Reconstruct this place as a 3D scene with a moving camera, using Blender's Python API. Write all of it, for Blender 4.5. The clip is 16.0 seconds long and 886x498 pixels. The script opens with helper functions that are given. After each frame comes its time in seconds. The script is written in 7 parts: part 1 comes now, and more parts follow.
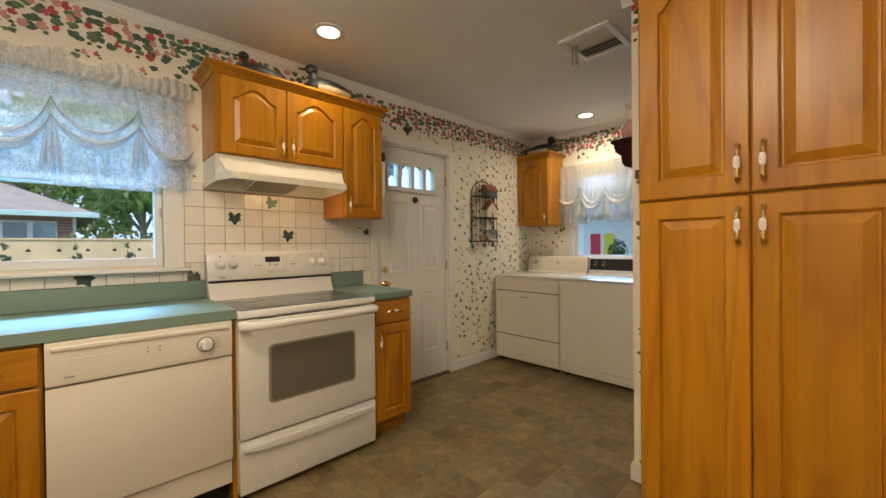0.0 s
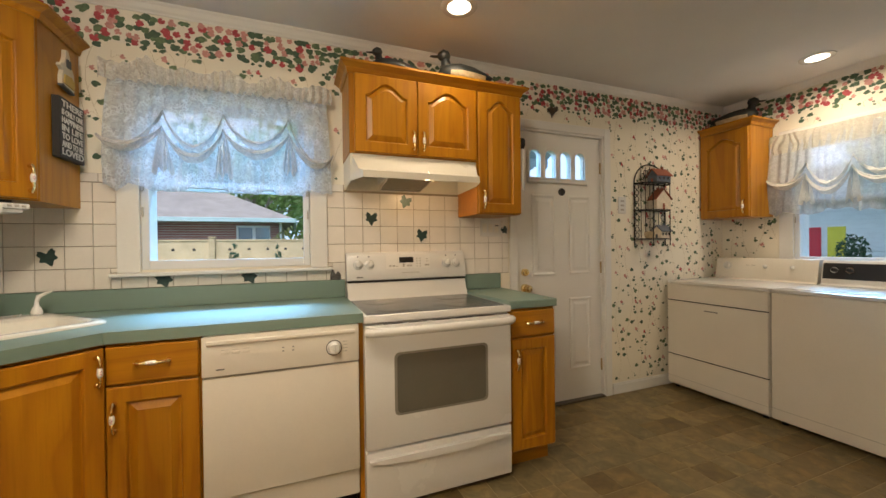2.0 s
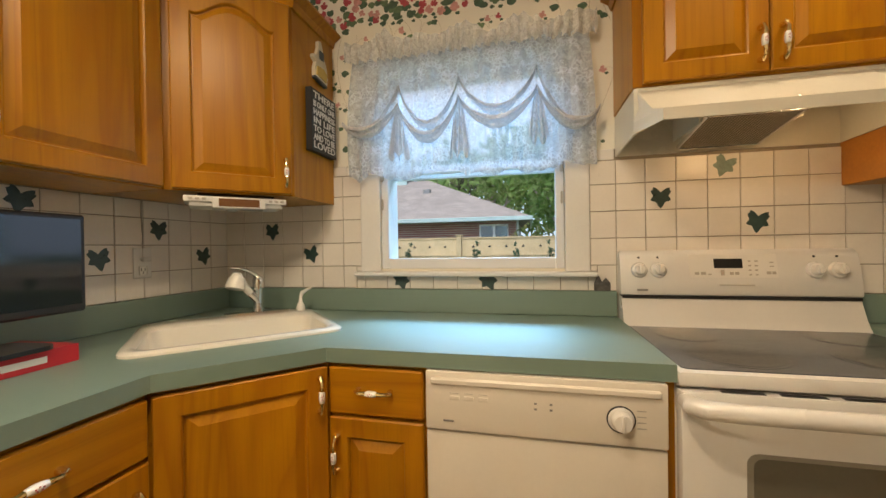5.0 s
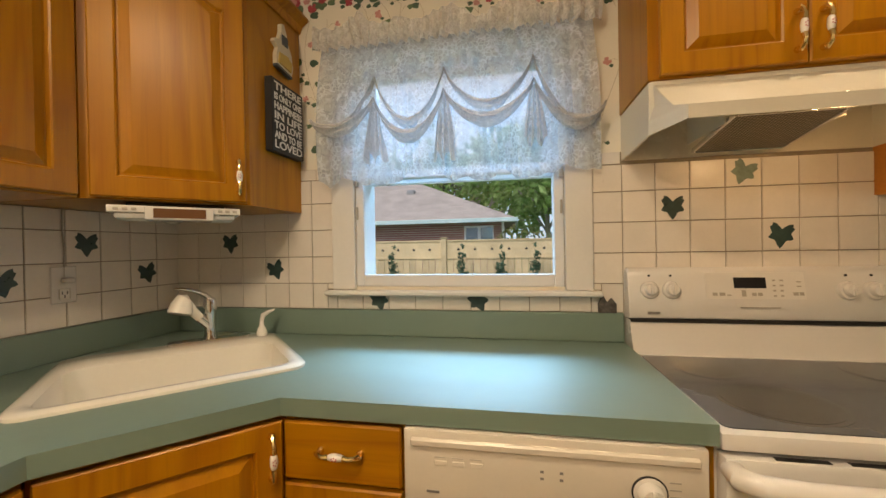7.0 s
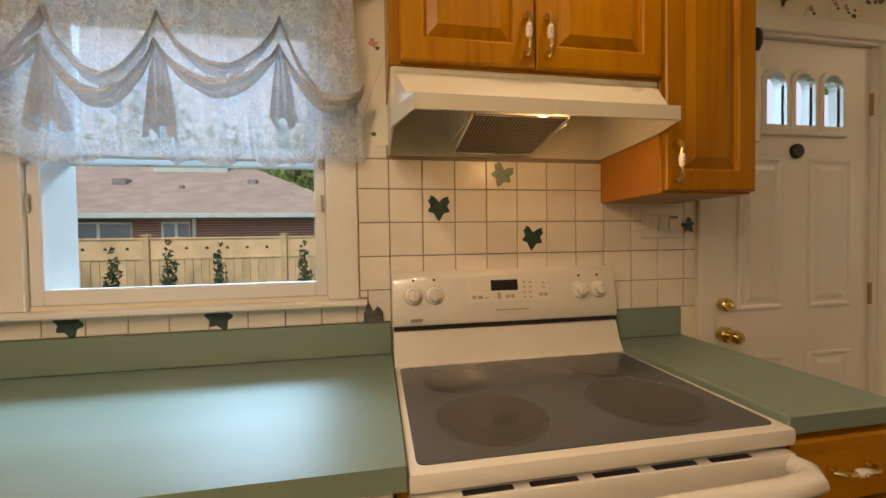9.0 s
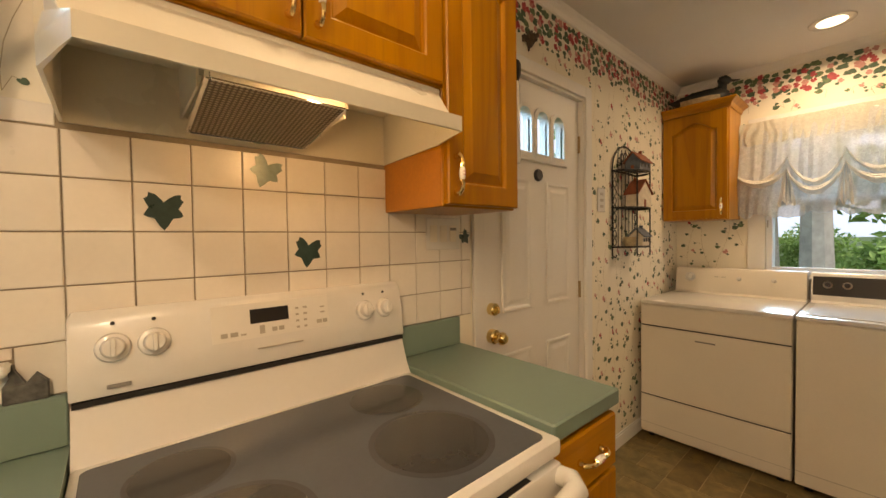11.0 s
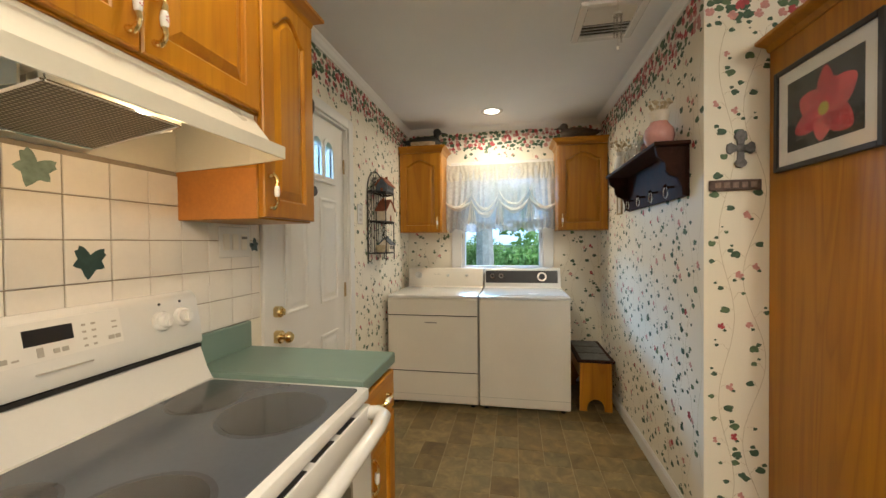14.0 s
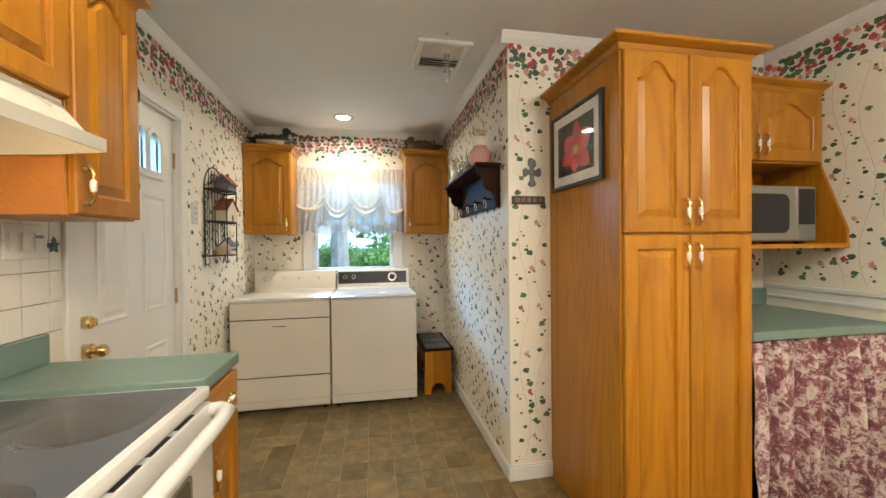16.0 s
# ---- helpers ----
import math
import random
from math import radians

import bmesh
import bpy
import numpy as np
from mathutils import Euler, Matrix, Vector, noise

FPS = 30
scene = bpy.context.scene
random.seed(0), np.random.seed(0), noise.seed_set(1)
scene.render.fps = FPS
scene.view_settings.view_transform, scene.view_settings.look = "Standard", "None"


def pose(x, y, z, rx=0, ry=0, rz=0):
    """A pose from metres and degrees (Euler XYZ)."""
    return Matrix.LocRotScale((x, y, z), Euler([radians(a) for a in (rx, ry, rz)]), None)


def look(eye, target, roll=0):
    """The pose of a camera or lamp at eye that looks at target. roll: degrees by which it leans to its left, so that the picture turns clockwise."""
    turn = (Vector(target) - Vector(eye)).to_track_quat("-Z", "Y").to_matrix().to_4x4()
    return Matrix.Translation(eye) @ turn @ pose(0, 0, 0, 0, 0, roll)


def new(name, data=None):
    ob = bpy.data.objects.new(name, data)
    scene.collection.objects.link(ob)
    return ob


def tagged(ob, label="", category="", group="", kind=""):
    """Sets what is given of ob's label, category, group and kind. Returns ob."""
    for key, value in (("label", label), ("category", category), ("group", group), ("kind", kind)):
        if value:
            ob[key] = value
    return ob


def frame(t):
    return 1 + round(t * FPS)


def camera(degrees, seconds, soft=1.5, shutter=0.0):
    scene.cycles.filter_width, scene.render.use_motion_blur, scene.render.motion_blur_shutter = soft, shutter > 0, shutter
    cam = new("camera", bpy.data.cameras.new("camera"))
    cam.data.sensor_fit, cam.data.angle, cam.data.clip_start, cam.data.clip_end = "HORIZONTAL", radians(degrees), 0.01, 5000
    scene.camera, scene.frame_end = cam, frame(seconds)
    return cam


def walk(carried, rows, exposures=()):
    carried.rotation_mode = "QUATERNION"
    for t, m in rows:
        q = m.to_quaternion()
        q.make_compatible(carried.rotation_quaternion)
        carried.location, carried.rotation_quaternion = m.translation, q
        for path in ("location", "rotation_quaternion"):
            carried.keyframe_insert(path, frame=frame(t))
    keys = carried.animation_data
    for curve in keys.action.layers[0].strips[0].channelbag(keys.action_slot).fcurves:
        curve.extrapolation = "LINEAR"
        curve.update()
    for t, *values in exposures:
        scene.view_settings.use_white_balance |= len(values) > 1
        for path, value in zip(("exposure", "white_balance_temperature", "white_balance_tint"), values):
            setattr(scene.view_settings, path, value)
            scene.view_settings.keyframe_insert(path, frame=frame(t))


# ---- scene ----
cam = camera(99.1, 16.0)
PATH = [  # seconds, x, y, z, yaw, pitch, lean
    (0, -0.514, -2.562, 1.191, -43.50, -0.40, -0.6),
    (0.5, -0.444, -2.504, 1.196, -40.19, -0.46, -0.6),
    (1, -0.361, -2.448, 1.206, -34.55, -0.40, -0.7),
    (1.5, -0.305, -2.410, 1.210, -27.32, -0.40, -0.7),
    (2, -0.284, -2.316, 1.200, -21.43, -0.40, -0.7),
    (2.5, -0.286, -2.169, 1.190, -16.86, -0.20, -0.7),
    (3, -0.279, -2.041, 1.173, -13.01, -0.11, -0.8),
    (3.5, -0.244, -1.906, 1.153, -8.28, -0.09, -0.8),
    (4, -0.230, -1.794, 1.165, -0.46, 0.06, -0.8),
    (4.5, -0.267, -1.712, 1.175, 7.47, -0.14, -0.6),
    (4.7, -0.304, -1.672, 1.184, 9.61, -0.23, -0.8),
    (5.3, -0.369, -1.582, 1.205, 15.38, -0.34, -0.8),
    (5.85, -0.415, -1.520, 1.228, 16.43, -0.31, -0.8),
    (6.4, -0.429, -1.470, 1.246, 14.57, -0.25, -0.9),
    (7, -0.383, -1.422, 1.252, 10.54, -0.32, -1.0),
    (7.5, -0.311, -1.382, 1.249, 6.69, -0.46, -1.1),
    (8, -0.210, -1.308, 1.273, 1.86, -1.78, -1.2),
    (8.5, -0.123, -1.253, 1.266, -4.13, -1.37, -1.0),
    (9, -0.045, -1.229, 1.269, -9.82, -1.35, -0.9),
    (9.5, 0.020, -1.189, 1.273, -16.15, -1.40, -0.8),
    (10, 0.068, -1.118, 1.285, -23.83, -1.49, -0.8),
    (10.6, 0.090, -1.063, 1.297, -33.85, -1.52, -0.8),
    (11.25, 0.050, -1.054, 1.305, -45.40, -1.44, -0.8),
    (11.9, -0.030, -1.074, 1.309, -55.94, -1.30, -0.7),
    (12.5, -0.116, -1.095, 1.308, -63.26, -1.17, -0.7),
    (13, -0.186, -1.108, 1.306, -67.98, -1.09, -0.7),
    (13.5, -0.241, -1.078, 1.306, -73.20, -1.03, -0.6),
    (14, -0.286, -1.050, 1.311, -79.34, -0.92, -0.6),
    (14.5, -0.328, -1.023, 1.307, -86.01, -0.89, -0.6),
    (15, -0.373, -1.037, 1.300, -91.92, -0.63, -0.6),
    (15.5, -0.432, -1.076, 1.295, -96.66, -0.57, -0.6),
    (16, -0.468, -1.105, 1.298, -100.66, -0.63, -0.6),
]
EXPOSURES = [(0, -0.64, 6300, 12), (2, -0.66, 6300, 13), (4.5, -0.74, 6800, 14), (7.5, -0.98, 7500, 18), (9, -1.12, 8400, 22), (10, -0.92, 9300, 24), (12.5, -0.40, 6200, 11), (14.5, -0.20, 5800, 9), (16, 0.10, 5600, 9)]
walk(cam, [(t, pose(x, y, z, 0, 0, yaw) @ pose(0, 0, 0, 90 + pitch) @ pose(0, 0, 0, 0, 0, lean)) for t, x, y, z, yaw, pitch, lean in PATH], EXPOSURES)

# ---- world, sun, lamps, exposure ----
SUN_EL, SUN_ROT = 48.0, 200.0
world = bpy.data.worlds.new("overcast_sky")
scene.world = world
world.use_nodes = True
wt = world.node_tree
sky = wt.nodes.new("ShaderNodeTexSky")
sky.sky_type, sky.sun_disc = "NISHITA", False
sky.sun_elevation, sky.sun_rotation = radians(SUN_EL), radians(SUN_ROT)
sky.air_density, sky.dust_density, sky.ozone_density = 1.0, 3.0, 1.0
veil = wt.nodes.new("ShaderNodeMix")
veil.data_type, veil.inputs[0].default_value, veil.inputs[7].default_value = "RGBA", 0.75, (12.0, 15.6, 21.0, 1)  # cloud cover
wt.links.new(sky.outputs[0], veil.inputs[6])
wt.links.new(veil.outputs[2], wt.nodes["Background"].inputs["Color"])
wt.nodes["Background"].inputs["Strength"].default_value = 0.15

sun = new("sun", bpy.data.lights.new("sun", "SUN"))
sun.data.energy, sun.data.angle, sun.data.color = 4.4, radians(14), (1.0, 0.96, 0.9)
sun.matrix_world = look((0, 0, 0), (0.36, 0.75, -0.9))


def lamp(name, kind, at, energy, color, size):
    ob = new(name, bpy.data.lights.new(name, kind))
    ob.data.energy, ob.data.color = energy, color
    if kind == "AREA":
        ob.data.shape, ob.data.size, ob.data.spread = "DISK", size, radians(160)
    else:
        ob.data.shadow_soft_size = size
    ob.matrix_world = at
    return ob


WARM = (1.0, 0.82, 0.56)
# The third position is an unseen extra, added to brighten end wall and sink.
RECESSED_AND_ADDED = [(0.525, -0.525), (3.0, -0.87), (-0.55, -1.42)]
for (lx, ly), watts in zip(RECESSED_AND_ADDED, (8, 14, 22)):
    lamp("recessed_and_added_lamp", "AREA", pose(lx, ly, 2.428), watts, WARM, 0.11)
# Added point lamp, always out of view: fills the pantry, ceiling and sink wall.
lamp("added_globe_fill", "POINT", pose(-1.05, -2.30, 2.27), 70, (1.0, 0.87, 0.66), 0.09)
# Blue area lamps added outside the windows, kept out of view, strengthen the sky's light.
for eye, aim, wide, tall, watts in (((-0.62, 1.60, 2.86), (-0.58, -0.36, 0.90), 1.4, 0.45, 370), ((5.02, -0.15, 2.05), (2.3, -1.84, 1.15), 1.2, 0.6, 150)):
    day = lamp("added_daylight", "AREA", look(eye, aim), watts, (0.29, 0.64, 1.0), wide)
    day.data.shape, day.data.size_y, day.data.spread = "RECTANGLE", tall, radians(180)
lamp("hood_lamp", "POINT", pose(0.40, -0.346, 1.557), 2.7, (1.0, 0.64, 0.30), 0.018)


# ---- materials ----
def nodes_of(name):
    m = bpy.data.materials.new(name)
    m.use_nodes = True
    t = m.node_tree
    return m, t, t.nodes["Principled BSDF"]


def coords(t, scale=(1, 1, 1)):
    """Object coordinates, shifted from object to object, at a scale."""
    tc, oi = t.nodes.new("ShaderNodeTexCoord"), t.nodes.new("ShaderNodeObjectInfo")
    add, mp = t.nodes.new("ShaderNodeVectorMath"), t.nodes.new("ShaderNodeMapping")
    mul = t.nodes.new("ShaderNodeMath")
    mul.operation, mul.inputs[1].default_value = "MULTIPLY", 23.0
    t.links.new(oi.outputs["Random"], mul.inputs[0])
    t.links.new(tc.outputs["Object"], add.inputs[0])
    t.links.new(mul.outputs[0], add.inputs[1])
    t.links.new(add.outputs[0], mp.inputs["Vector"])
    mp.inputs["Scale"].default_value = scale
    return mp.outputs[0], oi.outputs["Random"]


def noise_of(t, vec, scale, detail=4.0, rough=0.55, distort=0.0):
    n = t.nodes.new("ShaderNodeTexNoise")
    n.inputs["Scale"].default_value, n.inputs["Detail"].default_value = scale, detail
    n.inputs["Roughness"].default_value, n.inputs["Distortion"].default_value = rough, distort
    t.links.new(vec, n.inputs["Vector"])
    return n.outputs["Fac"]


def ramp_of(t, fac, stops):
    r = t.nodes.new("ShaderNodeValToRGB")
    while len(r.color_ramp.elements) < len(stops):
        r.color_ramp.elements.new(0.5)
    for e, (p, c) in zip(r.color_ramp.elements, stops):
        e.position, e.color = p, (*c, 1)
    t.links.new(fac, r.inputs["Fac"])
    return r.outputs["Color"]


def mix_of(t, fac, a, b, mode="MIX"):
    m = t.nodes.new("ShaderNodeMix")
    m.data_type, m.blend_type = "RGBA", mode
    for sock, v in ((m.inputs[0], fac), (m.inputs[6], a), (m.inputs[7], b)):
        if isinstance(v, (int, float)):
            sock.default_value = v
        elif isinstance(v, tuple):
            sock.default_value = (*v, 1)
        else:
            t.links.new(v, sock)
    return m.outputs[2]


def math_of(t, op, a, b):
    m = t.nodes.new("ShaderNodeMath")
    m.operation = op
    for sock, v in zip(m.inputs, (a, b)):
        if isinstance(v, (int, float)):
            sock.default_value = v
        else:
            t.links.new(v, sock)
    return m.outputs[0]


def bump_of(t, bsdf, height, strength, distance=0.002):
    b = t.nodes.new("ShaderNodeBump")
    b.inputs["Strength"].default_value, b.inputs["Distance"].default_value = strength, distance
    t.links.new(height, b.inputs["Height"])
    t.links.new(b.outputs[0], bsdf.inputs["Normal"])


def surf(name, color, rough=0.5, metal=0.0, vary=0.08, scale=3.0, fine=90.0, bump=0.12, coat=0.0, per=0.0):
    """A plain surface: broad tone changes, fine grain, uneven gloss."""
    m, t, p = nodes_of(name)
    vec, rnd = coords(t)
    big, small = noise_of(t, vec, scale), noise_of(t, vec, fine, 3)
    fac = math_of(t, "ADD", math_of(t, "MULTIPLY", big, 0.7), math_of(t, "MULTIPLY", small, 0.3))
    lo, hi = (tuple(max(0.0, min(1.0, c * k)) for c in color) for k in (1 - 2 * vary, 1 + 2 * vary))
    col = ramp_of(t, fac, [(0.25, lo), (0.75, hi)])
    if per:
        shade = math_of(t, "ADD", math_of(t, "MULTIPLY", rnd, 2 * per), 1 - per)
        cx = t.nodes.new("ShaderNodeCombineColor")
        for i in range(3):
            t.links.new(shade, cx.inputs[i])
        col = mix_of(t, 1.0, col, cx.outputs[0], "MULTIPLY")
    t.links.new(col, p.inputs["Base Color"])
    p.inputs["Metallic"].default_value = metal
    t.links.new(math_of(t, "ADD", math_of(t, "MULTIPLY", big, 0.16), rough - 0.08), p.inputs["Roughness"])
    p.inputs["Coat Weight"].default_value = coat
    p.inputs["Coat Roughness"].default_value = 0.08
    if bump:
        bump_of(t, p, small, bump)
    return m


def oak(name, along="z"):
    """Honey-stained oak: long pores, cathedral figure, satin varnish."""
    m, t, p = nodes_of(name)
    s = {"z": (5, 5, 0.42), "x": (0.42, 5, 5), "y": (5, 0.42, 5)}[along]
    f = {"z": (90, 90, 3.0), "x": (3.0, 90, 90), "y": (90, 3.0, 90)}[along]
    vec, rnd = coords(t, s)
    fine, _ = coords(t, f)
    fig = noise_of(t, vec, 1.0, 2, 0.45, 1.3)
    rings = math_of(t, "FRACT", math_of(t, "MULTIPLY", fig, 6.0), 0)
    pores = noise_of(t, fine, 1.0, 4, 0.7)
    a = ramp_of(t, rings, [(0.0, (0.370, 0.142, 0.004)), (0.55, (0.465, 0.202, 0.005)), (0.9, (0.425, 0.178, 0.004)), (1.0, (0.370, 0.142, 0.004))])
    b = ramp_of(t, pores, [(0.30, (0.62, 0.58, 0.5)), (0.52, (1, 1, 1))])
    c = mix_of(t, 0.34, a, b, "MULTIPLY")
    tone = noise_of(t, vec, 0.35, 2)
    d = mix_of(t, 1.0, c, ramp_of(t, tone, [(0.3, (0.80, 0.77, 0.72)), (0.7, (1.08, 1.05, 1.0))]), "MULTIPLY")
    t.links.new(d, p.inputs["Base Color"])
    p.inputs["Roughness"].default_value, p.inputs["Specular IOR Level"].default_value = 0.34, 0.32
    p.inputs["Coat Weight"].default_value, p.inputs["Coat Roughness"].default_value = 0.20, 0.34
    bump_of(t, p, pores, 0.18, 0.001)
    return m


OAK, OAK_X = oak("honey_oak"), oak("honey_oak_rail", "x")
OAK_RAW = surf("raw_oak_side", (0.46, 0.175, 0.026), 0.55, vary=0.12, scale=8)
WHITE_TRIM = surf("white_gloss_trim", (0.74, 0.73, 0.70), 0.35, vary=0.03, bump=0.05)
WINDOW_WHITE = surf("white_vinyl_sash", (0.75, 0.76, 0.77), 0.4, vary=0.02, bump=0.03)
CEILING = surf("flat_white_ceiling_paint", (0.74, 0.735, 0.72), 0.9, vary=0.03, scale=1.5, fine=200, bump=0.15)
PAPER = surf("cream_wallpaper", (0.81, 0.76, 0.64), 0.6, vary=0.03, scale=2, fine=160, bump=0.08)
GROUT = surf("grey_grout", (0.30, 0.25, 0.19), 0.9, vary=0.12, scale=20)
TILE = surf("cream_glazed_tile", (0.75, 0.705, 0.645), 0.31, vary=0.03, scale=9, bump=0.05, per=0.04)
LAMINATE = surf("sage_green_laminate", (0.165, 0.245, 0.205), 0.30, vary=0.03, scale=2, fine=25, bump=0.0)
BISQUE = surf("bisque_enamel", (0.72, 0.67, 0.585), 0.34, vary=0.025, bump=0.03)
ENAMEL = surf("white_enamel", (0.73, 0.715, 0.685), 0.25, vary=0.02, bump=0.02, coat=0.4)
PORCELAIN = surf("white_porcelain", (0.82, 0.80, 0.75), 0.18, vary=0.02, bump=0.0, coat=0.5)
lam = LAMINATE.node_tree.nodes["Principled BSDF"]
lam.inputs["Specular IOR Level"].default_value = 1.0
LAMINATE.node_tree.links.remove(lam.inputs["Roughness"].links[0])
lam.inputs["Roughness"].default_value = 0.42
DARK_GAP = surf("dark_gap", (0.015, 0.013, 0.012), 0.8)
BLACK_PLASTIC = surf("black_plastic", (0.012, 0.012, 0.014), 0.35, bump=0.03)
GREY_PRINT = surf("grey_print", (0.22, 0.21, 0.20), 0.6)
PALE_PRINT = surf("pale_grey_print", (0.42, 0.39, 0.34), 0.6)
BRASS = surf("polished_brass", (0.80, 0.63, 0.31), 0.18, 1.0, vary=0.08, scale=30, bump=0.03)
CHROME = surf("chrome", (0.72, 0.72, 0.72), 0.1, 1.0, vary=0.03, bump=0.0)
IRON = surf("black_wrought_iron", (0.014, 0.013, 0.012), 0.5, vary=0.3, scale=40)
DOOR_PAINT = surf("white_door_paint", (0.76, 0.745, 0.71), 0.38, vary=0.03, scale=2, fine=120, bump=0.05)
DARK_WOOD = surf("dark_stained_wood", (0.030, 0.012, 0.008), 0.62, vary=0.3, scale=14)
DARK_WOOD.node_tree.nodes["Principled BSDF"].inputs["Specular IOR Level"].default_value = 0.06
SINK_WHITE = surf("cream_enamel_sink", (0.82, 0.79, 0.70), 0.2, vary=0.02, bump=0.0, coat=0.5)
LEAF_DARK = surf("ivy_tile_green", (0.025, 0.055, 0.050), 0.3, vary=0.2, scale=40)
LEAF_PALE = surf("faded_ivy_tile_green", (0.17, 0.235, 0.20), 0.3, vary=0.2, scale=40)


def glass_of(name, tint=(1, 1, 1), rough=0.0, through_part=0.92):
    m, t, p = nodes_of(name)
    t.nodes.remove(p)
    tr, gl, mx = t.nodes.new("ShaderNodeBsdfTransparent"), t.nodes.new("ShaderNodeBsdfGlossy"), t.nodes.new("ShaderNodeMixShader")
    tr.inputs[0].default_value, gl.inputs["Roughness"].default_value = (*tint, 1), rough
    mx.inputs[0].default_value = 1 - through_part
    t.links.new(tr.outputs[0], mx.inputs[1])
    t.links.new(gl.outputs[0], mx.inputs[2])
    t.links.new(mx.outputs[0], t.nodes["Material Output"].inputs[0])
    return m


GLASS = glass_of("window_glass", (0.97, 0.99, 1.0), 0.0, 0.98)


def glow(name, color, strength):
    m, t, p = nodes_of(name)
    p.inputs["Emission Color"].default_value, p.inputs["Emission Strength"].default_value = (*color, 1), strength
    p.inputs["Base Color"].default_value = (*color, 1)
    return m


# ---- building blocks ----
def part(name, bm, material, parent=None, label="", at=None, smooth=False):
    me = bpy.data.meshes.new(name)
    bmesh.ops.recalc_face_normals(bm, faces=bm.faces[:])
    for f in bm.faces:
        f.smooth = smooth
    bm.to_mesh(me)
    bm.free()
    if smooth:
        me.set_sharp_from_angle(angle=radians(38))
    for m in material if isinstance(material, (list, tuple)) else (material,):
        me.materials.append(m)
    ob = new(name, me)
    ob.parent = parent
    if at is not None:
        ob.matrix_local = at
    if label:
        ob["label"] = label
    return ob


def thing(name, label, category, at=None, group=""):
    ob = new(name)
    ob.empty_display_size = 0.05
    if at is not None:
        ob.matrix_world = at
    return tagged(ob, label, category, group)


def box(bm, x0, y0, z0, x1, y1, z1, bevel=0.0, slot=0, seg=1):
    m = Matrix.LocRotScale(((x0 + x1) / 2, (y0 + y1) / 2, (z0 + z1) / 2), None, (abs(x1 - x0), abs(y1 - y0), abs(z1 - z0)))
    vs = bmesh.ops.create_cube(bm, size=1, matrix=m)["verts"]
    fs = {f for v in vs for f in v.link_faces}
    if bevel:
        es = list({e for v in vs for e in v.link_edges})
        fs |= set(bmesh.ops.bevel(bm, geom=es, offset=bevel, segments=seg, affect="EDGES", profile=0.6)["faces"])
    for f in fs:
        if f.is_valid:
            f.material_index = slot
    return bm


def boxes(*spec, bevel=0.0):
    bm = bmesh.new()
    for s in spec:
        box(bm, *s, bevel=bevel)
    return bm


def loop_strip(bm, rings, closed=True, slot=0, cap=(False, False)):
    """Skins a run of rings of equal length."""
    vr = [[bm.verts.new(p) for p in r] for r in rings]
    n = len(vr[0])
    for a, b in zip(vr, vr[1:]):
        for i in range(n if closed else n - 1):
            j = (i + 1) % n
            f = bm.faces.new((a[i], a[j], b[j], b[i]))
            f.material_index = slot
    for want, r in zip(cap, (vr[0], vr[-1])):
        if want:
            f = bm.faces.new(r)
            f.material_index = slot
    return vr


def tube(bm, pts, r, n=8, slot=0, flat=1.0):
    """A round bar along points; r is one radius or one for each point."""
    pts = [Vector(p) for p in pts]
    rs = r if isinstance(r, (list, tuple)) else [r] * len(pts)
    rings = []
    up = Vector((0.0, 0.0, 1.0))
    for i, p in enumerate(pts):
        d = (pts[min(i + 1, len(pts) - 1)] - pts[max(i - 1, 0)]).normalized()
        if abs(d.dot(up)) > 0.95:
            up = Vector((1.0, 0.0, 0.0)) if abs(d.x) < 0.9 else Vector((0.0, 1.0, 0.0))
        a = d.cross(up).normalized()
        b = a.cross(d).normalized()
        up = b
        rings.append([p + (a * math.cos(2 * math.pi * k / n) + b * math.sin(2 * math.pi * k / n) * flat) * rs[i] for k in range(n)])
    loop_strip(bm, rings, True, slot, (True, True))
    return bm


def lathe(bm, profile, n=20, at=(0, 0, 0), axis="z", slot=0):
    """Turns (radius, height) points round an axis."""
    rings = []
    for r, h in profile:
        ring = []
        for k in range(n):
            c, s = max(r, 1e-5) * math.cos(2 * math.pi * k / n), max(r, 1e-5) * math.sin(2 * math.pi * k / n)
            v = {"z": (c, s, h), "y": (c, h, s), "x": (h, c, s)}[axis]
            ring.append((at[0] + v[0], at[1] + v[1], at[2] + v[2]))
        rings.append(ring)
    loop_strip(bm, rings, True, slot, (True, True))
    return bm


def prism(bm, poly, lo, hi, axis="y", slot=0):
    """A polygon drawn in the plane across an axis, pushed along it."""
    def place(a, b, h):
        return {"z": (a, b, h), "y": (a, h, b), "x": (h, a, b)}[axis]
    r0, r1 = [place(a, b, lo) for a, b in poly], [place(a, b, hi) for a, b in poly]
    loop_strip(bm, [r0, r1], True, slot, (True, True))
    return bm


def arch_top(s):
    """Cathedral curve from the middle (0) to the shoulder (1)."""
    s = abs(s)
    return (0.5 + 0.5 * math.cos(math.pi * min(1.0, s / 0.84))) ** 0.62


def panel_ring(l, b, r, tp, d, rise, y, n=18):
    """Outline of a door panel, drawn in by d, with its arched head."""
    x0, x1, z0 = l + d, r - d, b + d
    ring = [(x0, y, z0), (x1, y, z0)]
    for k in range(n + 1):
        x = x1 + (x0 - x1) * k / n
        z = tp - rise + rise * arch_top((x - (l + r) / 2) / ((r - l) / 2)) - d
        ring.append((x, y, z))
    return ring


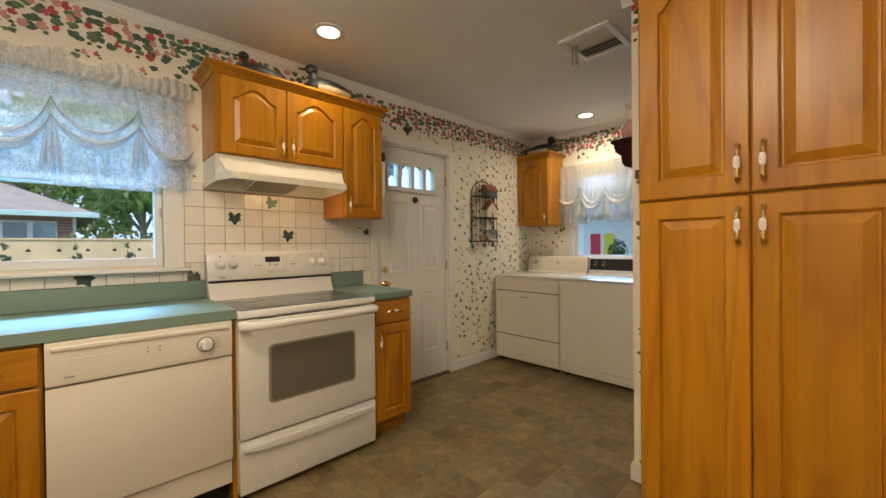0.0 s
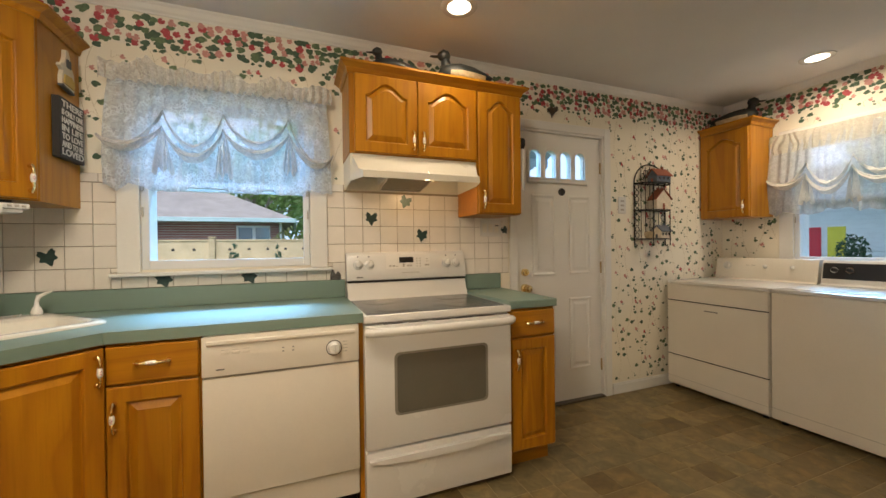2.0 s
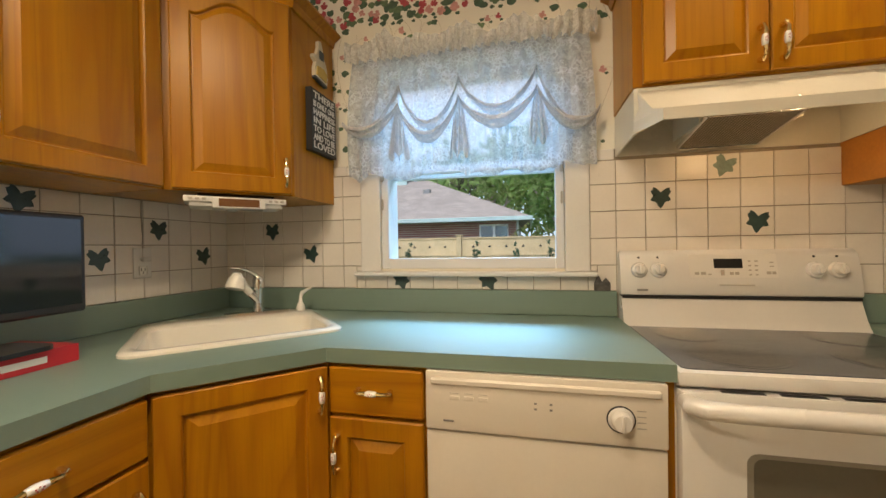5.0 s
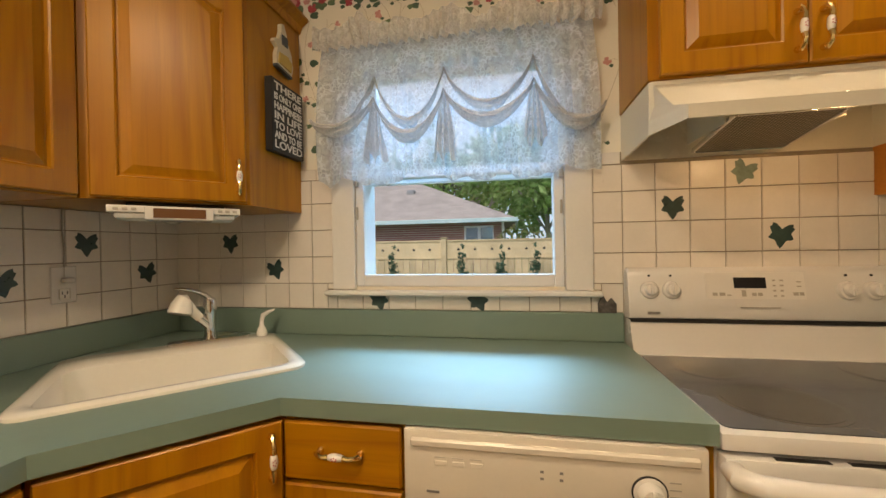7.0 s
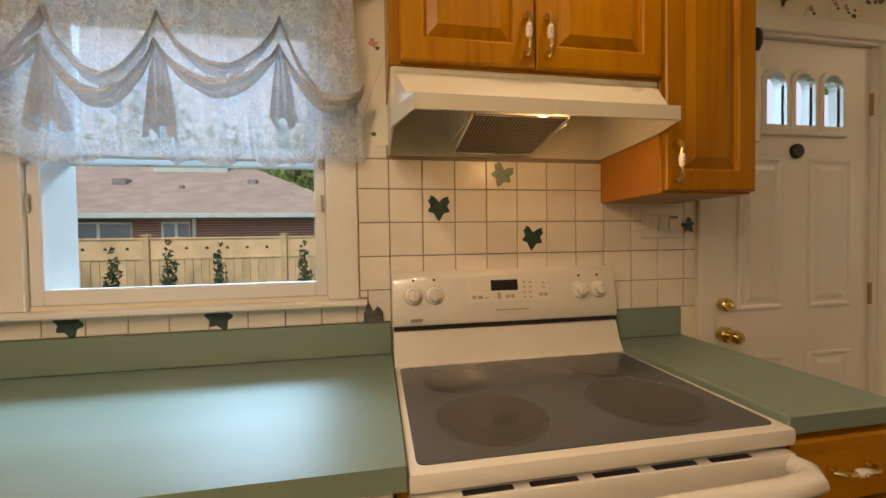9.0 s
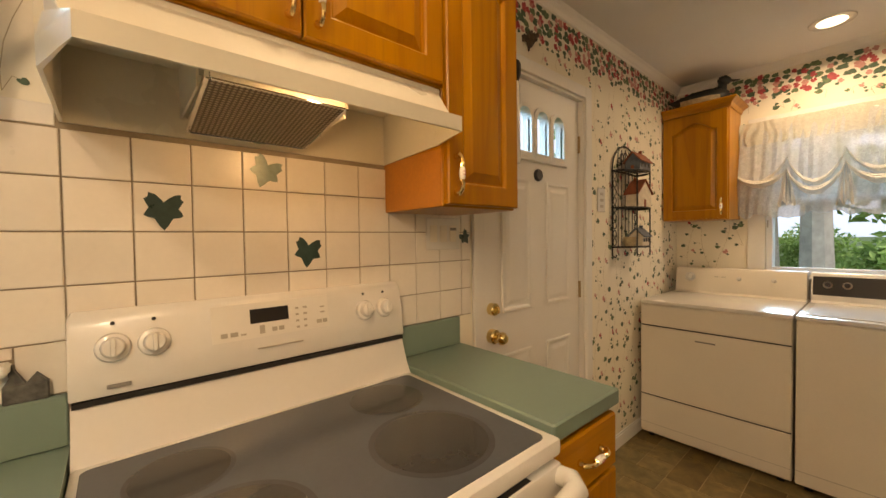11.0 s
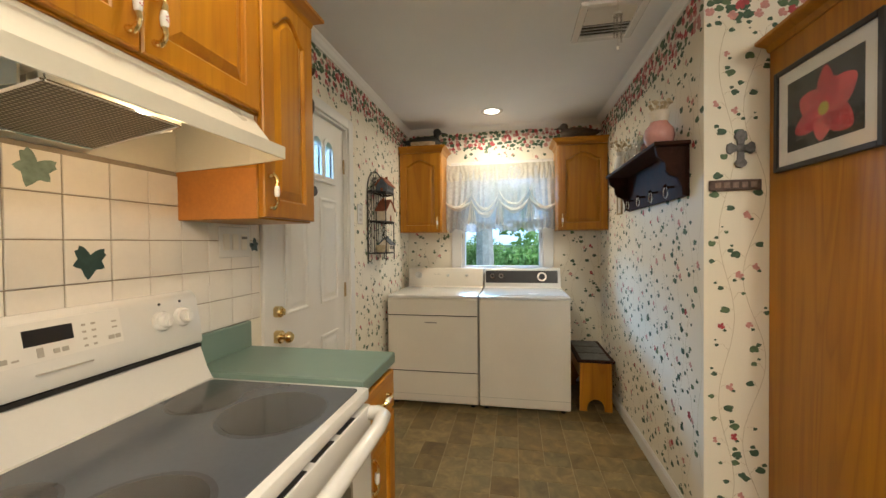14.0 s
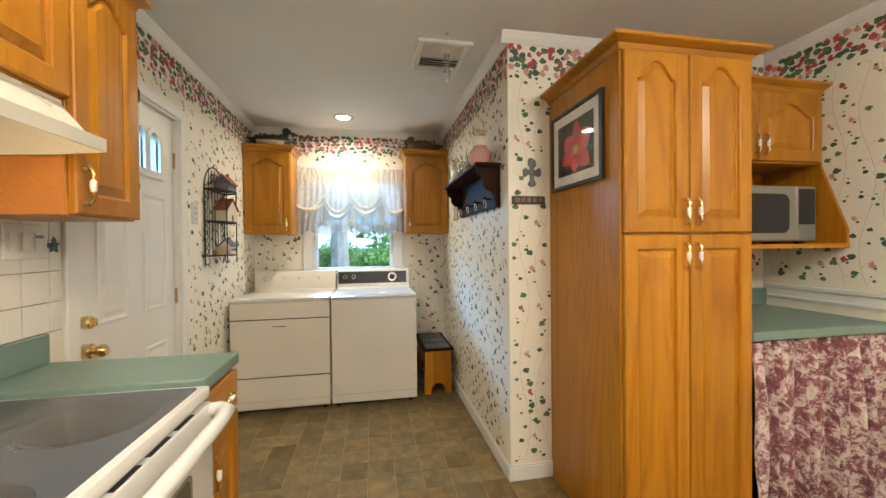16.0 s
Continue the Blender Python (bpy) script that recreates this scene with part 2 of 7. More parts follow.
def panel_door(x0, z0, x1, z1, y=0.0, rise=0.0, stile=0.055, thick=0.019, head=None):
    """A frame-and-raised-panel door whose face looks along -y."""
    bm, n = bmesh.new(), 18
    head = stile if head is None else head
    l, b, r, tp = x0 + stile, z0 + stile, x1 - stile, z1 - head
    f = y - thick

    def outer(d, yy):
        ring = [(x0 + d, yy, z0 + d), (x1 - d, yy, z0 + d)]
        for k in range(n + 1):
            ring.append((x1 - d + (x0 - x1 + 2 * d) * k / n, yy, z1 - d))
        return ring
    rings = [outer(0, y), outer(0, f + 0.004), outer(0.004, f)]
    rings += [panel_ring(l, b, r, tp, 0.0, rise, f), panel_ring(l, b, r, tp, 0.004, rise, f + 0.003)]
    rings += [panel_ring(l, b, r, tp, 0.007, rise, f + 0.012), panel_ring(l, b, r, tp, 0.012, rise, f + 0.012)]
    rings += [panel_ring(l, b, r, tp, 0.034, rise, f + 0.0025), panel_ring(l, b, r, tp, 0.037, rise, f + 0.001)]
    loop_strip(bm, rings, True, 0, (True, True))
    return bm


def pull(cx, cz, y, upright=True):
    """A brass bow handle with a porcelain grip; slot 1 is the grip."""
    bm = bmesh.new()

    def p(a, out):
        return (cx, y - out, cz + a) if upright else (cx + a, y - out, cz)
    for s in (-1, 1):
        tube(bm, [p(s * 0.048, 0), p(s * 0.048, 0.004), p(s * 0.048, 0.012), p(s * 0.046, 0.019)], [0.0085, 0.0085, 0.005, 0.006], 8)
        tube(bm, [p(s * 0.050, 0.016), p(s * 0.042, 0.024), p(s * 0.030, 0.028), p(s * 0.018, 0.025)], [0.0065, 0.0056, 0.0054, 0.0068], 8)
        tube(bm, [p(s * 0.050, 0.017), p(s * 0.057, 0.014)], [0.006, 0.003], 8)
    g = [-0.018, -0.015, -0.008, 0.0, 0.008, 0.015, 0.018]
    tube(bm, [p(a, 0.025) for a in g], [0.005, 0.007, 0.0085, 0.009, 0.0085, 0.007, 0.005], 10, 1)
    for k in range(5):
        a = k * 1.257
        q = p(0.006 * math.sin(a), 0.0338)
        q = (q[0] + 0.0035 * math.cos(a), q[1], q[2]) if upright else (q[0], q[1], q[2] + 0.0035 * math.cos(a))
        box(bm, q[0] - 0.0013, q[1] - 0.0006, q[2] - 0.0013, q[0] + 0.0013, q[1] + 0.0006, q[2] + 0.0013, slot=2)
    return bm


ROSE_PRINT = surf("rose_print", (0.45, 0.10, 0.12), 0.3)
PULL = (BRASS, PORCELAIN, ROSE_PRINT)


def crown(bm, x0, x1, d, z0, z1, left=True, right=True, out=0.045):
    """A cabinet's crown: front run with mitred returns."""
    prof = [(0.0, z0), (0.006, z0), (0.010, z0 + 0.008), (0.016, z0 + (z1 - z0) * 0.45), (out - 0.008, z1 - 0.016), (out, z1 - 0.012), (out, z1), (0.0, z1)]
    rings = []
    for o, z in prof:
        ol, orr = (o if left else 0), (o if right else 0)
        rings.append([(x0 - ol, 0, z), (x0 - ol, -d - o, z), (x1 + orr, -d - o, z), (x1 + orr, 0, z)])
    loop_strip(bm, rings, True, 0, (True, True))
    return bm


# ---- structure ----
CEIL, X_W, X_E, X_P, Y_L, Y_S = 2.44, -1.835, 3.42, 1.49, -1.84, -3.52
WIN1, WIN2, DOOR = (-1.0, 1.10, -0.2, 2.0), (-1.32, 1.04, -0.54, 2.0), (1.19, 1.99, 2.045)


def setting(name, bm, mat, label, cat):
    return tagged(part(name, bm, mat), label, cat, kind="structure")


wall_north = setting("wall_north", boxes(
    (X_W - 0.14, 0, 0, WIN1[0], 0.14, CEIL), (WIN1[0], 0, 0, WIN1[2], 0.14, WIN1[1]), (WIN1[0], 0, WIN1[3], WIN1[2], 0.14, CEIL),
    (WIN1[2], 0, 0, DOOR[0], 0.14, CEIL), (DOOR[0], 0, DOOR[2], DOOR[1], 0.14, CEIL), (DOOR[1], 0, 0, X_E + 0.14, 0.14, CEIL)),
    PAPER, "cream wallpapered kitchen wall with trailing ivy and geranium print", "wall")
wall_east = setting("wall_east", boxes(
    (X_E, Y_L - 0.14, 0, X_E + 0.14, WIN2[0], CEIL), (X_E, WIN2[0], 0, X_E + 0.14, WIN2[2], WIN2[1]),
    (X_E, WIN2[0], WIN2[3], X_E + 0.14, WIN2[2], CEIL), (X_E, WIN2[2], 0, X_E + 0.14, 0, CEIL)),
    PAPER, "cream ivy wallpapered wall behind the washer and dryer", "wall")
wall_laundry = setting("wall_laundry", boxes((X_P, Y_L - 0.14, 0, X_E, Y_L, CEIL)), PAPER, "cream ivy wallpapered wall of the laundry passage", "wall")
wall_pantry = setting("wall_pantry", boxes((X_P, Y_S - 0.14, 0, X_P + 0.14, Y_L - 0.14, CEIL)), PAPER, "cream ivy wallpapered wall behind the pantry", "wall")
wall_south = setting("wall_south", boxes((X_W - 0.14, Y_S - 0.14, 0, X_P, Y_S, CEIL)), PAPER, "cream ivy wallpapered wall beside the counter", "wall")
wall_west = setting("wall_west", boxes((X_W - 0.14, Y_S, 0, X_W, 0, CEIL)), PAPER, "cream kitchen wall behind the corner sink", "wall")
ceiling = setting("ceiling", boxes((X_W - 0.14, Y_S - 0.14, CEIL, X_P + 0.14, 0.14, CEIL + 0.12), (X_P + 0.14, Y_L - 0.14, CEIL, X_E + 0.14, 0.14, CEIL + 0.12)), CEILING, "flat white painted ceiling", "ceiling")
floor = setting("floor", boxes((X_W - 0.14, Y_S - 0.14, -0.60, X_P + 0.14, 0.14, -0.002), (X_P + 0.14, Y_L - 0.14, -0.60, X_E + 0.14, 0.14, -0.002)),
                surf("vinyl_joint", (0.34, 0.265, 0.14), 0.6, vary=0.15, scale=8), "brown and olive mottled vinyl tile floor", "floor")


def cornice(name, a, b, inward):
    """Small crown moulding between two corners of the ceiling."""
    bm = bmesh.new()
    a, b, n = Vector(a), Vector(b), Vector(inward)
    prof = [(0.0, 0.052), (0.008, 0.052), (0.011, 0.044), (0.020, 0.034), (0.030, 0.014), (0.036, 0.008), (0.040, 0.0), (0.0, 0.0)]
    rings = [[Vector((p.x, p.y, CEIL - dz)) + Vector((n.x, n.y, 0)) * o for o, dz in prof] for p in (a, b)]
    loop_strip(bm, rings, True, 0, (True, True))
    return setting(name, bm, WHITE_TRIM, "white painted crown moulding", "moulding")


cornice("trim_north", (X_W, 0), (X_E, 0), (0, -1))
cornice("trim_east", (X_E, 0), (X_E, Y_L), (-1, 0))
cornice("trim_laundry", (X_E, Y_L), (X_P, Y_L), (0, 1))
cornice("trim_pantry", (X_P, Y_L + 0.04), (X_P, Y_S), (-1, 0))
cornice("trim_south", (X_P, Y_S), (X_W, Y_S), (0, 1))
cornice("trim_west", (X_W, Y_S), (X_W, 0), (1, 0))


def skirting(name, x0, y0, x1, y1):
    bm = boxes((x0, y0, 0, x1, y1, 0.075), bevel=0.002)
    box(bm, x0 + (0.003 if abs(x1 - x0) < 0.03 else 0), y0 + (0.003 if abs(y1 - y0) < 0.03 else 0), 0.075, x1 - (0.003 if abs(x1 - x0) < 0.03 else 0), y1 - (0.003 if abs(y1 - y0) < 0.03 else 0), 0.088, 0.002)
    return setting(name, bm, WHITE_TRIM, "white painted baseboard", "baseboard")


skirting("baseboard_north", 2.065, -0.014, X_E - 0.015, 0)
skirting("baseboard_east", X_E - 0.014, Y_L + 0.015, X_E, -0.001)
skirting("baseboard_laundry", X_P - 0.014, Y_L, X_E, Y_L + 0.014)
skirting("baseboard_pantry", X_P - 0.014, -2.079, X_P, Y_L)


# ---- cabinets ----
def add_door(cab, x0, z0, x1, z1, y, handle=None, rise=0.0, mat=None, stile=0.055, head=None, name="door", at=None, upright=True):
    d = part(name, panel_door(x0, z0, x1, z1, y, rise, stile, head=head), mat or OAK, cab, at=at)
    if handle:
        part("handle", pull(handle[0], handle[1], y - 0.019, upright), PULL, d, "brass bow handle with a rose-printed porcelain grip", smooth=True)
    return d


def add_drawer(cab, x0, z0, x1, z1, y, handle, mat, at=None):
    bm = bmesh.new()
    box(bm, x0, y - 0.019, z0, x1, y, z1, 0.005)
    d = part("drawer_front", bm, mat, cab, at=at)
    part("handle", pull(handle[0], handle[1], y - 0.019, False), PULL, d, "brass bow handle with a rose-printed porcelain grip", smooth=True)
    return d


# over the stove: a double-door unit and a tall narrow one beside it
c = thing("wall_cabinet", "honey oak wall cabinet with two cathedral-arched doors above the range hood", "cabinet", pose(-0.010, -0.003, 1.70))
part("body", boxes((0, -0.285, 0, 0.745, 0, 0.45), bevel=0.002), OAK, c)
add_door(c, 0.028, 0.006, 0.371, 0.418, -0.287, (0.345, 0.085), 0.062, head=0.042)
add_door(c, 0.375, 0.006, 0.738, 0.418, -0.287, (0.402, 0.085), 0.062, head=0.042)
part("crown_moulding", crown(bmesh.new(), 0.0, 0.745, 0.286, 0.42, 0.475, True, False), OAK_X, c)
c = thing("wall_cabinet", "tall narrow honey oak wall cabinet with a cathedral-arched door", "cabinet", pose(0.736, -0.003, 1.39))
part("body", boxes((0, -0.285, 0, 0.30, 0, 0.76), bevel=0.002), OAK, c)
part("side_panel", boxes((-0.0022, -0.283, 0.002, -0.0002, -0.001, 0.155)), OAK_RAW, c, "unfinished reddish oak side")
add_door(c, 0.004, 0.006, 0.296, 0.728, -0.287, (0.030, 0.085), 0.06, head=0.042)
part("crown_moulding", crown(bmesh.new(), 0.0, 0.30, 0.286, 0.73, 0.785, False, True), OAK_X, c)

# corner unit by the sink, set across the corner, and its neighbour on the west wall
K = 0.60
c = thing("corner_wall_cabinet", "honey oak corner wall cabinet with a cathedral-arched door above the sink", "cabinet", pose(X_W + 0.003, -0.003, 1.40))
bm = bmesh.new()
prism(bm, [(0, 0), (K, 0), (K, -0.31), (0.31, -K), (0, -K)], 0, 0.76, "z")
part("body", bm, OAK, c)
L = math.hypot(K - 0.31, K - 0.31)
face = pose(0.31, -K, 0, 0, 0, 45)
add_door(c, 0.02, 0.006, L - 0.012, 0.728, -0.001, (L - 0.035, 0.085), 0.062, at=face)
bm = bmesh.new()
rings = []
for o, z in [(0.0, 0.73), (0.008, 0.73), (0.016, 0.755), (0.037, 0.77), (0.045, 0.775), (0.045, 0.785), (0.0, 0.785)]:
    rings.append([(0, 0, z), (K + o, 0, z), (K + o, -0.31 - o * 0.41, z), (0.31 + o * 0.41, -K - o, z), (0, -K - o, z)])
loop_strip(bm, rings, True, 0, (True, True))
part("crown_moulding", bm, OAK_X, c)
c = thing("wall_cabinet", "honey oak wall cabinet with a cathedral-arched door on the sink wall", "cabinet", pose(X_W + 0.003, -K - 0.006, 1.40, 0, 0, 90))
# local x runs along -y of the room after a mirror turn: built from its far side
part("body", boxes((-0.92, -0.305, 0, 0, 0, 0.76), bevel=0.002), OAK, c)
add_door(c, -0.455, 0.006, -0.010, 0.728, -0.307, (-0.425, 0.10), 0.062)
add_door(c, -0.912, 0.006, -0.459, 0.728, -0.307, (-0.490, 0.10), 0.062)
part("crown_moulding", crown(bmesh.new(), -0.92, 0, 0.306, 0.73, 0.785, True, False), OAK_X, c)

# laundry pair
for y0, y1, hand, lab in ((-0.400, -0.004, 0.36, "honey oak wall cabinet in the corner above the dryer"), (Y_L + 0.004, -1.425, 0.035, "honey oak wall cabinet in the corner above the washer")):
    w = y1 - y0
    c = thing("wall_cabinet", lab, "cabinet", pose(X_E - 0.003, y1, 1.41, 0, 0, -90), "laundry wall cabinets")
    part("body", boxes((0, -0.295, 0, w, 0, 0.74), bevel=0.002), OAK, c)
    add_door(c, 0.006, 0.006, w - 0.006, 0.725, -0.297, (w - 0.035 if hand > 0.2 else 0.035, 0.085), 0.06)
    part("crown_moulding", crown(bmesh.new(), 0, w, 0.296, 0.735, 0.79, hand < 0.2, hand > 0.2), OAK_X, c)

# base units
def base_unit(label, at, w, deep=0.60, group="base cabinets"):
    cab = thing("base_cabinet", label, "cabinet", at, group)
    part("body", boxes((0, -deep, 0.10, w, 0, 0.862), bevel=0.002), OAK, cab)
    part("toe_kick", boxes((0.002, -deep + 0.06, 0, w - 0.002, -0.01, 0.0995)), OAK_X, cab)
    return cab


c = base_unit("narrow honey oak base cabinet with drawer and door beside the dishwasher", pose(-0.926, -0.003, 0), 0.298)
add_drawer(c, 0.006, 0.716, 0.292, 0.852, -0.602, (0.149, 0.79), OAK_X)
add_door(c, 0.006, 0.115, 0.292, 0.706, -0.602, (0.032, 0.60), mat=OAK)
c = base_unit("narrow honey oak base cabinet with drawer and door beside the stove", pose(0.757, -0.003, 0), 0.288, 0.588)
add_drawer(c, 0.008, 0.716, 0.281, 0.852, -0.590, (0.146, 0.79), OAK_X)
add_door(c, 0.008, 0.115, 0.281, 0.706, -0.590, (0.034, 0.60), mat=OAK)
part("filler_strip", boxes((-0.022, -0.60, 0.0, -0.003, -0.02, 0.868)), OAK, thing("filler_panel", "narrow oak filler between dishwasher and stove", "panel", pose(0, 0, 0)))

c = thing("sink_base_cabinet", "honey oak corner base cabinet with one broad door under the sink", "cabinet", pose(X_W + 0.003, -0.003, 0))
bm = bmesh.new()
prism(bm, [(0, 0), (0.904, 0), (0.904, -0.60), (0.60, -0.905), (0, -0.905)], 0.10, 0.70, "z")
part("body", bm, OAK, c)
bm = bmesh.new()
prism(bm, [(0.01, -0.01), (0.84, -0.01), (0.84, -0.54), (0.54, -0.84), (0.01, -0.84)], 0, 0.0995, "z")
part("toe_kick", bm, OAK_X, c)
bm = bmesh.new()
prism(bm, [(0.60, -0.905), (0.904, -0.60), (0.885, -0.585), (0.585, -0.885)], 0.70, 0.862, "z")
part("apron", bm, OAK_X, c)
L = math.hypot(0.304, 0.305)
add_door(c, 0.010, 0.115, L - 0.010, 0.852, -0.002, (L - 0.035, 0.775), mat=OAK, at=pose(0.60, -0.905, 0, 0, 0, 45.1))
c = thing("base_cabinet", "honey oak base cabinet with a wide drawer on the sink wall", "cabinet", pose(X_W + 0.003, -0.912, 0, 0, 0, 90), "base cabinets")
part("body", boxes((-0.9, -0.60, 0.10, 0, 0, 0.862), bevel=0.002), OAK, c)
part("toe_kick", boxes((-0.9, -0.54, 0, -0.002, -0.01, 0.0995)), OAK_X, c)
for a, b in ((-0.45, -0.008), (-0.895, -0.456)):
    add_drawer(c, a, 0.716, b, 0.852, -0.602, ((a + b) / 2, 0.785), OAK_X)
    add_door(c, a, 0.115, b, 0.706, -0.602, (b - 0.035, 0.60), mat=OAK)

# worktops: one L-shaped sheet with a hole for the sink, one short piece
def slab(bm, outer_pts, hole, z0, z1):
    """A sheet with a hole; both outlines are drawn the same way round."""
    for z in (z0, z1):
        vs = [bm.verts.new((x, y, z)) for x, y in outer_pts]
        hs = [bm.verts.new((x, y, z)) for x, y in hole]
        es = [bm.edges.new((r[i], r[(i + 1) % len(r)])) for r in (vs, hs) for i in range(len(r))]
        bmesh.ops.triangle_fill(bm, use_beauty=True, edges=es)
    for r in (outer_pts, hole):
        for i in range(len(r)):
            a, b = r[i], r[(i + 1) % len(r)]
            bm.faces.new([bm.verts.new((*q, z)) for q, z in ((a, z0), (b, z0), (b, z1), (a, z1))])
    bmesh.ops.remove_doubles(bm, verts=bm.verts[:], dist=1e-4)
    return bm


SINK_C, SINK_W, SINK_D = (-1.378, -0.448), 0.62, 0.53


def sink_xy(a, b):
    s = math.sqrt(0.5)
    return (SINK_C[0] + (a + b * -1) * s, SINK_C[1] + (a + b) * s)


def round_rect(w, d, r, n=5):
    pts = []
    for cx, cy, a0 in ((w / 2 - r, -d / 2 + r, -90), (w / 2 - r, d / 2 - r, 0), (-w / 2 + r, d / 2 - r, 90), (-w / 2 + r, -d / 2 + r, 180)):
        for k in range(n + 1):
            a = radians(a0 + 90 * k / n)
            pts.append((cx + r * math.cos(a), cy + r * math.sin(a)))
    return pts


c = thing("countertop", "sage green laminate L-shaped countertop with matching backsplash", "countertop", pose(0, 0, 0))
hole = [sink_xy(a, b) for a, b in round_rect(SINK_W - 0.03, SINK_D - 0.03, 0.05)]
bm = bmesh.new()
slab(bm, [(X_W + 0.003, -0.003), (X_W + 0.003, -1.83), (-1.205, -1.83), (-1.205, -0.922), (-0.922, -0.63), (-0.006, -0.63), (-0.006, -0.003)], hole, 0.866, 0.908)
part("top", bm, LAMINATE, c)
part("backsplash_strip", boxes((X_W + 0.024, -0.022, 0.9085, -0.008, -0.002, 1.010), bevel=0.003), LAMINATE, c)
part("backsplash_strip", boxes((X_W + 0.002, -1.83, 0.9085, X_W + 0.022, -0.002, 1.010), bevel=0.003), LAMINATE, c)
c = thing("countertop", "short sage green laminate countertop with backsplash beside the stove", "countertop", pose(0, 0, 0))
part("top", boxes((0.756, -0.612, 0.866, 1.056, -0.003, 0.908), bevel=0.004), LAMINATE, c)
part("backsplash_strip", boxes((0.758, -0.022, 0.9085, 1.045, -0.002, 1.010), bevel=0.003), LAMINATE, c)

# pantry
PW = 0.620
c = thing("pantry_cabinet", "tall honey oak pantry cabinet with two pairs of raised-panel doors", "cabinet", pose(X_P - 0.003, -2.080, 0, 0, 0, -90))
part("body", boxes((0, -0.602, 0.09, PW, 0, 2.095), bevel=0.002), OAK, c)
part("toe_kick", boxes((0.002, -0.54, 0, PW - 0.002, -0.01, 0.0895)), OAK_X, c)
for a, b, h in ((0.008, 0.3035, 0.277), (0.3075, PW - 0.008, 0.334)):
    add_door(c, a, 1.338, b, 2.064, -0.604, (h, 1.423), 0.075, stile=0.056, head=0.034)
    add_door(c, a, 0.11, b, 1.330, -0.604, (h, 1.243), 0.0, stile=0.056)
part("crown_moulding", crown(bmesh.new(), 0, PW, 0.603, 2.068, 2.115, True, True, 0.055), OAK_X, c)

# cabinet with the open microwave bay, counter and skirt beyond the pantry
c = thing("microwave_cabinet", "honey oak wall cabinet with an open microwave shelf under two doors", "cabinet", pose(X_P - 0.003, -2.711, 0, 0, 0, -90))
MW = 0.804
part("body", boxes((0, -0.315, 1.71, MW, 0, 2.12), bevel=0.002), OAK, c)
add_door(c, 0.006, 1.72, 0.366, 2.08, -0.317, (0.34, 1.80), 0.062)
add_door(c, 0.370, 1.72, MW - 0.030, 2.08, -0.317, (0.396, 1.80), 0.062)
part("crown_moulding", crown(bmesh.new(), 0, MW - 0.02, 0.316, 2.085, 2.14, False, True), OAK_X, c)
part("shelf", boxes((0, -0.44, 1.262, MW, 0, 1.284), bevel=0.003), OAK_X, c)
for x in (0.0, MW - 0.019):
    bm = bmesh.new()
    prism(bm, [(0, 1.285), (-0.435, 1.285), (-0.435, 1.36), (-0.315, 1.709), (0, 1.709)], x, x + 0.018, "x")
    part("side_panel", bm, OAK, c)
part("back_panel", boxes((0.02, -0.008, 1.285, MW - 0.02, 0, 1.709)), OAK, c)
c = thing("countertop", "sage green laminate counter beside the pantry above a gathered skirt", "countertop", pose(0, 0, 0))
part("top", boxes((0.875, Y_S + 0.003, 0.866, X_P - 0.003, -2.709, 0.908), bevel=0.004), LAMINATE, c)
part("backsplash_strip", boxes((X_P - 0.023, Y_S + 0.003, 0.9085, X_P - 0.003, -2.709, 1.010), bevel=0.003), LAMINATE, c)


# ---- stove ----
GLASS_TOP = surf("grey_ceramic_glass", (0.072, 0.080, 0.094), 0.22, vary=0.05, scale=6, bump=0.0, coat=0.12)
BURNER = surf("burner_print", (0.038, 0.038, 0.038), 0.24, vary=0.12, scale=9, bump=0.0, coat=0.25)
BURNER_FADE = surf("burner_print_edge", (0.055, 0.058, 0.064), 0.23, vary=0.08, scale=9, bump=0.0, coat=0.25)
OVEN_GLASS = surf("smoked_oven_glass", (0.135, 0.125, 0.098), 0.16, vary=0.05, bump=0.0, coat=0.5)
OVEN_EDGE = surf("smoked_oven_glass_edge", (0.27, 0.25, 0.21), 0.2, vary=0.05, bump=0.0, coat=0.5)
c = thing("stove", "white freestanding electric range with a grey glass cooktop", "stove", pose(0, 0, 0))
part("body", boxes((-0.002, -0.60, 0.03, 0.748, -0.03, 0.856), bevel=0.004), ENAMEL, c)
bm = bmesh.new()
box(bm, -0.004, -0.632, 0.858, 0.752, -0.09, 0.893, 0.010, seg=2)
part("cooktop_rim", bm, ENAMEL, c, smooth=True)
bm = bmesh.new()
prism(bm, [(0.370 + a, -0.367 + b) for a, b in round_rect(0.716, 0.486, 0.016, 3)], 0.8915, 0.8955, "z")
top = part("cooktop_glass", bm, GLASS_TOP, c, "grey ceramic glass cooktop with dark burner rings")
for x, y, r in ((0.186, -0.468, 0.118), (0.150, -0.250, 0.084), (0.587, -0.230, 0.092), (0.550, -0.460, 0.128)):
    bm = bmesh.new()
    lathe(bm, [(0, 0.8957), (r, 0.8957), (r, 0.8960), (0, 0.8960)], 40, (x, y, 0))
    ring = part("burner", bm, BURNER_FADE, top)
    bm = bmesh.new()
    lathe(bm, [(0, 0.8961), (r * 0.90, 0.8961), (r * 0.90, 0.8964), (0, 0.8964)], 40, (x, y, 0))
    part("burner_core", bm, BURNER, ring)
bm = bmesh.new()
prof = [(-0.112, 0.886), (-0.104, 0.897), (-0.088, 0.925), (-0.066, 0.985), (-0.062, 0.996), (-0.006, 0.996), (-0.006, 0.886)]
rings = [[(x, y, z) for y, z in prof] for x in (-0.002, 0.750)]
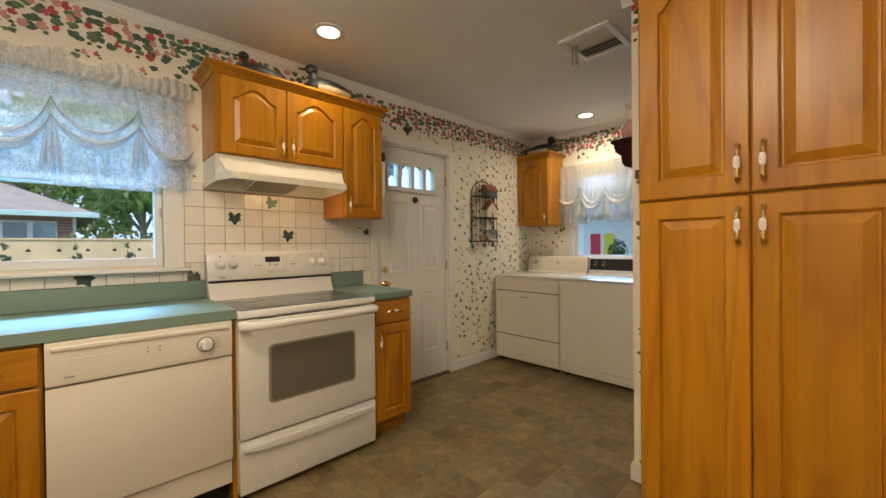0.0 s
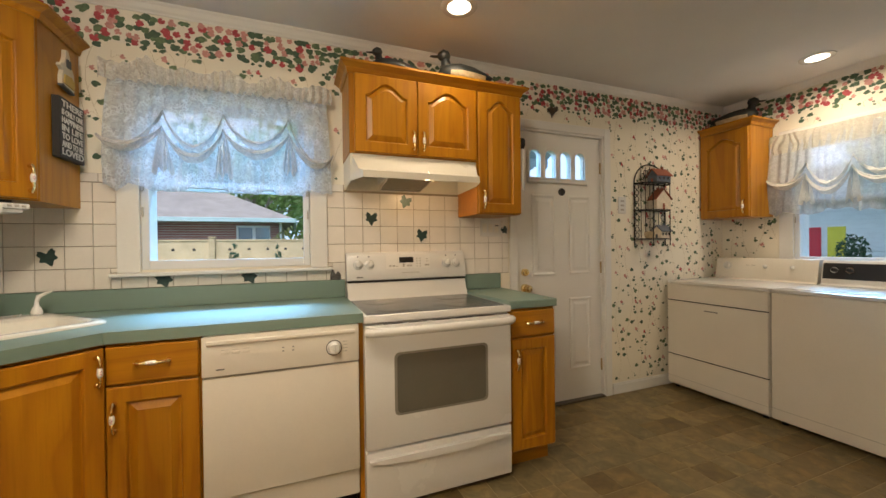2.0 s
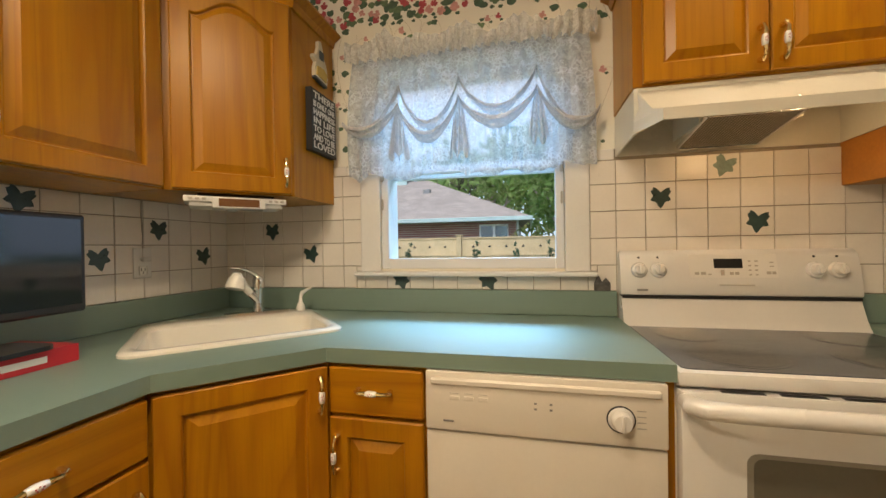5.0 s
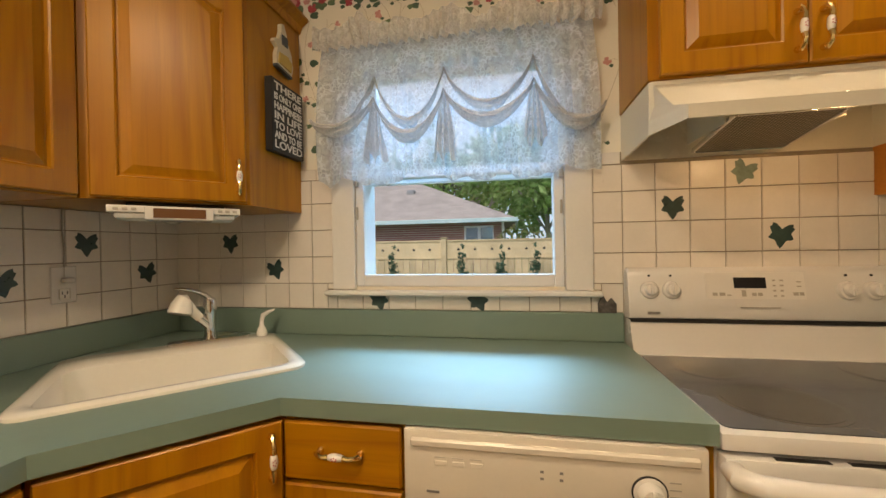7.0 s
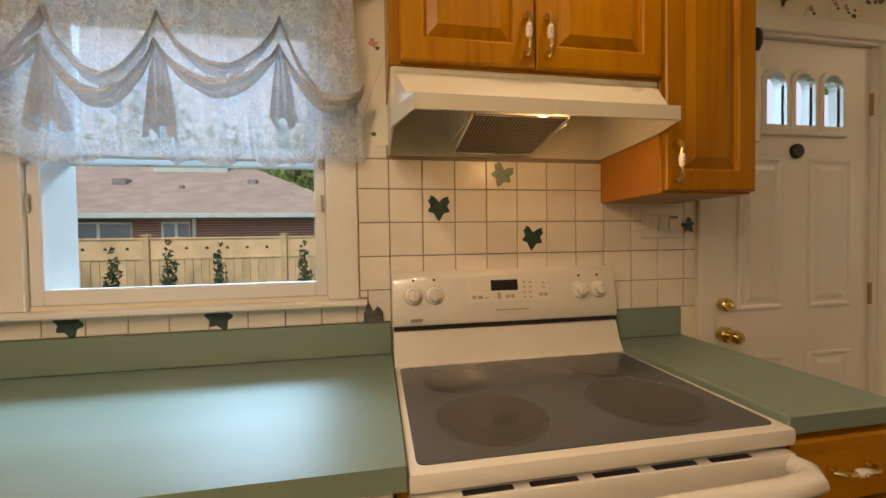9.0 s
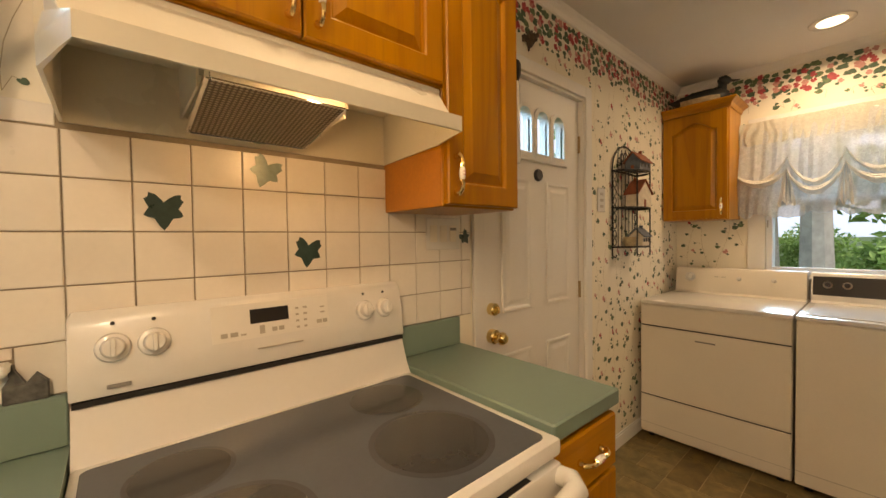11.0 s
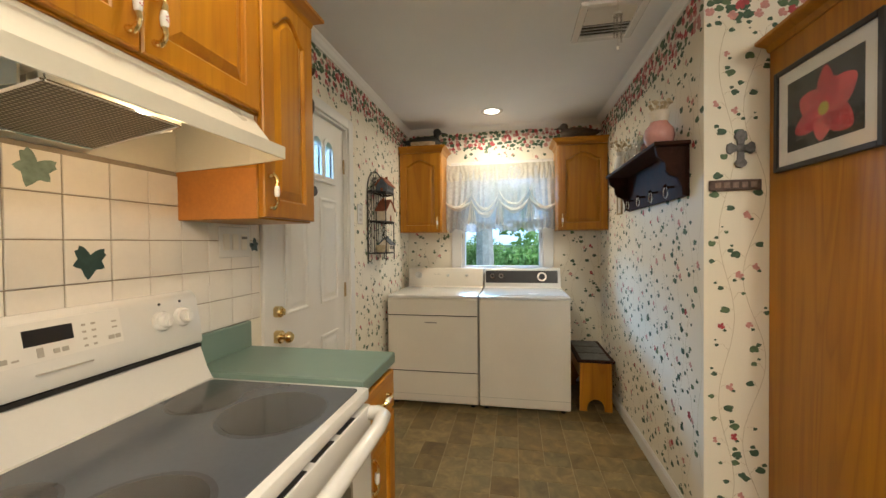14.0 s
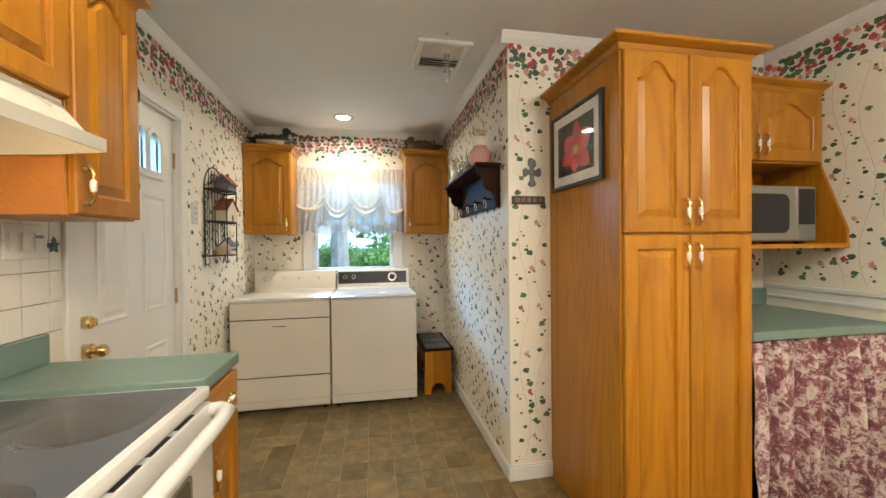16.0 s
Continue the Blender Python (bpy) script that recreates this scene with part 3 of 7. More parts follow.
loop_strip(bm, rings, True, 0, (True, True))
part("rear_riser", bm, ENAMEL, c, smooth=True)
bm = bmesh.new()
prof = [(-0.052, 1.0), (-0.066, 1.004), (-0.070, 1.012), (-0.064, 1.07), (-0.050, 1.142), (-0.044, 1.160), (-0.030, 1.170), (-0.012, 1.168), (-0.004, 1.15), (-0.004, 1.0)]
rings = [[(x, y, z) for y, z in prof] for x in (-0.004, 0.002, 0.748, 0.754)]
for k in (0, 3):
    rings[k] = [(x, y * 0.94 - 0.002, 1.0 + (z - 1.0) * 0.95) for x, y, z in rings[k]]
loop_strip(bm, rings, True, 0, (True, True))
guard = part("backguard", bm, ENAMEL, c, "white control panel with knobs and a black clock", smooth=True)
part("black_seam", boxes((0.0, -0.0685, 0.9905, 0.750, -0.01, 1.0005)), DARK_GAP, c)


def on_guard(x, z, out=0.0):
    """A point on the sloping face of the control panel."""
    y = -0.064 + (z - 1.07) * (0.014 / 0.072)
    return (x, y - out, z)


TILT_G = pose(0, 0, 0, -11)
for x in (0.062, 0.128, 0.622, 0.689):
    bm = bmesh.new()
    lathe(bm, [(0, -0.026), (0.016, -0.026), (0.019, -0.022), (0.020, -0.012), (0.026, -0.010), (0.029, -0.003), (0.029, 0.0), (0, 0.0)], 24, (0, 0, 0), "y")
    box(bm, -0.0045, -0.031, -0.018, 0.0045, -0.022, 0.018, 0.002)
    part("knob", bm, ENAMEL, guard, "white ribbed control knob", at=Matrix.Translation(on_guard(x, 1.096)) @ TILT_G, smooth=True)
    bm = bmesh.new()
    lathe(bm, [(0, -0.002), (0.004, -0.002), (0.004, 0), (0, 0)], 12, (0, 0, 0), "y")
    part("indicator", bm, BLACK_PLASTIC, guard, at=Matrix.Translation(on_guard(x, 1.143, 0.0005)) @ TILT_G)


def plate(name, x0, z0, x1, z1, mat, out=0.0008, label=""):
    bm = bmesh.new()
    x0, x1, z0, z1 = x0 - 0.034, x1 - 0.034, z0 + 0.011, z1 + 0.011
    a, b = on_guard(x0, z0, out), on_guard(x1, z1, out)
    loop_strip(bm, [[(x0, a[1], z0), (x1, a[1], z0), (x1, b[1], z1), (x0, b[1], z1)], [(x0, a[1] + 0.003, z0), (x1, a[1] + 0.003, z0), (x1, b[1] + 0.003, z1), (x0, b[1] + 0.003, z1)]], True, 0, (True, True))
    return part(name, bm, mat, guard, label)


plate("keypad", 0.265, 1.058, 0.545, 1.142, surf("keypad_white", (0.74, 0.72, 0.68), 0.3, vary=0.02), 0.0008)
plate("clock_display", 0.347, 1.092, 0.438, 1.126, BLACK_PLASTIC, 0.0016, "black clock display")
for x0, z0, w, h in ((0.283, 1.068, 0.014, 0.010), (0.303, 1.068, 0.016, 0.010), (0.325, 1.068, 0.012, 0.004), (0.367, 1.066, 0.012, 0.020), (0.396, 1.068, 0.012, 0.010), (0.412, 1.068, 0.013, 0.010),
                     (0.510, 1.070, 0.014, 0.010), (0.527, 1.070, 0.012, 0.010), (0.456, 1.066, 0.008, 0.005), (0.476, 1.066, 0.008, 0.005), (0.456, 1.082, 0.008, 0.005), (0.476, 1.082, 0.008, 0.005),
                     (0.456, 1.098, 0.008, 0.005), (0.476, 1.098, 0.010, 0.005), (0.456, 1.114, 0.008, 0.005), (0.476, 1.114, 0.010, 0.005), (0.522, 1.096, 0.012, 0.004), (0.522, 1.110, 0.012, 0.004)):
    plate("key", x0, z0, x0 + w, z0 + h, PALE_PRINT, 0.0016)
plate("badge", 0.085, 1.008, 0.122, 1.015, GREY_PRINT, 0.0012, "small dark maker's badge")
plate("trim_line", 0.36, 1.030, 0.47, 1.033, PALE_PRINT, 0.0012)
bm = bmesh.new()
box(bm, -0.002, -0.640, 0.290, 0.744, -0.601, 0.850, 0.010, seg=2)
door = part("oven_door", bm, ENAMEL, c, "white oven door with a smoked glass window", smooth=True)
bm = bmesh.new()
prism(bm, [(0.369 + a, 0.575 + b) for a, b in round_rect(0.478, 0.288, 0.024, 4)], -0.6412, -0.632, "y")
pane = part("oven_window", bm, OVEN_EDGE, door, "smoked grey oven window")
bm = bmesh.new()
prism(bm, [(0.369 + a, 0.575 + b) for a, b in round_rect(0.452, 0.268, 0.020, 4)], -0.6420, -0.638, "y")
part("dark_glass", bm, OVEN_GLASS, pane)
bm = bmesh.new()
tube(bm, [(0.012, -0.632, 0.826), (0.010, -0.664, 0.827), (0.032, -0.688, 0.828), (0.10, -0.697, 0.828), (0.37, -0.700, 0.828), (0.64, -0.697, 0.828), (0.712, -0.688, 0.828), (0.734, -0.664, 0.827), (0.732, -0.632, 0.826)], [0.019, 0.021, 0.021, 0.020, 0.020, 0.020, 0.021, 0.021, 0.019], 14)
part("handle", bm, ENAMEL, door, "white bar handle", smooth=True)
for k in range(5):
    x = 0.085 + 0.118 * k
    part("vent_slot", boxes((x, -0.634, 0.8495, x + 0.088, -0.622, 0.8508)), DARK_GAP, door)
bm = bmesh.new()
box(bm, -0.002, -0.636, 0.030, 0.744, -0.601, 0.280, 0.008, seg=2)
d = part("storage_drawer", bm, ENAMEL, c, smooth=True)
bm = bmesh.new()
n = 14
up, dn = [], []
for k in range(n + 1):
    u = k / n
    up.append((0.012 + 0.718 * u, 0.250))
    dn.append((0.012 + 0.718 * u, 0.240 - 0.024 * math.sin(math.pi * u) ** 0.6))
prism(bm, up + dn[::-1], -0.655, -0.6355, "y")
part("handle", bm, ENAMEL, d, "curved white drawer lip")
part("plinth", boxes((0.02, -0.58, 0, 0.732, -0.06, 0.0295)), DARK_GAP, c)

# ---- dishwasher ----
c = thing("dishwasher", "bisque built-in dishwasher with a dial under the counter", "dishwasher", pose(-0.625, 0, 0))
part("body", boxes((0.003, -0.59, 0.105, 0.597, -0.03, 0.862)), BISQUE, c)
bm = bmesh.new()
box(bm, 0.003, -0.640, 0.706, 0.597, -0.591, 0.862, 0.005, seg=2)
pan = part("control_panel", bm, BISQUE, c, smooth=True)
bm = bmesh.new()
box(bm, 0.018, -0.648, 0.828, 0.582, -0.636, 0.846, 0.004)
part("grip_rail", bm, BISQUE, pan)
bm = bmesh.new()
lathe(bm, [(0, -0.668), (0.020, -0.668), (0.023, -0.662), (0.024, -0.646), (0.030, -0.643), (0.030, -0.640), (0, -0.640)], 26, (0.492, 0, 0.772), "y")
box(bm, 0.488, -0.673, 0.752, 0.496, -0.666, 0.792, 0.002)
part("dial", bm, (ENAMEL,), pan, "white timer dial with a dark ring", smooth=True)
bm = bmesh.new()
lathe(bm, [(0.026, -0.6425), (0.033, -0.6425), (0.033, -0.640), (0.026, -0.640)], 28, (0.492, 0, 0.772), "y")
part("dial_ring", bm, BLACK_PLASTIC, pan)
for k in range(3):
    part("button", boxes((0.070 + 0.038 * k, -0.6425, 0.790, 0.096 + 0.038 * k, -0.638, 0.800), bevel=0.001), BISQUE, pan)
    part("mark", boxes((0.070 + 0.038 * k, -0.6408, 0.806, 0.094 + 0.038 * k, -0.639, 0.8075)), PALE_PRINT, pan)
for x in (0.288, 0.326):
    for z in (0.778, 0.792):
        part("mark", boxes((x, -0.641, z, x + 0.007, -0.639, z + 0.005)), GREY_PRINT, pan)
for k in range(4):
    part("mark", boxes((0.528, -0.641, 0.752 + 0.014 * k, 0.548, -0.639, 0.7545 + 0.014 * k)), PALE_PRINT, pan)
part("badge", boxes((0.052, -0.6415, 0.730, 0.080, -0.639, 0.735)), GREY_PRINT, pan)
bm = bmesh.new()
box(bm, 0.003, -0.632, 0.225, 0.597, -0.591, 0.698, 0.004, seg=2)
part("door_panel", bm, BISQUE, c, smooth=True)
part("seam_strip", boxes((0.006, -0.625, 0.6985, 0.594, -0.592, 0.7055)), PALE_PRINT, c)
bm = bmesh.new()
box(bm, 0.003, -0.615, 0.105, 0.597, -0.591, 0.217, 0.004)
part("lower_panel", bm, BISQUE, c)
part("toe_kick", boxes((0.005, -0.54, 0, 0.595, -0.10, 0.1045)), DARK_GAP, c)

# ---- range hood ----
HOOD = surf("cream_hood_enamel", (0.66, 0.62, 0.52), 0.3, vary=0.03, bump=0.02, coat=0.3)
c = thing("range_hood", "cream enamel under-cabinet range hood with its lamp lit", "range hood", pose(-0.006, -0.003, 1.53))
bm = bmesh.new()
# outer shell: back edge, sides that run in towards the front lip
W = 0.742
lip = 0.41
out = [(0, 0, 0.012), (0, -0.27, 0.024), (0.045, -lip, 0.024), (W - 0.045, -lip, 0.024), (W, -0.27, 0.024), (W, 0, 0.012)]
mid = [(0, 0, 0.062), (0, -0.275, 0.062), (0.045, -lip, 0.058), (W - 0.045, -lip, 0.058), (W, -0.275, 0.062), (W, 0, 0.062)]
sho = [(0, 0, 0.098), (0, -0.278, 0.098), (0.010, -0.288, 0.098), (W - 0.010, -0.288, 0.098), (W, -0.278, 0.098), (W, 0, 0.098)]
top = [(0, 0, 0.168), (0, -0.278, 0.168), (0.010, -0.284, 0.168), (W - 0.010, -0.284, 0.168), (W, -0.278, 0.168), (W, 0, 0.168)]
def inset(r, d, dz=0.0):
    return [(min(max(x, d), W - d), min(y + d, -d), z + dz) for x, y, z in r]
loop_strip(bm, [inset(top, 0.006, -0.004), inset(out, 0.006), out, mid, sho, top], True, 0, (True, True))
hood = part("shell", bm, HOOD, c)


def mesh_metal(name):
    """Woven aluminium: rows of small dimples over a greasy sheen."""
    m, t, p = nodes_of(name)
    vec, _ = coords(t)
    waves = []
    for axis in ("X", "Y"):
        w = t.nodes.new("ShaderNodeTexWave")
        w.bands_direction, w.inputs["Scale"].default_value, w.inputs["Distortion"].default_value = axis, 34.0, 0.6
        t.links.new(vec, w.inputs["Vector"])
        waves.append(w.outputs["Fac"])
    h = math_of(t, "MULTIPLY", *waves)
    t.links.new(ramp_of(t, h, [(0.05, (0.10, 0.085, 0.065)), (0.8, (0.42, 0.37, 0.29))]), p.inputs["Base Color"])
    p.inputs["Metallic"].default_value, p.inputs["Roughness"].default_value = 1.0, 0.30
    bump_of(t, p, h, 0.8, 0.003)
    return m


MESH = mesh_metal("grease_filter_mesh")
bm = bmesh.new()
prism(bm, [(0.27, 0), (0.52, 0), (0.52, 0.012), (0.27, 0.012)], -0.30, -0.06, "y")
fil = part("grease_filter", bm, MESH, c, "aluminium mesh grease filter", at=pose(-0.062, 0.0, 0.006, -9))
for a in ((0.262, -0.305, -0.002, 0.27, -0.055, 0.014), (0.52, -0.305, -0.002, 0.528, -0.055, 0.014), (0.27, -0.308, -0.002, 0.52, -0.30, 0.014), (0.27, -0.06, -0.002, 0.52, -0.052, 0.014)):
    part("filter_frame", boxes(a, bevel=0.002), CHROME, fil)
for x in (0.192, 0.470):
    part("filter_housing", boxes((x, -0.268, 0.045, x + 0.004, -0.045, 0.150)), HOOD, c)
part("bulb", lathe(bmesh.new(), [(0, -0.014), (0.009, -0.012), (0.013, -0.004), (0.012, 0.006), (0.008, 0.014), (0, 0.014)], 14, (0.41, -0.35, 0.062)), glow("bulb_glow", (1.0, 0.72, 0.38), 30), c, "lit lamp bulb", smooth=True)
for x in (0.545, 0.585):
    part("switch", boxes((x, -0.291, 0.118, x + 0.020, -0.284, 0.130), bevel=0.002), PORCELAIN, c)
part("switch_plate", boxes((0.530, -0.2895, 0.112, 0.660, -0.2845, 0.138)), PALE_PRINT, c)


# ---- windows and their curtains ----
def window(name, w, z0, z1, rail, label, at, shut=0.0):
    """A double-hung window: local x along the wall, -y into the room."""
    ob = tagged(new(name), label, "window", kind="structure")
    ob.matrix_world = at
    cw = 0.095
    part("casing", boxes((-cw, -0.018, z0 - 0.012, 0, 0, z1 + cw), (w, -0.018, z0 - 0.012, w + cw, 0, z1 + cw), (0, -0.018, z1, w, 0, z1 + cw), bevel=0.003), WHITE_TRIM, ob)
    bm = boxes((-cw - 0.025, -0.048, z0 - 0.032, w + cw + 0.025, 0.0, z0 - 0.0125), bevel=0.005)
    box(bm, 0.001, 0.0005, z0 - 0.03, w - 0.001, 0.13, z0 - 0.001)
    part("sill", bm, WHITE_TRIM, ob)
    part("jamb", boxes((0.0005, 0.033, z0, 0.030, 0.135, z1), (w - 0.030, 0.033, z0, w - 0.0005, 0.135, z1), (0.030, 0.033, z1 - 0.022, w - 0.030, 0.135, z1 - 0.0005)), WINDOW_WHITE, ob)
    for tag, e, y, a, b in (("lower_sash", 0.002, -0.004, z0, rail + 0.02), ("upper_sash", 0.0305, 0.085, rail - 0.02, z1 - 0.023)):
        f, low = 0.034, 0.046
        bm = boxes((e, y, a, e + f, y + 0.035, b), (w - e - f, y, a, w - e, y + 0.035, b), (e + f, y, a, w - e - f, y + 0.035, a + low), (e + f, y, b - f, w - e - f, y + 0.035, b), bevel=0.003)
        sash = part(tag, bm, WINDOW_WHITE, ob)
        g = part("pane", boxes((e + f - 0.001, y + 0.015, a + low - 0.002, w - e - f + 0.001, y + 0.019, b - f + 0.002)), GLASS, sash)
        g.visible_shadow = False
    for s in (0.012, w - 0.012):
        part("latch", boxes((s - 0.007, -0.022, rail - 0.04, s + 0.007, -0.010, rail - 0.012), (s - 0.004, -0.016, rail - 0.17, s + 0.004, -0.010, rail - 0.12), bevel=0.002), PALE_PRINT, ob)
    return ob


window("window_1", WIN1[2] - WIN1[0], WIN1[1], WIN1[3], 1.535, "white double-hung kitchen window with painted casing and sill", pose(WIN1[0], 0, 0))
window("window_2", WIN2[2] - WIN2[0], WIN2[1], WIN2[3], 1.52, "white double-hung laundry window with painted casing", pose(X_E, WIN2[2], 0, 0, 0, -90))


def sheer(name, color, clear, lace, lit=0.4, crinkle=0.45):
    """Thin woven cloth: part clear between the threads, with a lace figure."""
    m, t, p = nodes_of(name)
    t.nodes.remove(p)
    vec, _ = coords(t)
    tr, df, tl = t.nodes.new("ShaderNodeBsdfTransparent"), t.nodes.new("ShaderNodeBsdfDiffuse"), t.nodes.new("ShaderNodeBsdfTranslucent")
    df.inputs[0].default_value = tl.inputs[0].default_value = (*color, 1)
    cloth, mx = t.nodes.new("ShaderNodeMixShader"), t.nodes.new("ShaderNodeMixShader")
    cloth.inputs[0].default_value = lit
    t.links.new(df.outputs[0], cloth.inputs[1])
    t.links.new(tl.outputs[0], cloth.inputs[2])
    vor = t.nodes.new("ShaderNodeTexVoronoi")
    vor.feature, vor.inputs["Scale"].default_value = "DISTANCE_TO_EDGE", 62.0
    t.links.new(vec, vor.inputs["Vector"])
    big = noise_of(t, vec, 16.0, 3)
    fig = math_of(t, "LESS_THAN", vor.outputs["Distance"], 0.11)
    zone = math_of(t, "GREATER_THAN", big, 0.5)
    cover = math_of(t, "ADD", 1 - clear, math_of(t, "MULTIPLY", math_of(t, "MULTIPLY", fig, zone), lace))
    weave = noise_of(t, vec, 48.0, 4, 0.7, 0.8)
    cover = math_of(t, "ADD", cover, math_of(t, "MULTIPLY", math_of(t, "SUBTRACT", weave, 0.5), crinkle * 2.2))
    cover = math_of(t, "MINIMUM", math_of(t, "MAXIMUM", cover, 0.08), 0.97)
    t.links.new(cover, mx.inputs[0])
    t.links.new(tr.outputs[0], mx.inputs[1])
    t.links.new(cloth.outputs[0], mx.inputs[2])
    t.links.new(mx.outputs[0], t.nodes["Material Output"].inputs[0])
    return m


SHEER = sheer("sheer_lace", (0.60, 0.67, 0.76), 0.44, 0.22, 0.20)
SWAG = sheer("gathered_lace", (0.64, 0.64, 0.65), 0.20, 0.2, 0.12)
RUFFLE = sheer("gathered_heading", (0.76, 0.75, 0.72), 0.34, 0.10, 0.22)
SHEER_CREAM = sheer("cream_sheer", (0.66, 0.67, 0.68), 0.34, 0.08, 0.14, 0.25)
HEAD_CREAM = sheer("cream_heading", (0.60, 0.57, 0.49), 0.20, 0.08, 0.14, 0.2)
SWAG_CREAM = sheer("cream_gathered", (0.78, 0.75, 0.68), 0.16, 0.1, 0.12, 0.2)


def cloth_sheet(bm, u0, u1, z0, z1, depth, nu=120, nv=24, waves=17.0, wav=0.010, hem=0.0, flare=0.0, seed=1.0, ruffle=False, frill=0.0):
    """Gathered cloth hung along local x; folds deepen to the hem."""
    rows = []
    for j in range(nv + 1):
        v = j / nv
        row = []
        for i in range(nu + 1):
            u = i / nu
            n1 = noise.noise(Vector((u * 9.0, v * 1.4, seed)))
            n2 = noise.noise(Vector((u * 30.0, v * 3.0, seed + 7)))
            fold = math.sin(2 * math.pi * waves * u + 2.2 * n1 * 2 + v * 0.6)
            z = z0 + (z1 - z0) * v
            z -= hem * v ** 3 * (0.5 + 0.5 * math.sin(u * 26.0 + n1 * 4)) + 0.012 * n2 * v
            z += frill * (1 - v) * (n1 * 1.4 + 0.5 * n2)
            x = u0 + (u1 - u0) * u + (u - 0.5) * flare * v
            y = -depth - wav * (0.55 + 0.6 * v) * fold - 0.012 * n1 - (0.03 * math.sin(math.pi * v) if not ruffle else 0.012 * v)
            row.append((x, y, z))
        rows.append(row)
    loop_strip(bm, rows, False)
    return bm


def swag_band(bm, peaks, depth, lift, seed=0.0, fat=0.045):
    """Gathered bands that sag between peaks, as pleated half-rolls."""
    for (xa, za), (xb, zb), sag in peaks:
        n, m = 26, 12
        rows = []
        for i in range(n + 1):
            u = i / n
            x = xa + (xb - xa) * u
            z = za + (zb - za) * u - sag * (math.sin(math.pi * u) ** 0.75)
            w = fat * (0.35 + 0.75 * math.sin(math.pi * u))
            row = []
            for k in range(m + 1):
                v = k / m
                nn = noise.noise(Vector((u * 7 + xa * 5, v * 5, seed)))
                pl = 0.006 * math.sin(v * 5 * math.pi + 3 * nn)
                row.append((x, -depth - lift * math.sin(math.pi * v) * (0.4 + 0.6 * math.sin(math.pi * u)) - pl, z + (v - 0.5) * 2 * w * (0.55 + 0.18 * nn)))
            rows.append(row)
        loop_strip(bm, rows, False)
    return bm


def tail(bm, x, z0, z1, w, depth, seed):
    """A pleated fall of cloth below a gather."""
    rows = []
    for j in range(13):
        v = j / 12
        row = []
        for i in range(19):
            u = i / 18 - 0.5
            ww = w * (0.22 + 0.78 * v ** 0.7)
            row.append((x + u * ww, -depth - 0.016 * math.sin(u * 22 + seed) * (0.3 + v), z0 + (z1 - z0) * v - 0.02 * math.cos(u * 15 + seed) * v))
        rows.append(row)
    loop_strip(bm, rows, False)
    return bm


def balloon_curtain(label, at, w, top, low, peaks, ends, sheer_mat, swag_mat, head_mat, flat=False):
    c = thing("balloon_curtain", label, "curtain", at)
    bm = bmesh.new()
    cloth_sheet(bm, 0, w, top - 0.03, low, 0.052, flare=0.05, hem=0.035, nv=28)
    part("sheer_panel", bm, sheer_mat, c, smooth=True)
    bm = bmesh.new()
    if flat:
        cloth_sheet(bm, -0.01, w + 0.01, top + 0.004, top - 0.15, 0.058, waves=22, wav=0.007, nv=12, seed=4.0, ruffle=True)
    else:
        cloth_sheet(bm, -0.03, w + 0.03, top + 0.050, top - 0.050, 0.056, waves=27, wav=0.014, nv=12, seed=4.0, ruffle=True, frill=0.03)
    part("ruffled_heading", bm, head_mat, c, smooth=True)
    tube(bm := bmesh.new(), [(-0.03, -0.045, top - 0.028), (w + 0.03, -0.045, top - 0.028)], 0.006, 8)
    part("rod", bm, WHITE_TRIM, c)
    run = [ends[0], *peaks, ends[1]]
    for k, (dz, fat) in enumerate(((0.0, 0.035), (-0.085, 0.045))):
        legs = []
        for i, (a, b) in enumerate(zip(run, run[1:])):
            outer = i in (0, len(run) - 2)
            a2 = a if i == 0 else (a[0], a[1] + dz)
            b2 = b if i == len(run) - 2 else (b[0], b[1] + dz)
            legs.append((a2, b2, (0.10 if outer else 0.15) + 0.03 * (i % 2) - 0.03 * k))
        for leg in legs:
            part("swag", swag_band(bmesh.new(), [leg], 0.075 + 0.018 * k, 0.035, seed=k * 3.1, fat=fat), swag_mat, c, smooth=True)
    for i, (x, z) in enumerate(peaks):
        bm = bmesh.new()
        tail(bm, x, z - 0.10, z - 0.30 - 0.02 * (i % 2), 0.085, 0.085, i * 1.3)
        part("tail", bm, swag_mat, c, smooth=True)
    return c


balloon_curtain("sheer white lace balloon curtain with gathered swags over the window", pose(-1.105, 0, 0), 1.0, 2.065, 1.525,
                [(0.225, 1.885), (0.487, 1.895), (0.800, 1.905)], [(-0.03, 1.74), (1.03, 1.72)], SHEER, SWAG, RUFFLE)
balloon_curtain("sheer cream balloon curtain with gathered swags over the laundry window", pose(X_E, -0.415, 0, 0, 0, -90), 1.02, 2.055, 1.445,
                [(0.24, 1.80), (0.50, 1.81), (0.78, 1.82)], [(-0.01, 1.70), (1.03, 1.70)], SHEER_CREAM, SWAG_CREAM, HEAD_CREAM, True)

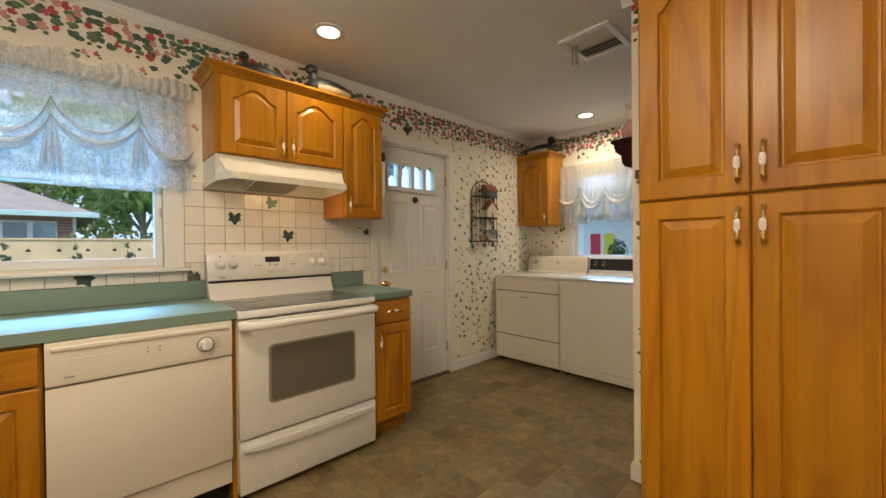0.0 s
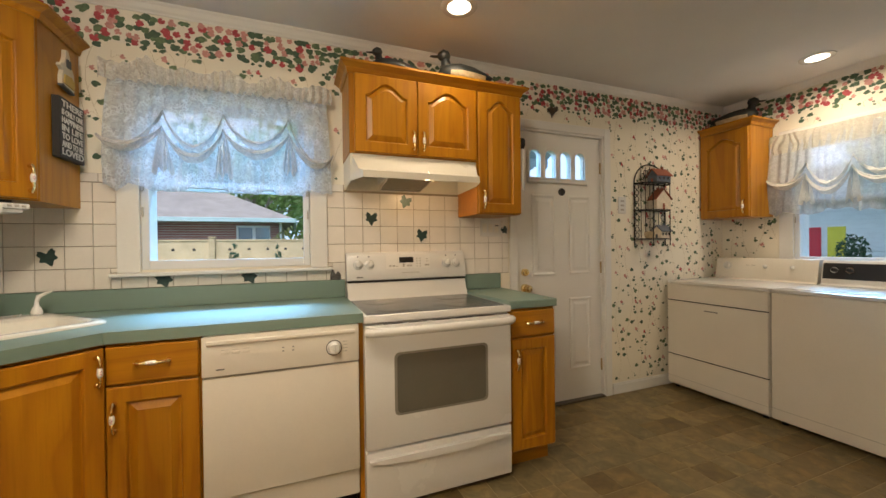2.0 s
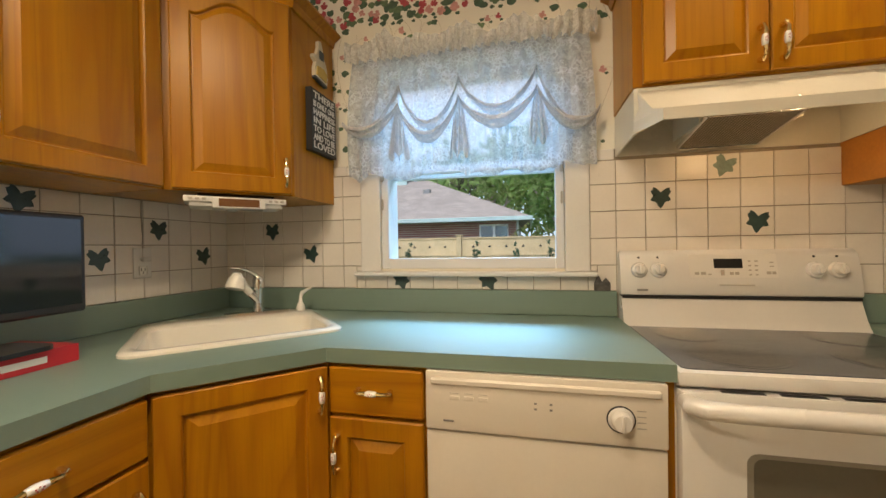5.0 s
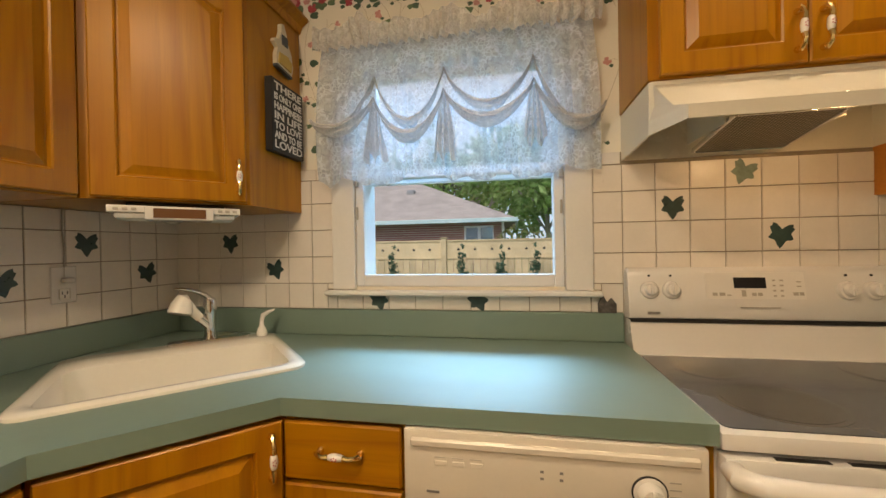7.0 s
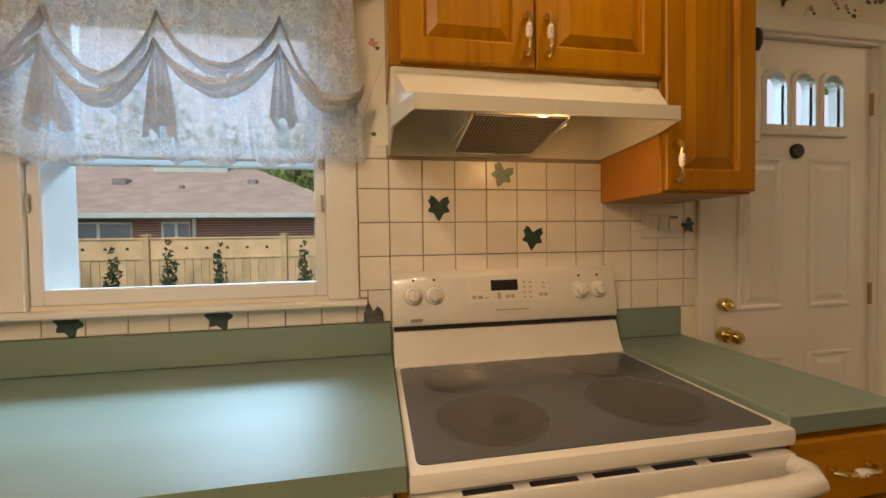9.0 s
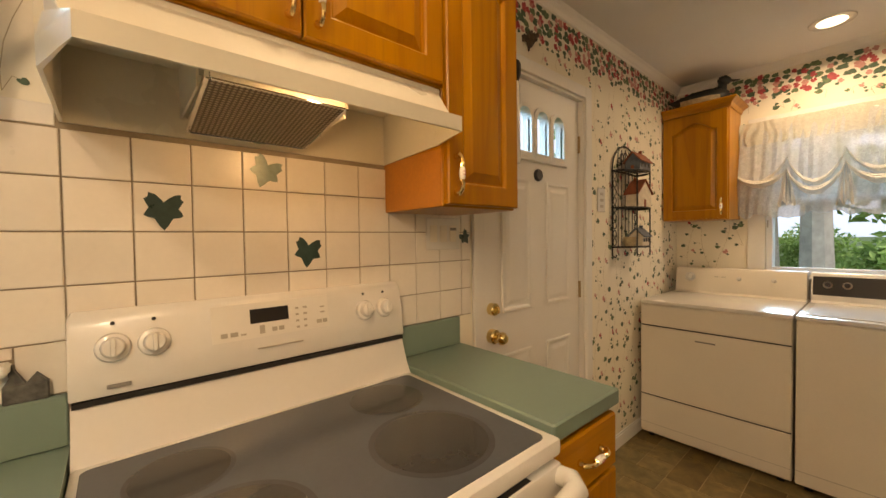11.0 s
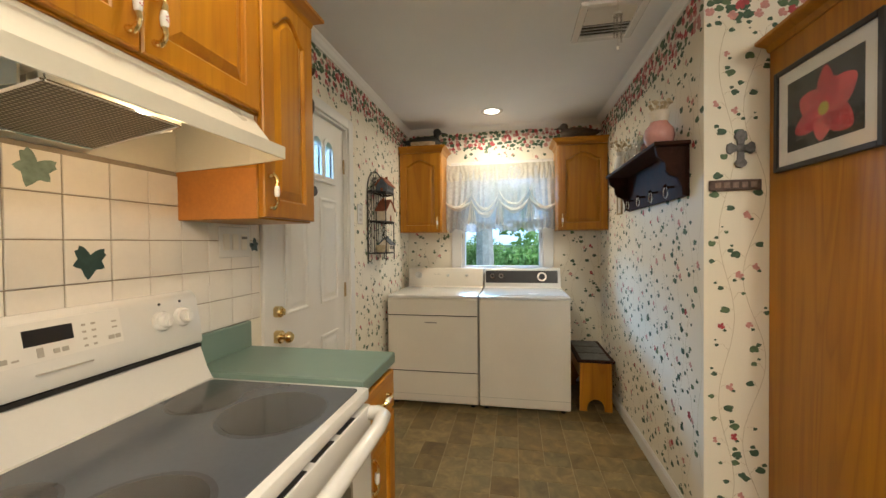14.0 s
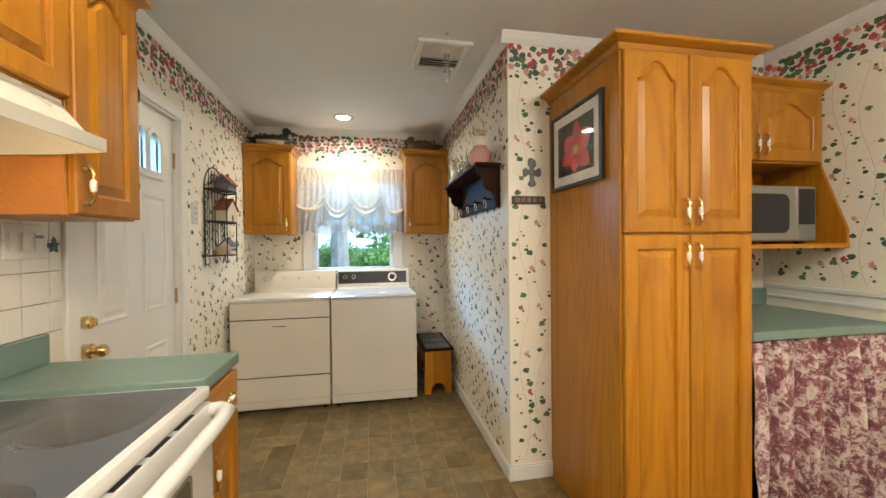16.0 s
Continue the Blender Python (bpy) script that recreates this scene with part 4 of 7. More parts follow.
# ---- back door ----
d1 = tagged(new("door_1"), "closed white panelled back door with four arched lights", "door", kind="structure")
part("casing", boxes((1.128, -0.018, 0, 1.19, 0, 2.105), (1.99, -0.018, 0, 2.052, 0, 2.105), (1.19, -0.018, 2.045, 1.99, 0, 2.105), bevel=0.003), DOOR_PAINT, d1)
part("jamb", boxes((1.1905, -0.004, 0, 1.203, 0.135, 2.044), (1.977, -0.004, 0, 1.9895, 0.135, 2.044), (1.203, -0.004, 2.032, 1.977, 0.135, 2.044)), DOOR_PAINT, d1)
part("threshold", boxes((1.2, -0.02, 0.0, 1.98, 0.13, 0.014), bevel=0.003), surf("bronze_threshold", (0.10, 0.08, 0.06), 0.45, 0.6), d1)
LITES = [(1.313 + 0.137 * k, 1.313 + 0.137 * k + 0.094) for k in range(4)]


def arch_poly(x0, x1, z0, z1, grow=0.0, n=10):
    r = (x1 - x0) / 2 + grow
    cx, sp = (x0 + x1) / 2, z1 - (x1 - x0) / 2
    return [(x0 - grow, z0 - grow), (x1 + grow, z0 - grow)] + [(cx + r * math.cos(math.pi * k / n), sp + r * 1.05 * math.sin(math.pi * k / n)) for k in range(n + 1)]


bm = bmesh.new()
holes = [arch_poly(a, b, 1.700, 1.902) for a, b in LITES]
loops = [[(1.206, 0.016), (1.974, 0.016), (1.974, 2.029), (1.206, 2.029)], *holes]
for y in (0.020, 0.060):
    es = []
    for lp in loops:
        vs = [bm.verts.new((x, y, z)) for x, z in lp]
        es += [bm.edges.new((vs[i], vs[(i + 1) % len(vs)])) for i in range(len(vs))]
    bmesh.ops.triangle_fill(bm, use_beauty=True, edges=es)
for lp in loops:
    for i in range(len(lp)):
        a, b = lp[i], lp[(i + 1) % len(lp)]
        bm.faces.new([bm.verts.new((q[0], y, q[1])) for q, y in ((a, 0.020), (b, 0.020), (b, 0.060), (a, 0.060))])
bmesh.ops.remove_doubles(bm, verts=bm.verts[:], dist=1e-4)
leaf = part("leaf", bm, DOOR_PAINT, d1)
for a, b in LITES:
    g = part("pane", boxes((a - 0.004, 0.038, 1.696, b + 0.004, 0.042, 1.912)), GLASS, leaf)
    g.visible_shadow = False
    bm = bmesh.new()
    o, i = arch_poly(a, b, 1.700, 1.902, 0.020), arch_poly(a, b, 1.700, 1.902, 0.0)
    loop_strip(bm, [[(x, 0.0198, z) for x, z in o], [(x, 0.010, z) for x, z in o], [(x, 0.008, z) for x, z in i], [(x, 0.030, z) for x, z in i]], True)
    part("light_moulding", bm, DOOR_PAINT, leaf, smooth=True)
part("light_ledge", boxes((1.292, 0.002, 1.660, 1.840, 0.0195, 1.679), bevel=0.004), DOOR_PAINT, leaf)
for x0, x1 in ((1.330, 1.540), (1.665, 1.875)):
    for z0, z1 in ((0.975, 1.575), (0.245, 0.795)):
        bm = bmesh.new()
        rr = [[(x0 + q, yy, z0 + q), (x1 - q, yy, z0 + q), (x1 - q, yy, z1 - q), (x0 + q, yy, z1 - q)] for q, yy in ((0, 0.0195), (0.004, 0.0125), (0.014, 0.0125), (0.022, 0.0185), (0.034, 0.0185), (0.052, 0.0135), (0.056, 0.0135))]
        loop_strip(bm, rr, True, 0, (False, True))
        part("panel", bm, DOOR_PAINT, leaf)
for z, r in ((1.005, 0.026), (0.89, 0.030)):
    bm = bmesh.new()
    lathe(bm, [(0, -0.012), (r * 0.8, -0.012), (r, -0.006), (r, 0.0195), (0, 0.0195)], 22, (1.262, 0, z), "y")
    if z < 1:
        lathe(bm, [(0, -0.062), (0.016, -0.060), (0.025, -0.050), (0.027, -0.040), (0.020, -0.028), (0.011, -0.022), (0.011, -0.008), (0, -0.008)], 22, (1.262, 0, z), "y")
    else:
        box(bm, 1.257, -0.028, z - 0.014, 1.267, -0.010, z + 0.014, 0.003)
    part("knob" if z < 1 else "deadbolt", bm, BRASS, leaf, "polished brass door hardware", smooth=True)
part("knocker", lathe(bmesh.new(), [(0, 0.004), (0.024, 0.004), (0.029, 0.010), (0.029, 0.0195), (0, 0.0195)], 22, (1.60, 0, 1.60), "y"), BLACK_PLASTIC, leaf, "round black door viewer", smooth=True)
for z in (0.25, 1.02, 1.80):
    part("hinge", boxes((1.968, 0.010, z - 0.045, 1.986, 0.022, z + 0.045), bevel=0.002), surf("old_brass_hinge", (0.42, 0.31, 0.17), 0.45, 0.8), d1)

# ---- washer and dryer ----
def machine(name, label, cat, y1, w, dryer):
    c = thing(name, label, cat, pose(2.66, y1, 0, 0, 0, -90))
    D = 0.70
    part("cabinet", boxes((0.002, 0.004, 0.028, w - 0.002, D, 0.868), bevel=0.006), BISQUE, c)
    bm = bmesh.new()
    box(bm, -0.001, -0.006, 0.870, w + 0.001, D, 0.893, 0.008, seg=2)
    part("top", bm, ENAMEL, c, smooth=True)
    bm = bmesh.new()
    prof = [(D - 0.150, 0.8935), (D - 0.128, 0.905), (D - 0.100, 1.055), (D - 0.088, 1.068), (D - 0.01, 1.068), (D - 0.004, 1.055), (D - 0.004, 0.8935)]
    loop_strip(bm, [[(x, y, z) for y, z in prof] for x in (0.02 if dryer else 0.006, w - 0.006)], True, 0, (True, True))
    con = part("console", bm, BISQUE if dryer else ENAMEL, c, smooth=True)

    def on(x, z, out):
        return (x, D - 0.128 + (z - 0.905) * (0.028 / 0.15) - out, z)
    lean = pose(0, 0, 0, -10.6)
    if dryer:
        spots = ((0.115, 1.005, 0.034), (0.40, 1.005, 0.015), (0.58, 1.005, 0.015))
    else:
        a, b = on(0, 0.938, 0.002), on(0, 1.048, 0.002)
        bm = bmesh.new()
        loop_strip(bm, [[(0.012, a[1], 0.938), (w - 0.03, a[1], 0.938), (w - 0.03, b[1], 1.048), (0.012, b[1], 1.048)], [(0.012, a[1] + 0.006, 0.938), (w - 0.03, a[1] + 0.006, 0.938), (w - 0.03, b[1] + 0.006, 1.048), (0.012, b[1] + 0.006, 1.048)]], True, 0, (True, True))
        part("black_panel", bm, BLACK_PLASTIC, con, "black control panel with silver-ringed dials")
        spots = ((0.075, 1.0, 0.020), (0.155, 1.0, 0.020), (0.52, 0.995, 0.040))
    for x, z, r in spots:
        bm = bmesh.new()
        lathe(bm, [(0, -0.024), (r * 0.6, -0.024), (r * 0.66, -0.018), (r * 0.7, -0.004), (r, -0.003), (r, 0.0), (0, 0.0)], 24, (0, 0, 0), "y")
        box(bm, -0.003, -0.028, -r * 0.6, 0.003, -0.022, r * 0.6, 0.001)
        part("dial", bm, ENAMEL if dryer else BLACK_PLASTIC, con, at=Matrix.Translation(on(x, z, 0.003)) @ lean, smooth=True)
        if not dryer:
            bm = bmesh.new()
            lathe(bm, [(r * 0.86, -0.004), (r * 1.06, -0.004), (r * 1.06, 0), (r * 0.86, 0)], 28, (0, 0, 0), "y")
            part("dial_ring", bm, CHROME, con, at=Matrix.Translation(on(x, z, 0.0035)) @ lean)
    if dryer:
        for x in (0.26, 0.30):
            part("mark", boxes((x, 0, 0, x + 0.025, 0.002, 0.004)), PALE_PRINT, con, at=Matrix.Translation((0, on(0, 1.01, 0.001)[1], 1.01)))
        for a, b, nm in ((0.735, 0.862, "upper_panel"), (0.285, 0.728, "door_panel"), (0.04, 0.278, "lower_panel")):
            bm = bmesh.new()
            box(bm, 0.004, -0.010, a, w - 0.004, 0.003, b, 0.004)
            p = part(nm, bm, BISQUE, c)
            if nm == "door_panel":
                part("finger_pull", boxes((0.31, -0.013, 0.672, 0.41, -0.0105, 0.680)), GREY_PRINT, p)
        part("seam", boxes((0.006, -0.0112, 0.098, w - 0.006, -0.0095, 0.1)), PALE_PRINT, c)
        for z in (0.2785, 0.7285):
            part("panel_gap", boxes((0.004, -0.006, z, w - 0.004, 0.0035, z + 0.006)), DARK_GAP, c)
    else:
        bm = bmesh.new()
        box(bm, 0.003, -0.010, 0.035, w - 0.003, 0.003, 0.866, 0.005)
        part("front_panel", bm, BISQUE, c)
        part("seam", boxes((0.005, -0.0108, 0.104, w - 0.005, -0.0098, 0.107)), PALE_PRINT, c)
        part("lid", boxes((0.03, 0.03, 0.8935, w - 0.03, 0.50, 0.899), bevel=0.003), ENAMEL, c)
        part("lid_label", boxes((0.20, 0.50, 0.8936, 0.26, 0.515, 0.8955)), GREY_PRINT, c)
    for x in (0.05, w - 0.05):
        for y in (0.05, D - 0.05):
            part("foot", lathe(bmesh.new(), [(0, 0), (0.018, 0), (0.018, 0.027), (0, 0.027)], 10, (x, y, 0)), BLACK_PLASTIC, c)
    return c


machine("clothes_dryer", "bisque front-loading clothes dryer with a white dial console", "dryer", -0.030, 0.738, True)
machine("washing_machine", "white top-loading washing machine with a black control panel", "washing machine", -0.776, 0.688, False)

# ---- bench between the washer and the wall ----
c = thing("storage_bench", "small oak bench with a dark slate-panelled top beside the washer", "bench", pose(2.745, -1.785, 0))
bm = bmesh.new()
arch = [(0.005, 0.0), (0.062, 0.0)] + [(0.125 - 0.063 * math.cos(math.pi * k / 10), 0.02 + 0.075 * math.sin(math.pi * k / 10)) for k in range(11)] + [(0.188, 0.0), (0.245, 0.0), (0.240, 0.378), (0.010, 0.378)]
prism(bm, arch, 0.02, 0.042, "x")
part("end_panel", bm, OAK, c)
bm = bmesh.new()
prism(bm, arch, 0.57, 0.592, "x")
part("end_panel", bm, OAK, c)
part("apron", boxes((0.0425, 0.22, 0.25, 0.5695, 0.238, 0.377), (0.0425, 0.012, 0.25, 0.5695, 0.030, 0.377)), OAK_X, c)
part("top_board", boxes((0.0, -0.012, 0.379, 0.61, 0.262, 0.399), bevel=0.005), DARK_WOOD, c)
SLATE = surf("chalky_slate", (0.085, 0.090, 0.088), 0.55, vary=0.4, scale=26)
for k in range(3):
    part("slate_panel", boxes((0.022 + 0.194 * k, 0.018, 0.3992, 0.196 + 0.194 * k, 0.232, 0.402), bevel=0.001), SLATE, c)

# ---- sink ----
c = thing("sink", "white enamel single-bowl corner sink set across the counter", "sink", pose(SINK_C[0], SINK_C[1], 0, 0, 0, 45))
rr = []
for w, d, r, z, dy in ((SINK_W, SINK_D, 0.05, 0.9085, 0), (SINK_W, SINK_D, 0.05, 0.916, 0), (SINK_W - 0.02, SINK_D - 0.02, 0.045, 0.922, 0), (SINK_W - 0.055, SINK_D - 0.16, 0.06, 0.922, -0.052), (SINK_W - 0.075, SINK_D - 0.18, 0.06, 0.914, -0.052), (SINK_W - 0.11, SINK_D - 0.21, 0.07, 0.78, -0.052), (SINK_W - 0.20, SINK_D - 0.30, 0.05, 0.755, -0.052), (0.07, 0.07, 0.034, 0.750, -0.052)):
    rr.append([(x, y + dy, z) for x, y in round_rect(w, d, r)])
bm = bmesh.new()
loop_strip(bm, rr, True, 0, (False, True))
part("basin", bm, SINK_WHITE, c, smooth=True)
part("drain", lathe(bmesh.new(), [(0, 0.751), (0.038, 0.751), (0.042, 0.755), (0.030, 0.753), (0, 0.752)], 20, (0, -0.052, 0)), CHROME, c, smooth=True)
c = thing("kitchen_faucet", "chrome pull-out faucet with a cream spray head on the sink", "faucet", pose(SINK_C[0] + 0.064, SINK_C[1] + 0.064, 0.9225, 0, 0, 45))
FY = 0.235
bm = bmesh.new()
prism(bm, [(x, y + FY) for x, y in round_rect(0.26, 0.052, 0.024)], 0.0, 0.009, "z")
part("deck_plate", bm, CHROME, c)
bm = bmesh.new()
lathe(bm, [(0, 0.0095), (0.024, 0.0095), (0.021, 0.022), (0.019, 0.05), (0.021, 0.10), (0.0225, 0.140), (0.017, 0.158), (0, 0.162)], 20, (0, FY, 0))
tube(bm, [(0, FY, 0.050), (-0.022, FY - 0.011, 0.078), (-0.034, FY - 0.017, 0.092)], [0.015, 0.0165, 0.0165], 14)
part("body", bm, CHROME, c, smooth=True)
bm = bmesh.new()
tube(bm, [(-0.033, FY - 0.017, 0.091), (-0.052, FY - 0.027, 0.116), (-0.066, FY - 0.034, 0.136), (-0.078, FY - 0.040, 0.150)], [0.0155, 0.016, 0.019, 0.020], 14)
tube(bm, [(-0.068, FY - 0.035, 0.168), (-0.076, FY - 0.039, 0.166), (-0.084, FY - 0.043, 0.146), (-0.091, FY - 0.046, 0.118), (-0.092, FY - 0.047, 0.114)], [0.012, 0.025, 0.033, 0.037, 0.034], 18)
part("spray_head", bm, SINK_WHITE, c, "cream plastic spray head", smooth=True)
bm = bmesh.new()
tube(bm, [(0.004, FY, 0.150), (-0.016, FY - 0.008, 0.172), (-0.046, FY - 0.022, 0.188), (-0.084, FY - 0.040, 0.201), (-0.106, FY - 0.050, 0.201)], [0.018, 0.015, 0.010, 0.008, 0.006], 12, 0, 0.6)
part("lever", bm, CHROME, c, smooth=True)
c = thing("soap_dispenser", "small white plastic soap dispenser pump beside the faucet", "soap dispenser", pose(-1.345, -0.115, 0.9225))
bm = bmesh.new()
lathe(bm, [(0, 0), (0.019, 0), (0.020, 0.012), (0.014, 0.030), (0.009, 0.036), (0.007, 0.060), (0, 0.060)], 16)
part("base", bm, PORCELAIN, c, smooth=True)
bm = bmesh.new()
tube(bm, [(0, 0, 0.056), (0.006, 0.002, 0.078), (0.030, 0.004, 0.092), (0.052, 0.005, 0.100)], [0.008, 0.010, 0.007, 0.004], 10)
part("spout", bm, PORCELAIN, c, smooth=True)

# ---- under-cabinet radio ----
c = thing("under_cabinet_radio", "slim white clock radio mounted under the corner cabinet", "radio", pose(X_W + 0.003 + 0.31, -0.003 - K, 1.40, 0, 0, 45))
# Black spacer: the shade of the gap under the cabinet, put into colour.
part("mounting_plate", boxes((0.09, 0.03, -0.013, 0.34, 0.16, -0.001)), BLACK_PLASTIC, c)
bm = bmesh.new()
box(bm, 0.05, 0.0, -0.034, 0.38, 0.165, -0.0135, 0.004, seg=2)
box(bm, 0.135, -0.006, -0.054, 0.305, 0.10, -0.015, 0.004, seg=2)
part("housing", bm, ENAMEL, c, smooth=True)
bm = bmesh.new()
box(bm, 0.066, 0.008, -0.050, 0.364, 0.15, -0.0335, 0.005, seg=2)
part("speaker_base", bm, surf("grey_plastic", (0.50, 0.49, 0.46), 0.5), c, smooth=True)
part("display", boxes((0.155, -0.0075, -0.049, 0.285, -0.0045, -0.021)), surf("amber_brown_display", (0.16, 0.075, 0.035), 0.25), c, "brown clock display")
for x in (0.065, 0.085, 0.105, 0.318, 0.338, 0.358):
    part("button", boxes((x, -0.002, -0.028, x + 0.012, 0.001, -0.020), bevel=0.001), PALE_PRINT, c)
bm = bmesh.new()
tube(bm, [(0.20 + 0.026 * math.cos(math.pi * k / 8), 0.03, -0.049 - 0.016 * math.sin(math.pi * k / 8)) for k in range(9)], 0.002, 6)
part("pull_wire", bm, PALE_PRINT, c)

# ---- television and book on the counter by the sink ----
c = thing("television", "small black flat-screen television standing on the counter", "television", pose(-1.57, -1.018, 0.9545, 0, 0, 96))
bm = bmesh.new()
box(bm, -0.22, -0.018, 0.076, 0.22, 0.022, 0.346, 0.006)
part("housing", bm, BLACK_PLASTIC, c)
part("screen", boxes((-0.205, -0.0195, 0.098, 0.205, -0.0175, 0.333)), surf("dark_screen", (0.010, 0.014, 0.022), 0.1, vary=0.02, bump=0.0, coat=0.4), c, "dark switched-off screen")
part("stand_neck", boxes((-0.03, 0.0, 0.010, 0.03, 0.018, 0.080)), BLACK_PLASTIC, c)
bm = bmesh.new()
prism(bm, round_rect(0.21, 0.15, 0.03), 0.0, 0.011, "z")
part("stand_base", bm, BLACK_PLASTIC, c)
c = thing("book", "red paperback book lying under the television stand", "book", pose(-1.615, -1.0, 0.9085, 0, 0, 92))
part("cover", boxes((-0.14, -0.10, 0, 0.14, 0.10, 0.003), (-0.14, -0.10, 0.042, 0.14, 0.10, 0.045), (-0.14, -0.10, 0.003, 0.14, -0.097, 0.042)), surf("red_book_cover", (0.55, 0.022, 0.035), 0.4, vary=0.05), c)
part("pages", boxes((-0.137, -0.0965, 0.0032, 0.137, 0.097, 0.0418)), surf("book_pages", (0.72, 0.68, 0.58), 0.8, vary=0.06, fine=300), c)
part("title_bar", boxes((-0.03, -0.1012, 0.014, 0.07, -0.1002, 0.030)), PORCELAIN, c, "white lettering on the spine")

# ---- wooden sign and painted goose on the cabinet side ----
SIGN_X = X_W + 0.003 + K + 0.001
c = thing("wall_sign", "black wooden sign with white words hung on the cabinet side", "sign", pose(SIGN_X, 0, 0))
part("board", boxes((0, -0.232, 1.602, 0.028, -0.032, 1.862), bevel=0.002), surf("black_sign_paint", (0.013, 0.012, 0.012), 0.5, vary=0.2), c)
for k, (text, size, sx) in enumerate((("THERE", 0.046, 1.2), ("IS ONLY ONE", 0.040, 0.78), ("HAPPINESS", 0.043, 0.80), ("IN LIFE", 0.044, 1.12), ("TO LOVE", 0.044, 1.03), ("AND TO BE", 0.044, 0.83), ("LOVED", 0.047, 1.2))):
    cu = bpy.data.curves.new("words", "FONT")
    cu.body, cu.size, cu.extrude, cu.align_x, cu.offset = text, size, 0.0006, "CENTER", 0.0009
    tmp = bpy.data.objects.new("words", cu)
    me = bpy.data.meshes.new_from_object(tmp)
    bpy.data.objects.remove(tmp)
    xs = [v.co.x for v in me.vertices]
    fit_w = 0.172 / (max(xs) - min(xs))
    ob = new("lettering", me)
    me.materials.clear()
    me.materials.append(PORCELAIN)
    ob.parent = c
    ob.matrix_local = pose(0.0292, -0.132, 1.823 - 0.0345 * k, 90, 0, 90) @ Matrix.Diagonal((fit_w, 0.85, 1, 1))
c = thing("painted_goose", "small painted wooden goose ornament hung on the cabinet side", "ornament", pose(SIGN_X, -0.135, 1.93))
bm = bmesh.new()
prism(bm, [(-0.045, 0.0), (0.05, -0.012), (0.058, 0.02), (0.05, 0.07), (0.03, 0.10), (0.018, 0.14), (0.005, 0.165), (-0.012, 0.16), (-0.014, 0.13), (-0.028, 0.095), (-0.052, 0.088), (-0.058, 0.075), (-0.035, 0.062), (-0.045, 0.035)], 0.0, 0.016, "x", 0)
prism(bm, [(-0.036, 0.008), (0.042, 0.0), (0.046, 0.035), (0.02, 0.05), (-0.03, 0.046)], 0.0162, 0.021, "x", 1)
prism(bm, [(-0.045, -0.008), (0.05, -0.020), (0.05, -0.012), (-0.045, 0.0)], 0.0, 0.018, "x", 2)
box(bm, 0.0162, -0.012, 0.085, 0.020, 0.022, 0.12, slot=2)
part("figure", bm, (surf("goose_cream", (0.62, 0.55, 0.42), 0.5), surf("goose_straw", (0.55, 0.38, 0.10), 0.6), surf("goose_slate", (0.07, 0.08, 0.09), 0.5)), c)

# ---- duck decoys ----
DUCK_DARK = surf("duck_dark", (0.018, 0.020, 0.018), 0.5, vary=0.3, scale=30)
DUCK_TAN = surf("duck_tan", (0.42, 0.33, 0.20), 0.6, vary=0.2, scale=40)
DUCK_BROWN = surf("duck_brown", (0.075, 0.05, 0.03), 0.6, vary=0.3, scale=30)


def duck(label, at, size, mats, low=False):
    bm = bmesh.new()
    rings = []
    n = 14
    for x, z, ry, rz in ((-0.50, 0.20, 0.01, 0.01), (-0.44, 0.18, 0.07, 0.03), (-0.30, 0.15, 0.15, 0.10), (-0.10, 0.15, 0.20, 0.15), (0.12, 0.16, 0.20, 0.16), (0.28, 0.16, 0.15, 0.14), (0.38, 0.16, 0.08, 0.09), (0.42, 0.16, 0.01, 0.01)):
        rings.append([(x, ry * math.cos(2 * math.pi * k / n), max(0.0, z + rz * math.sin(2 * math.pi * k / n))) for k in range(n)])
    loop_strip(bm, rings, True, 0, (True, True))
    for f in bm.faces:
        cz = f.calc_center_median()
        if cz.z < 0.17 and -0.32 < cz.x < 0.2:
            f.material_index = 1
    h = 0.06 if low else 0.13
    tube(bm, [(0.24, 0, 0.20), (0.30, 0, 0.28), (0.31, 0, 0.28 + h * 0.6)], [0.11, 0.075, 0.065], 12, 0)
    tube(bm, [(0.24, 0, 0.28 + h), (0.28, 0, 0.29 + h), (0.34, 0, 0.295 + h), (0.40, 0, 0.27 + h), (0.43, 0, 0.262 + h)], [0.03, 0.075, 0.085, 0.06, 0.02], 12, 0)
    tube(bm, [(0.41, 0, 0.27 + h), (0.48, 0, 0.255 + h), (0.55, 0, 0.252 + h)], [0.04, 0.032, 0.018], 10, 0, 0.5)
    bmesh.ops.scale(bm, vec=(size, size, size), verts=bm.verts[:])
    ob = part("duck_decoy", bm, mats, smooth=True)
    ob.matrix_world = at
    return tagged(ob, label, "decoy", "duck decoys")


duck("dark painted wooden duck decoy on top of the stove cabinet", pose(0.26, -0.20, 2.177, 0, 0, 180), 0.29, (DUCK_DARK, DUCK_DARK))
duck("black and tan wooden duck decoy on top of the stove cabinet", pose(0.70, -0.20, 2.177, 0, 0, 180), 0.40, (DUCK_DARK, DUCK_TAN))
duck("black wooden duck decoy on top of the dryer cabinet", pose(X_E - 0.17, -0.205, 2.202, 0, 0, -78), 0.40, (DUCK_DARK, DUCK_TAN))
duck("brown wooden duck decoy on top of the washer cabinet", pose(X_E - 0.18, -1.62, 2.202, 0, 0, 85), 0.38, (DUCK_BROWN, DUCK_BROWN), True)

# ---- iron wall rack with little houses ----
c = thing("wall_rack", "black wrought iron three-tier wall rack with half-round shelves", "rack", pose(2.485, -0.003, 1.24))
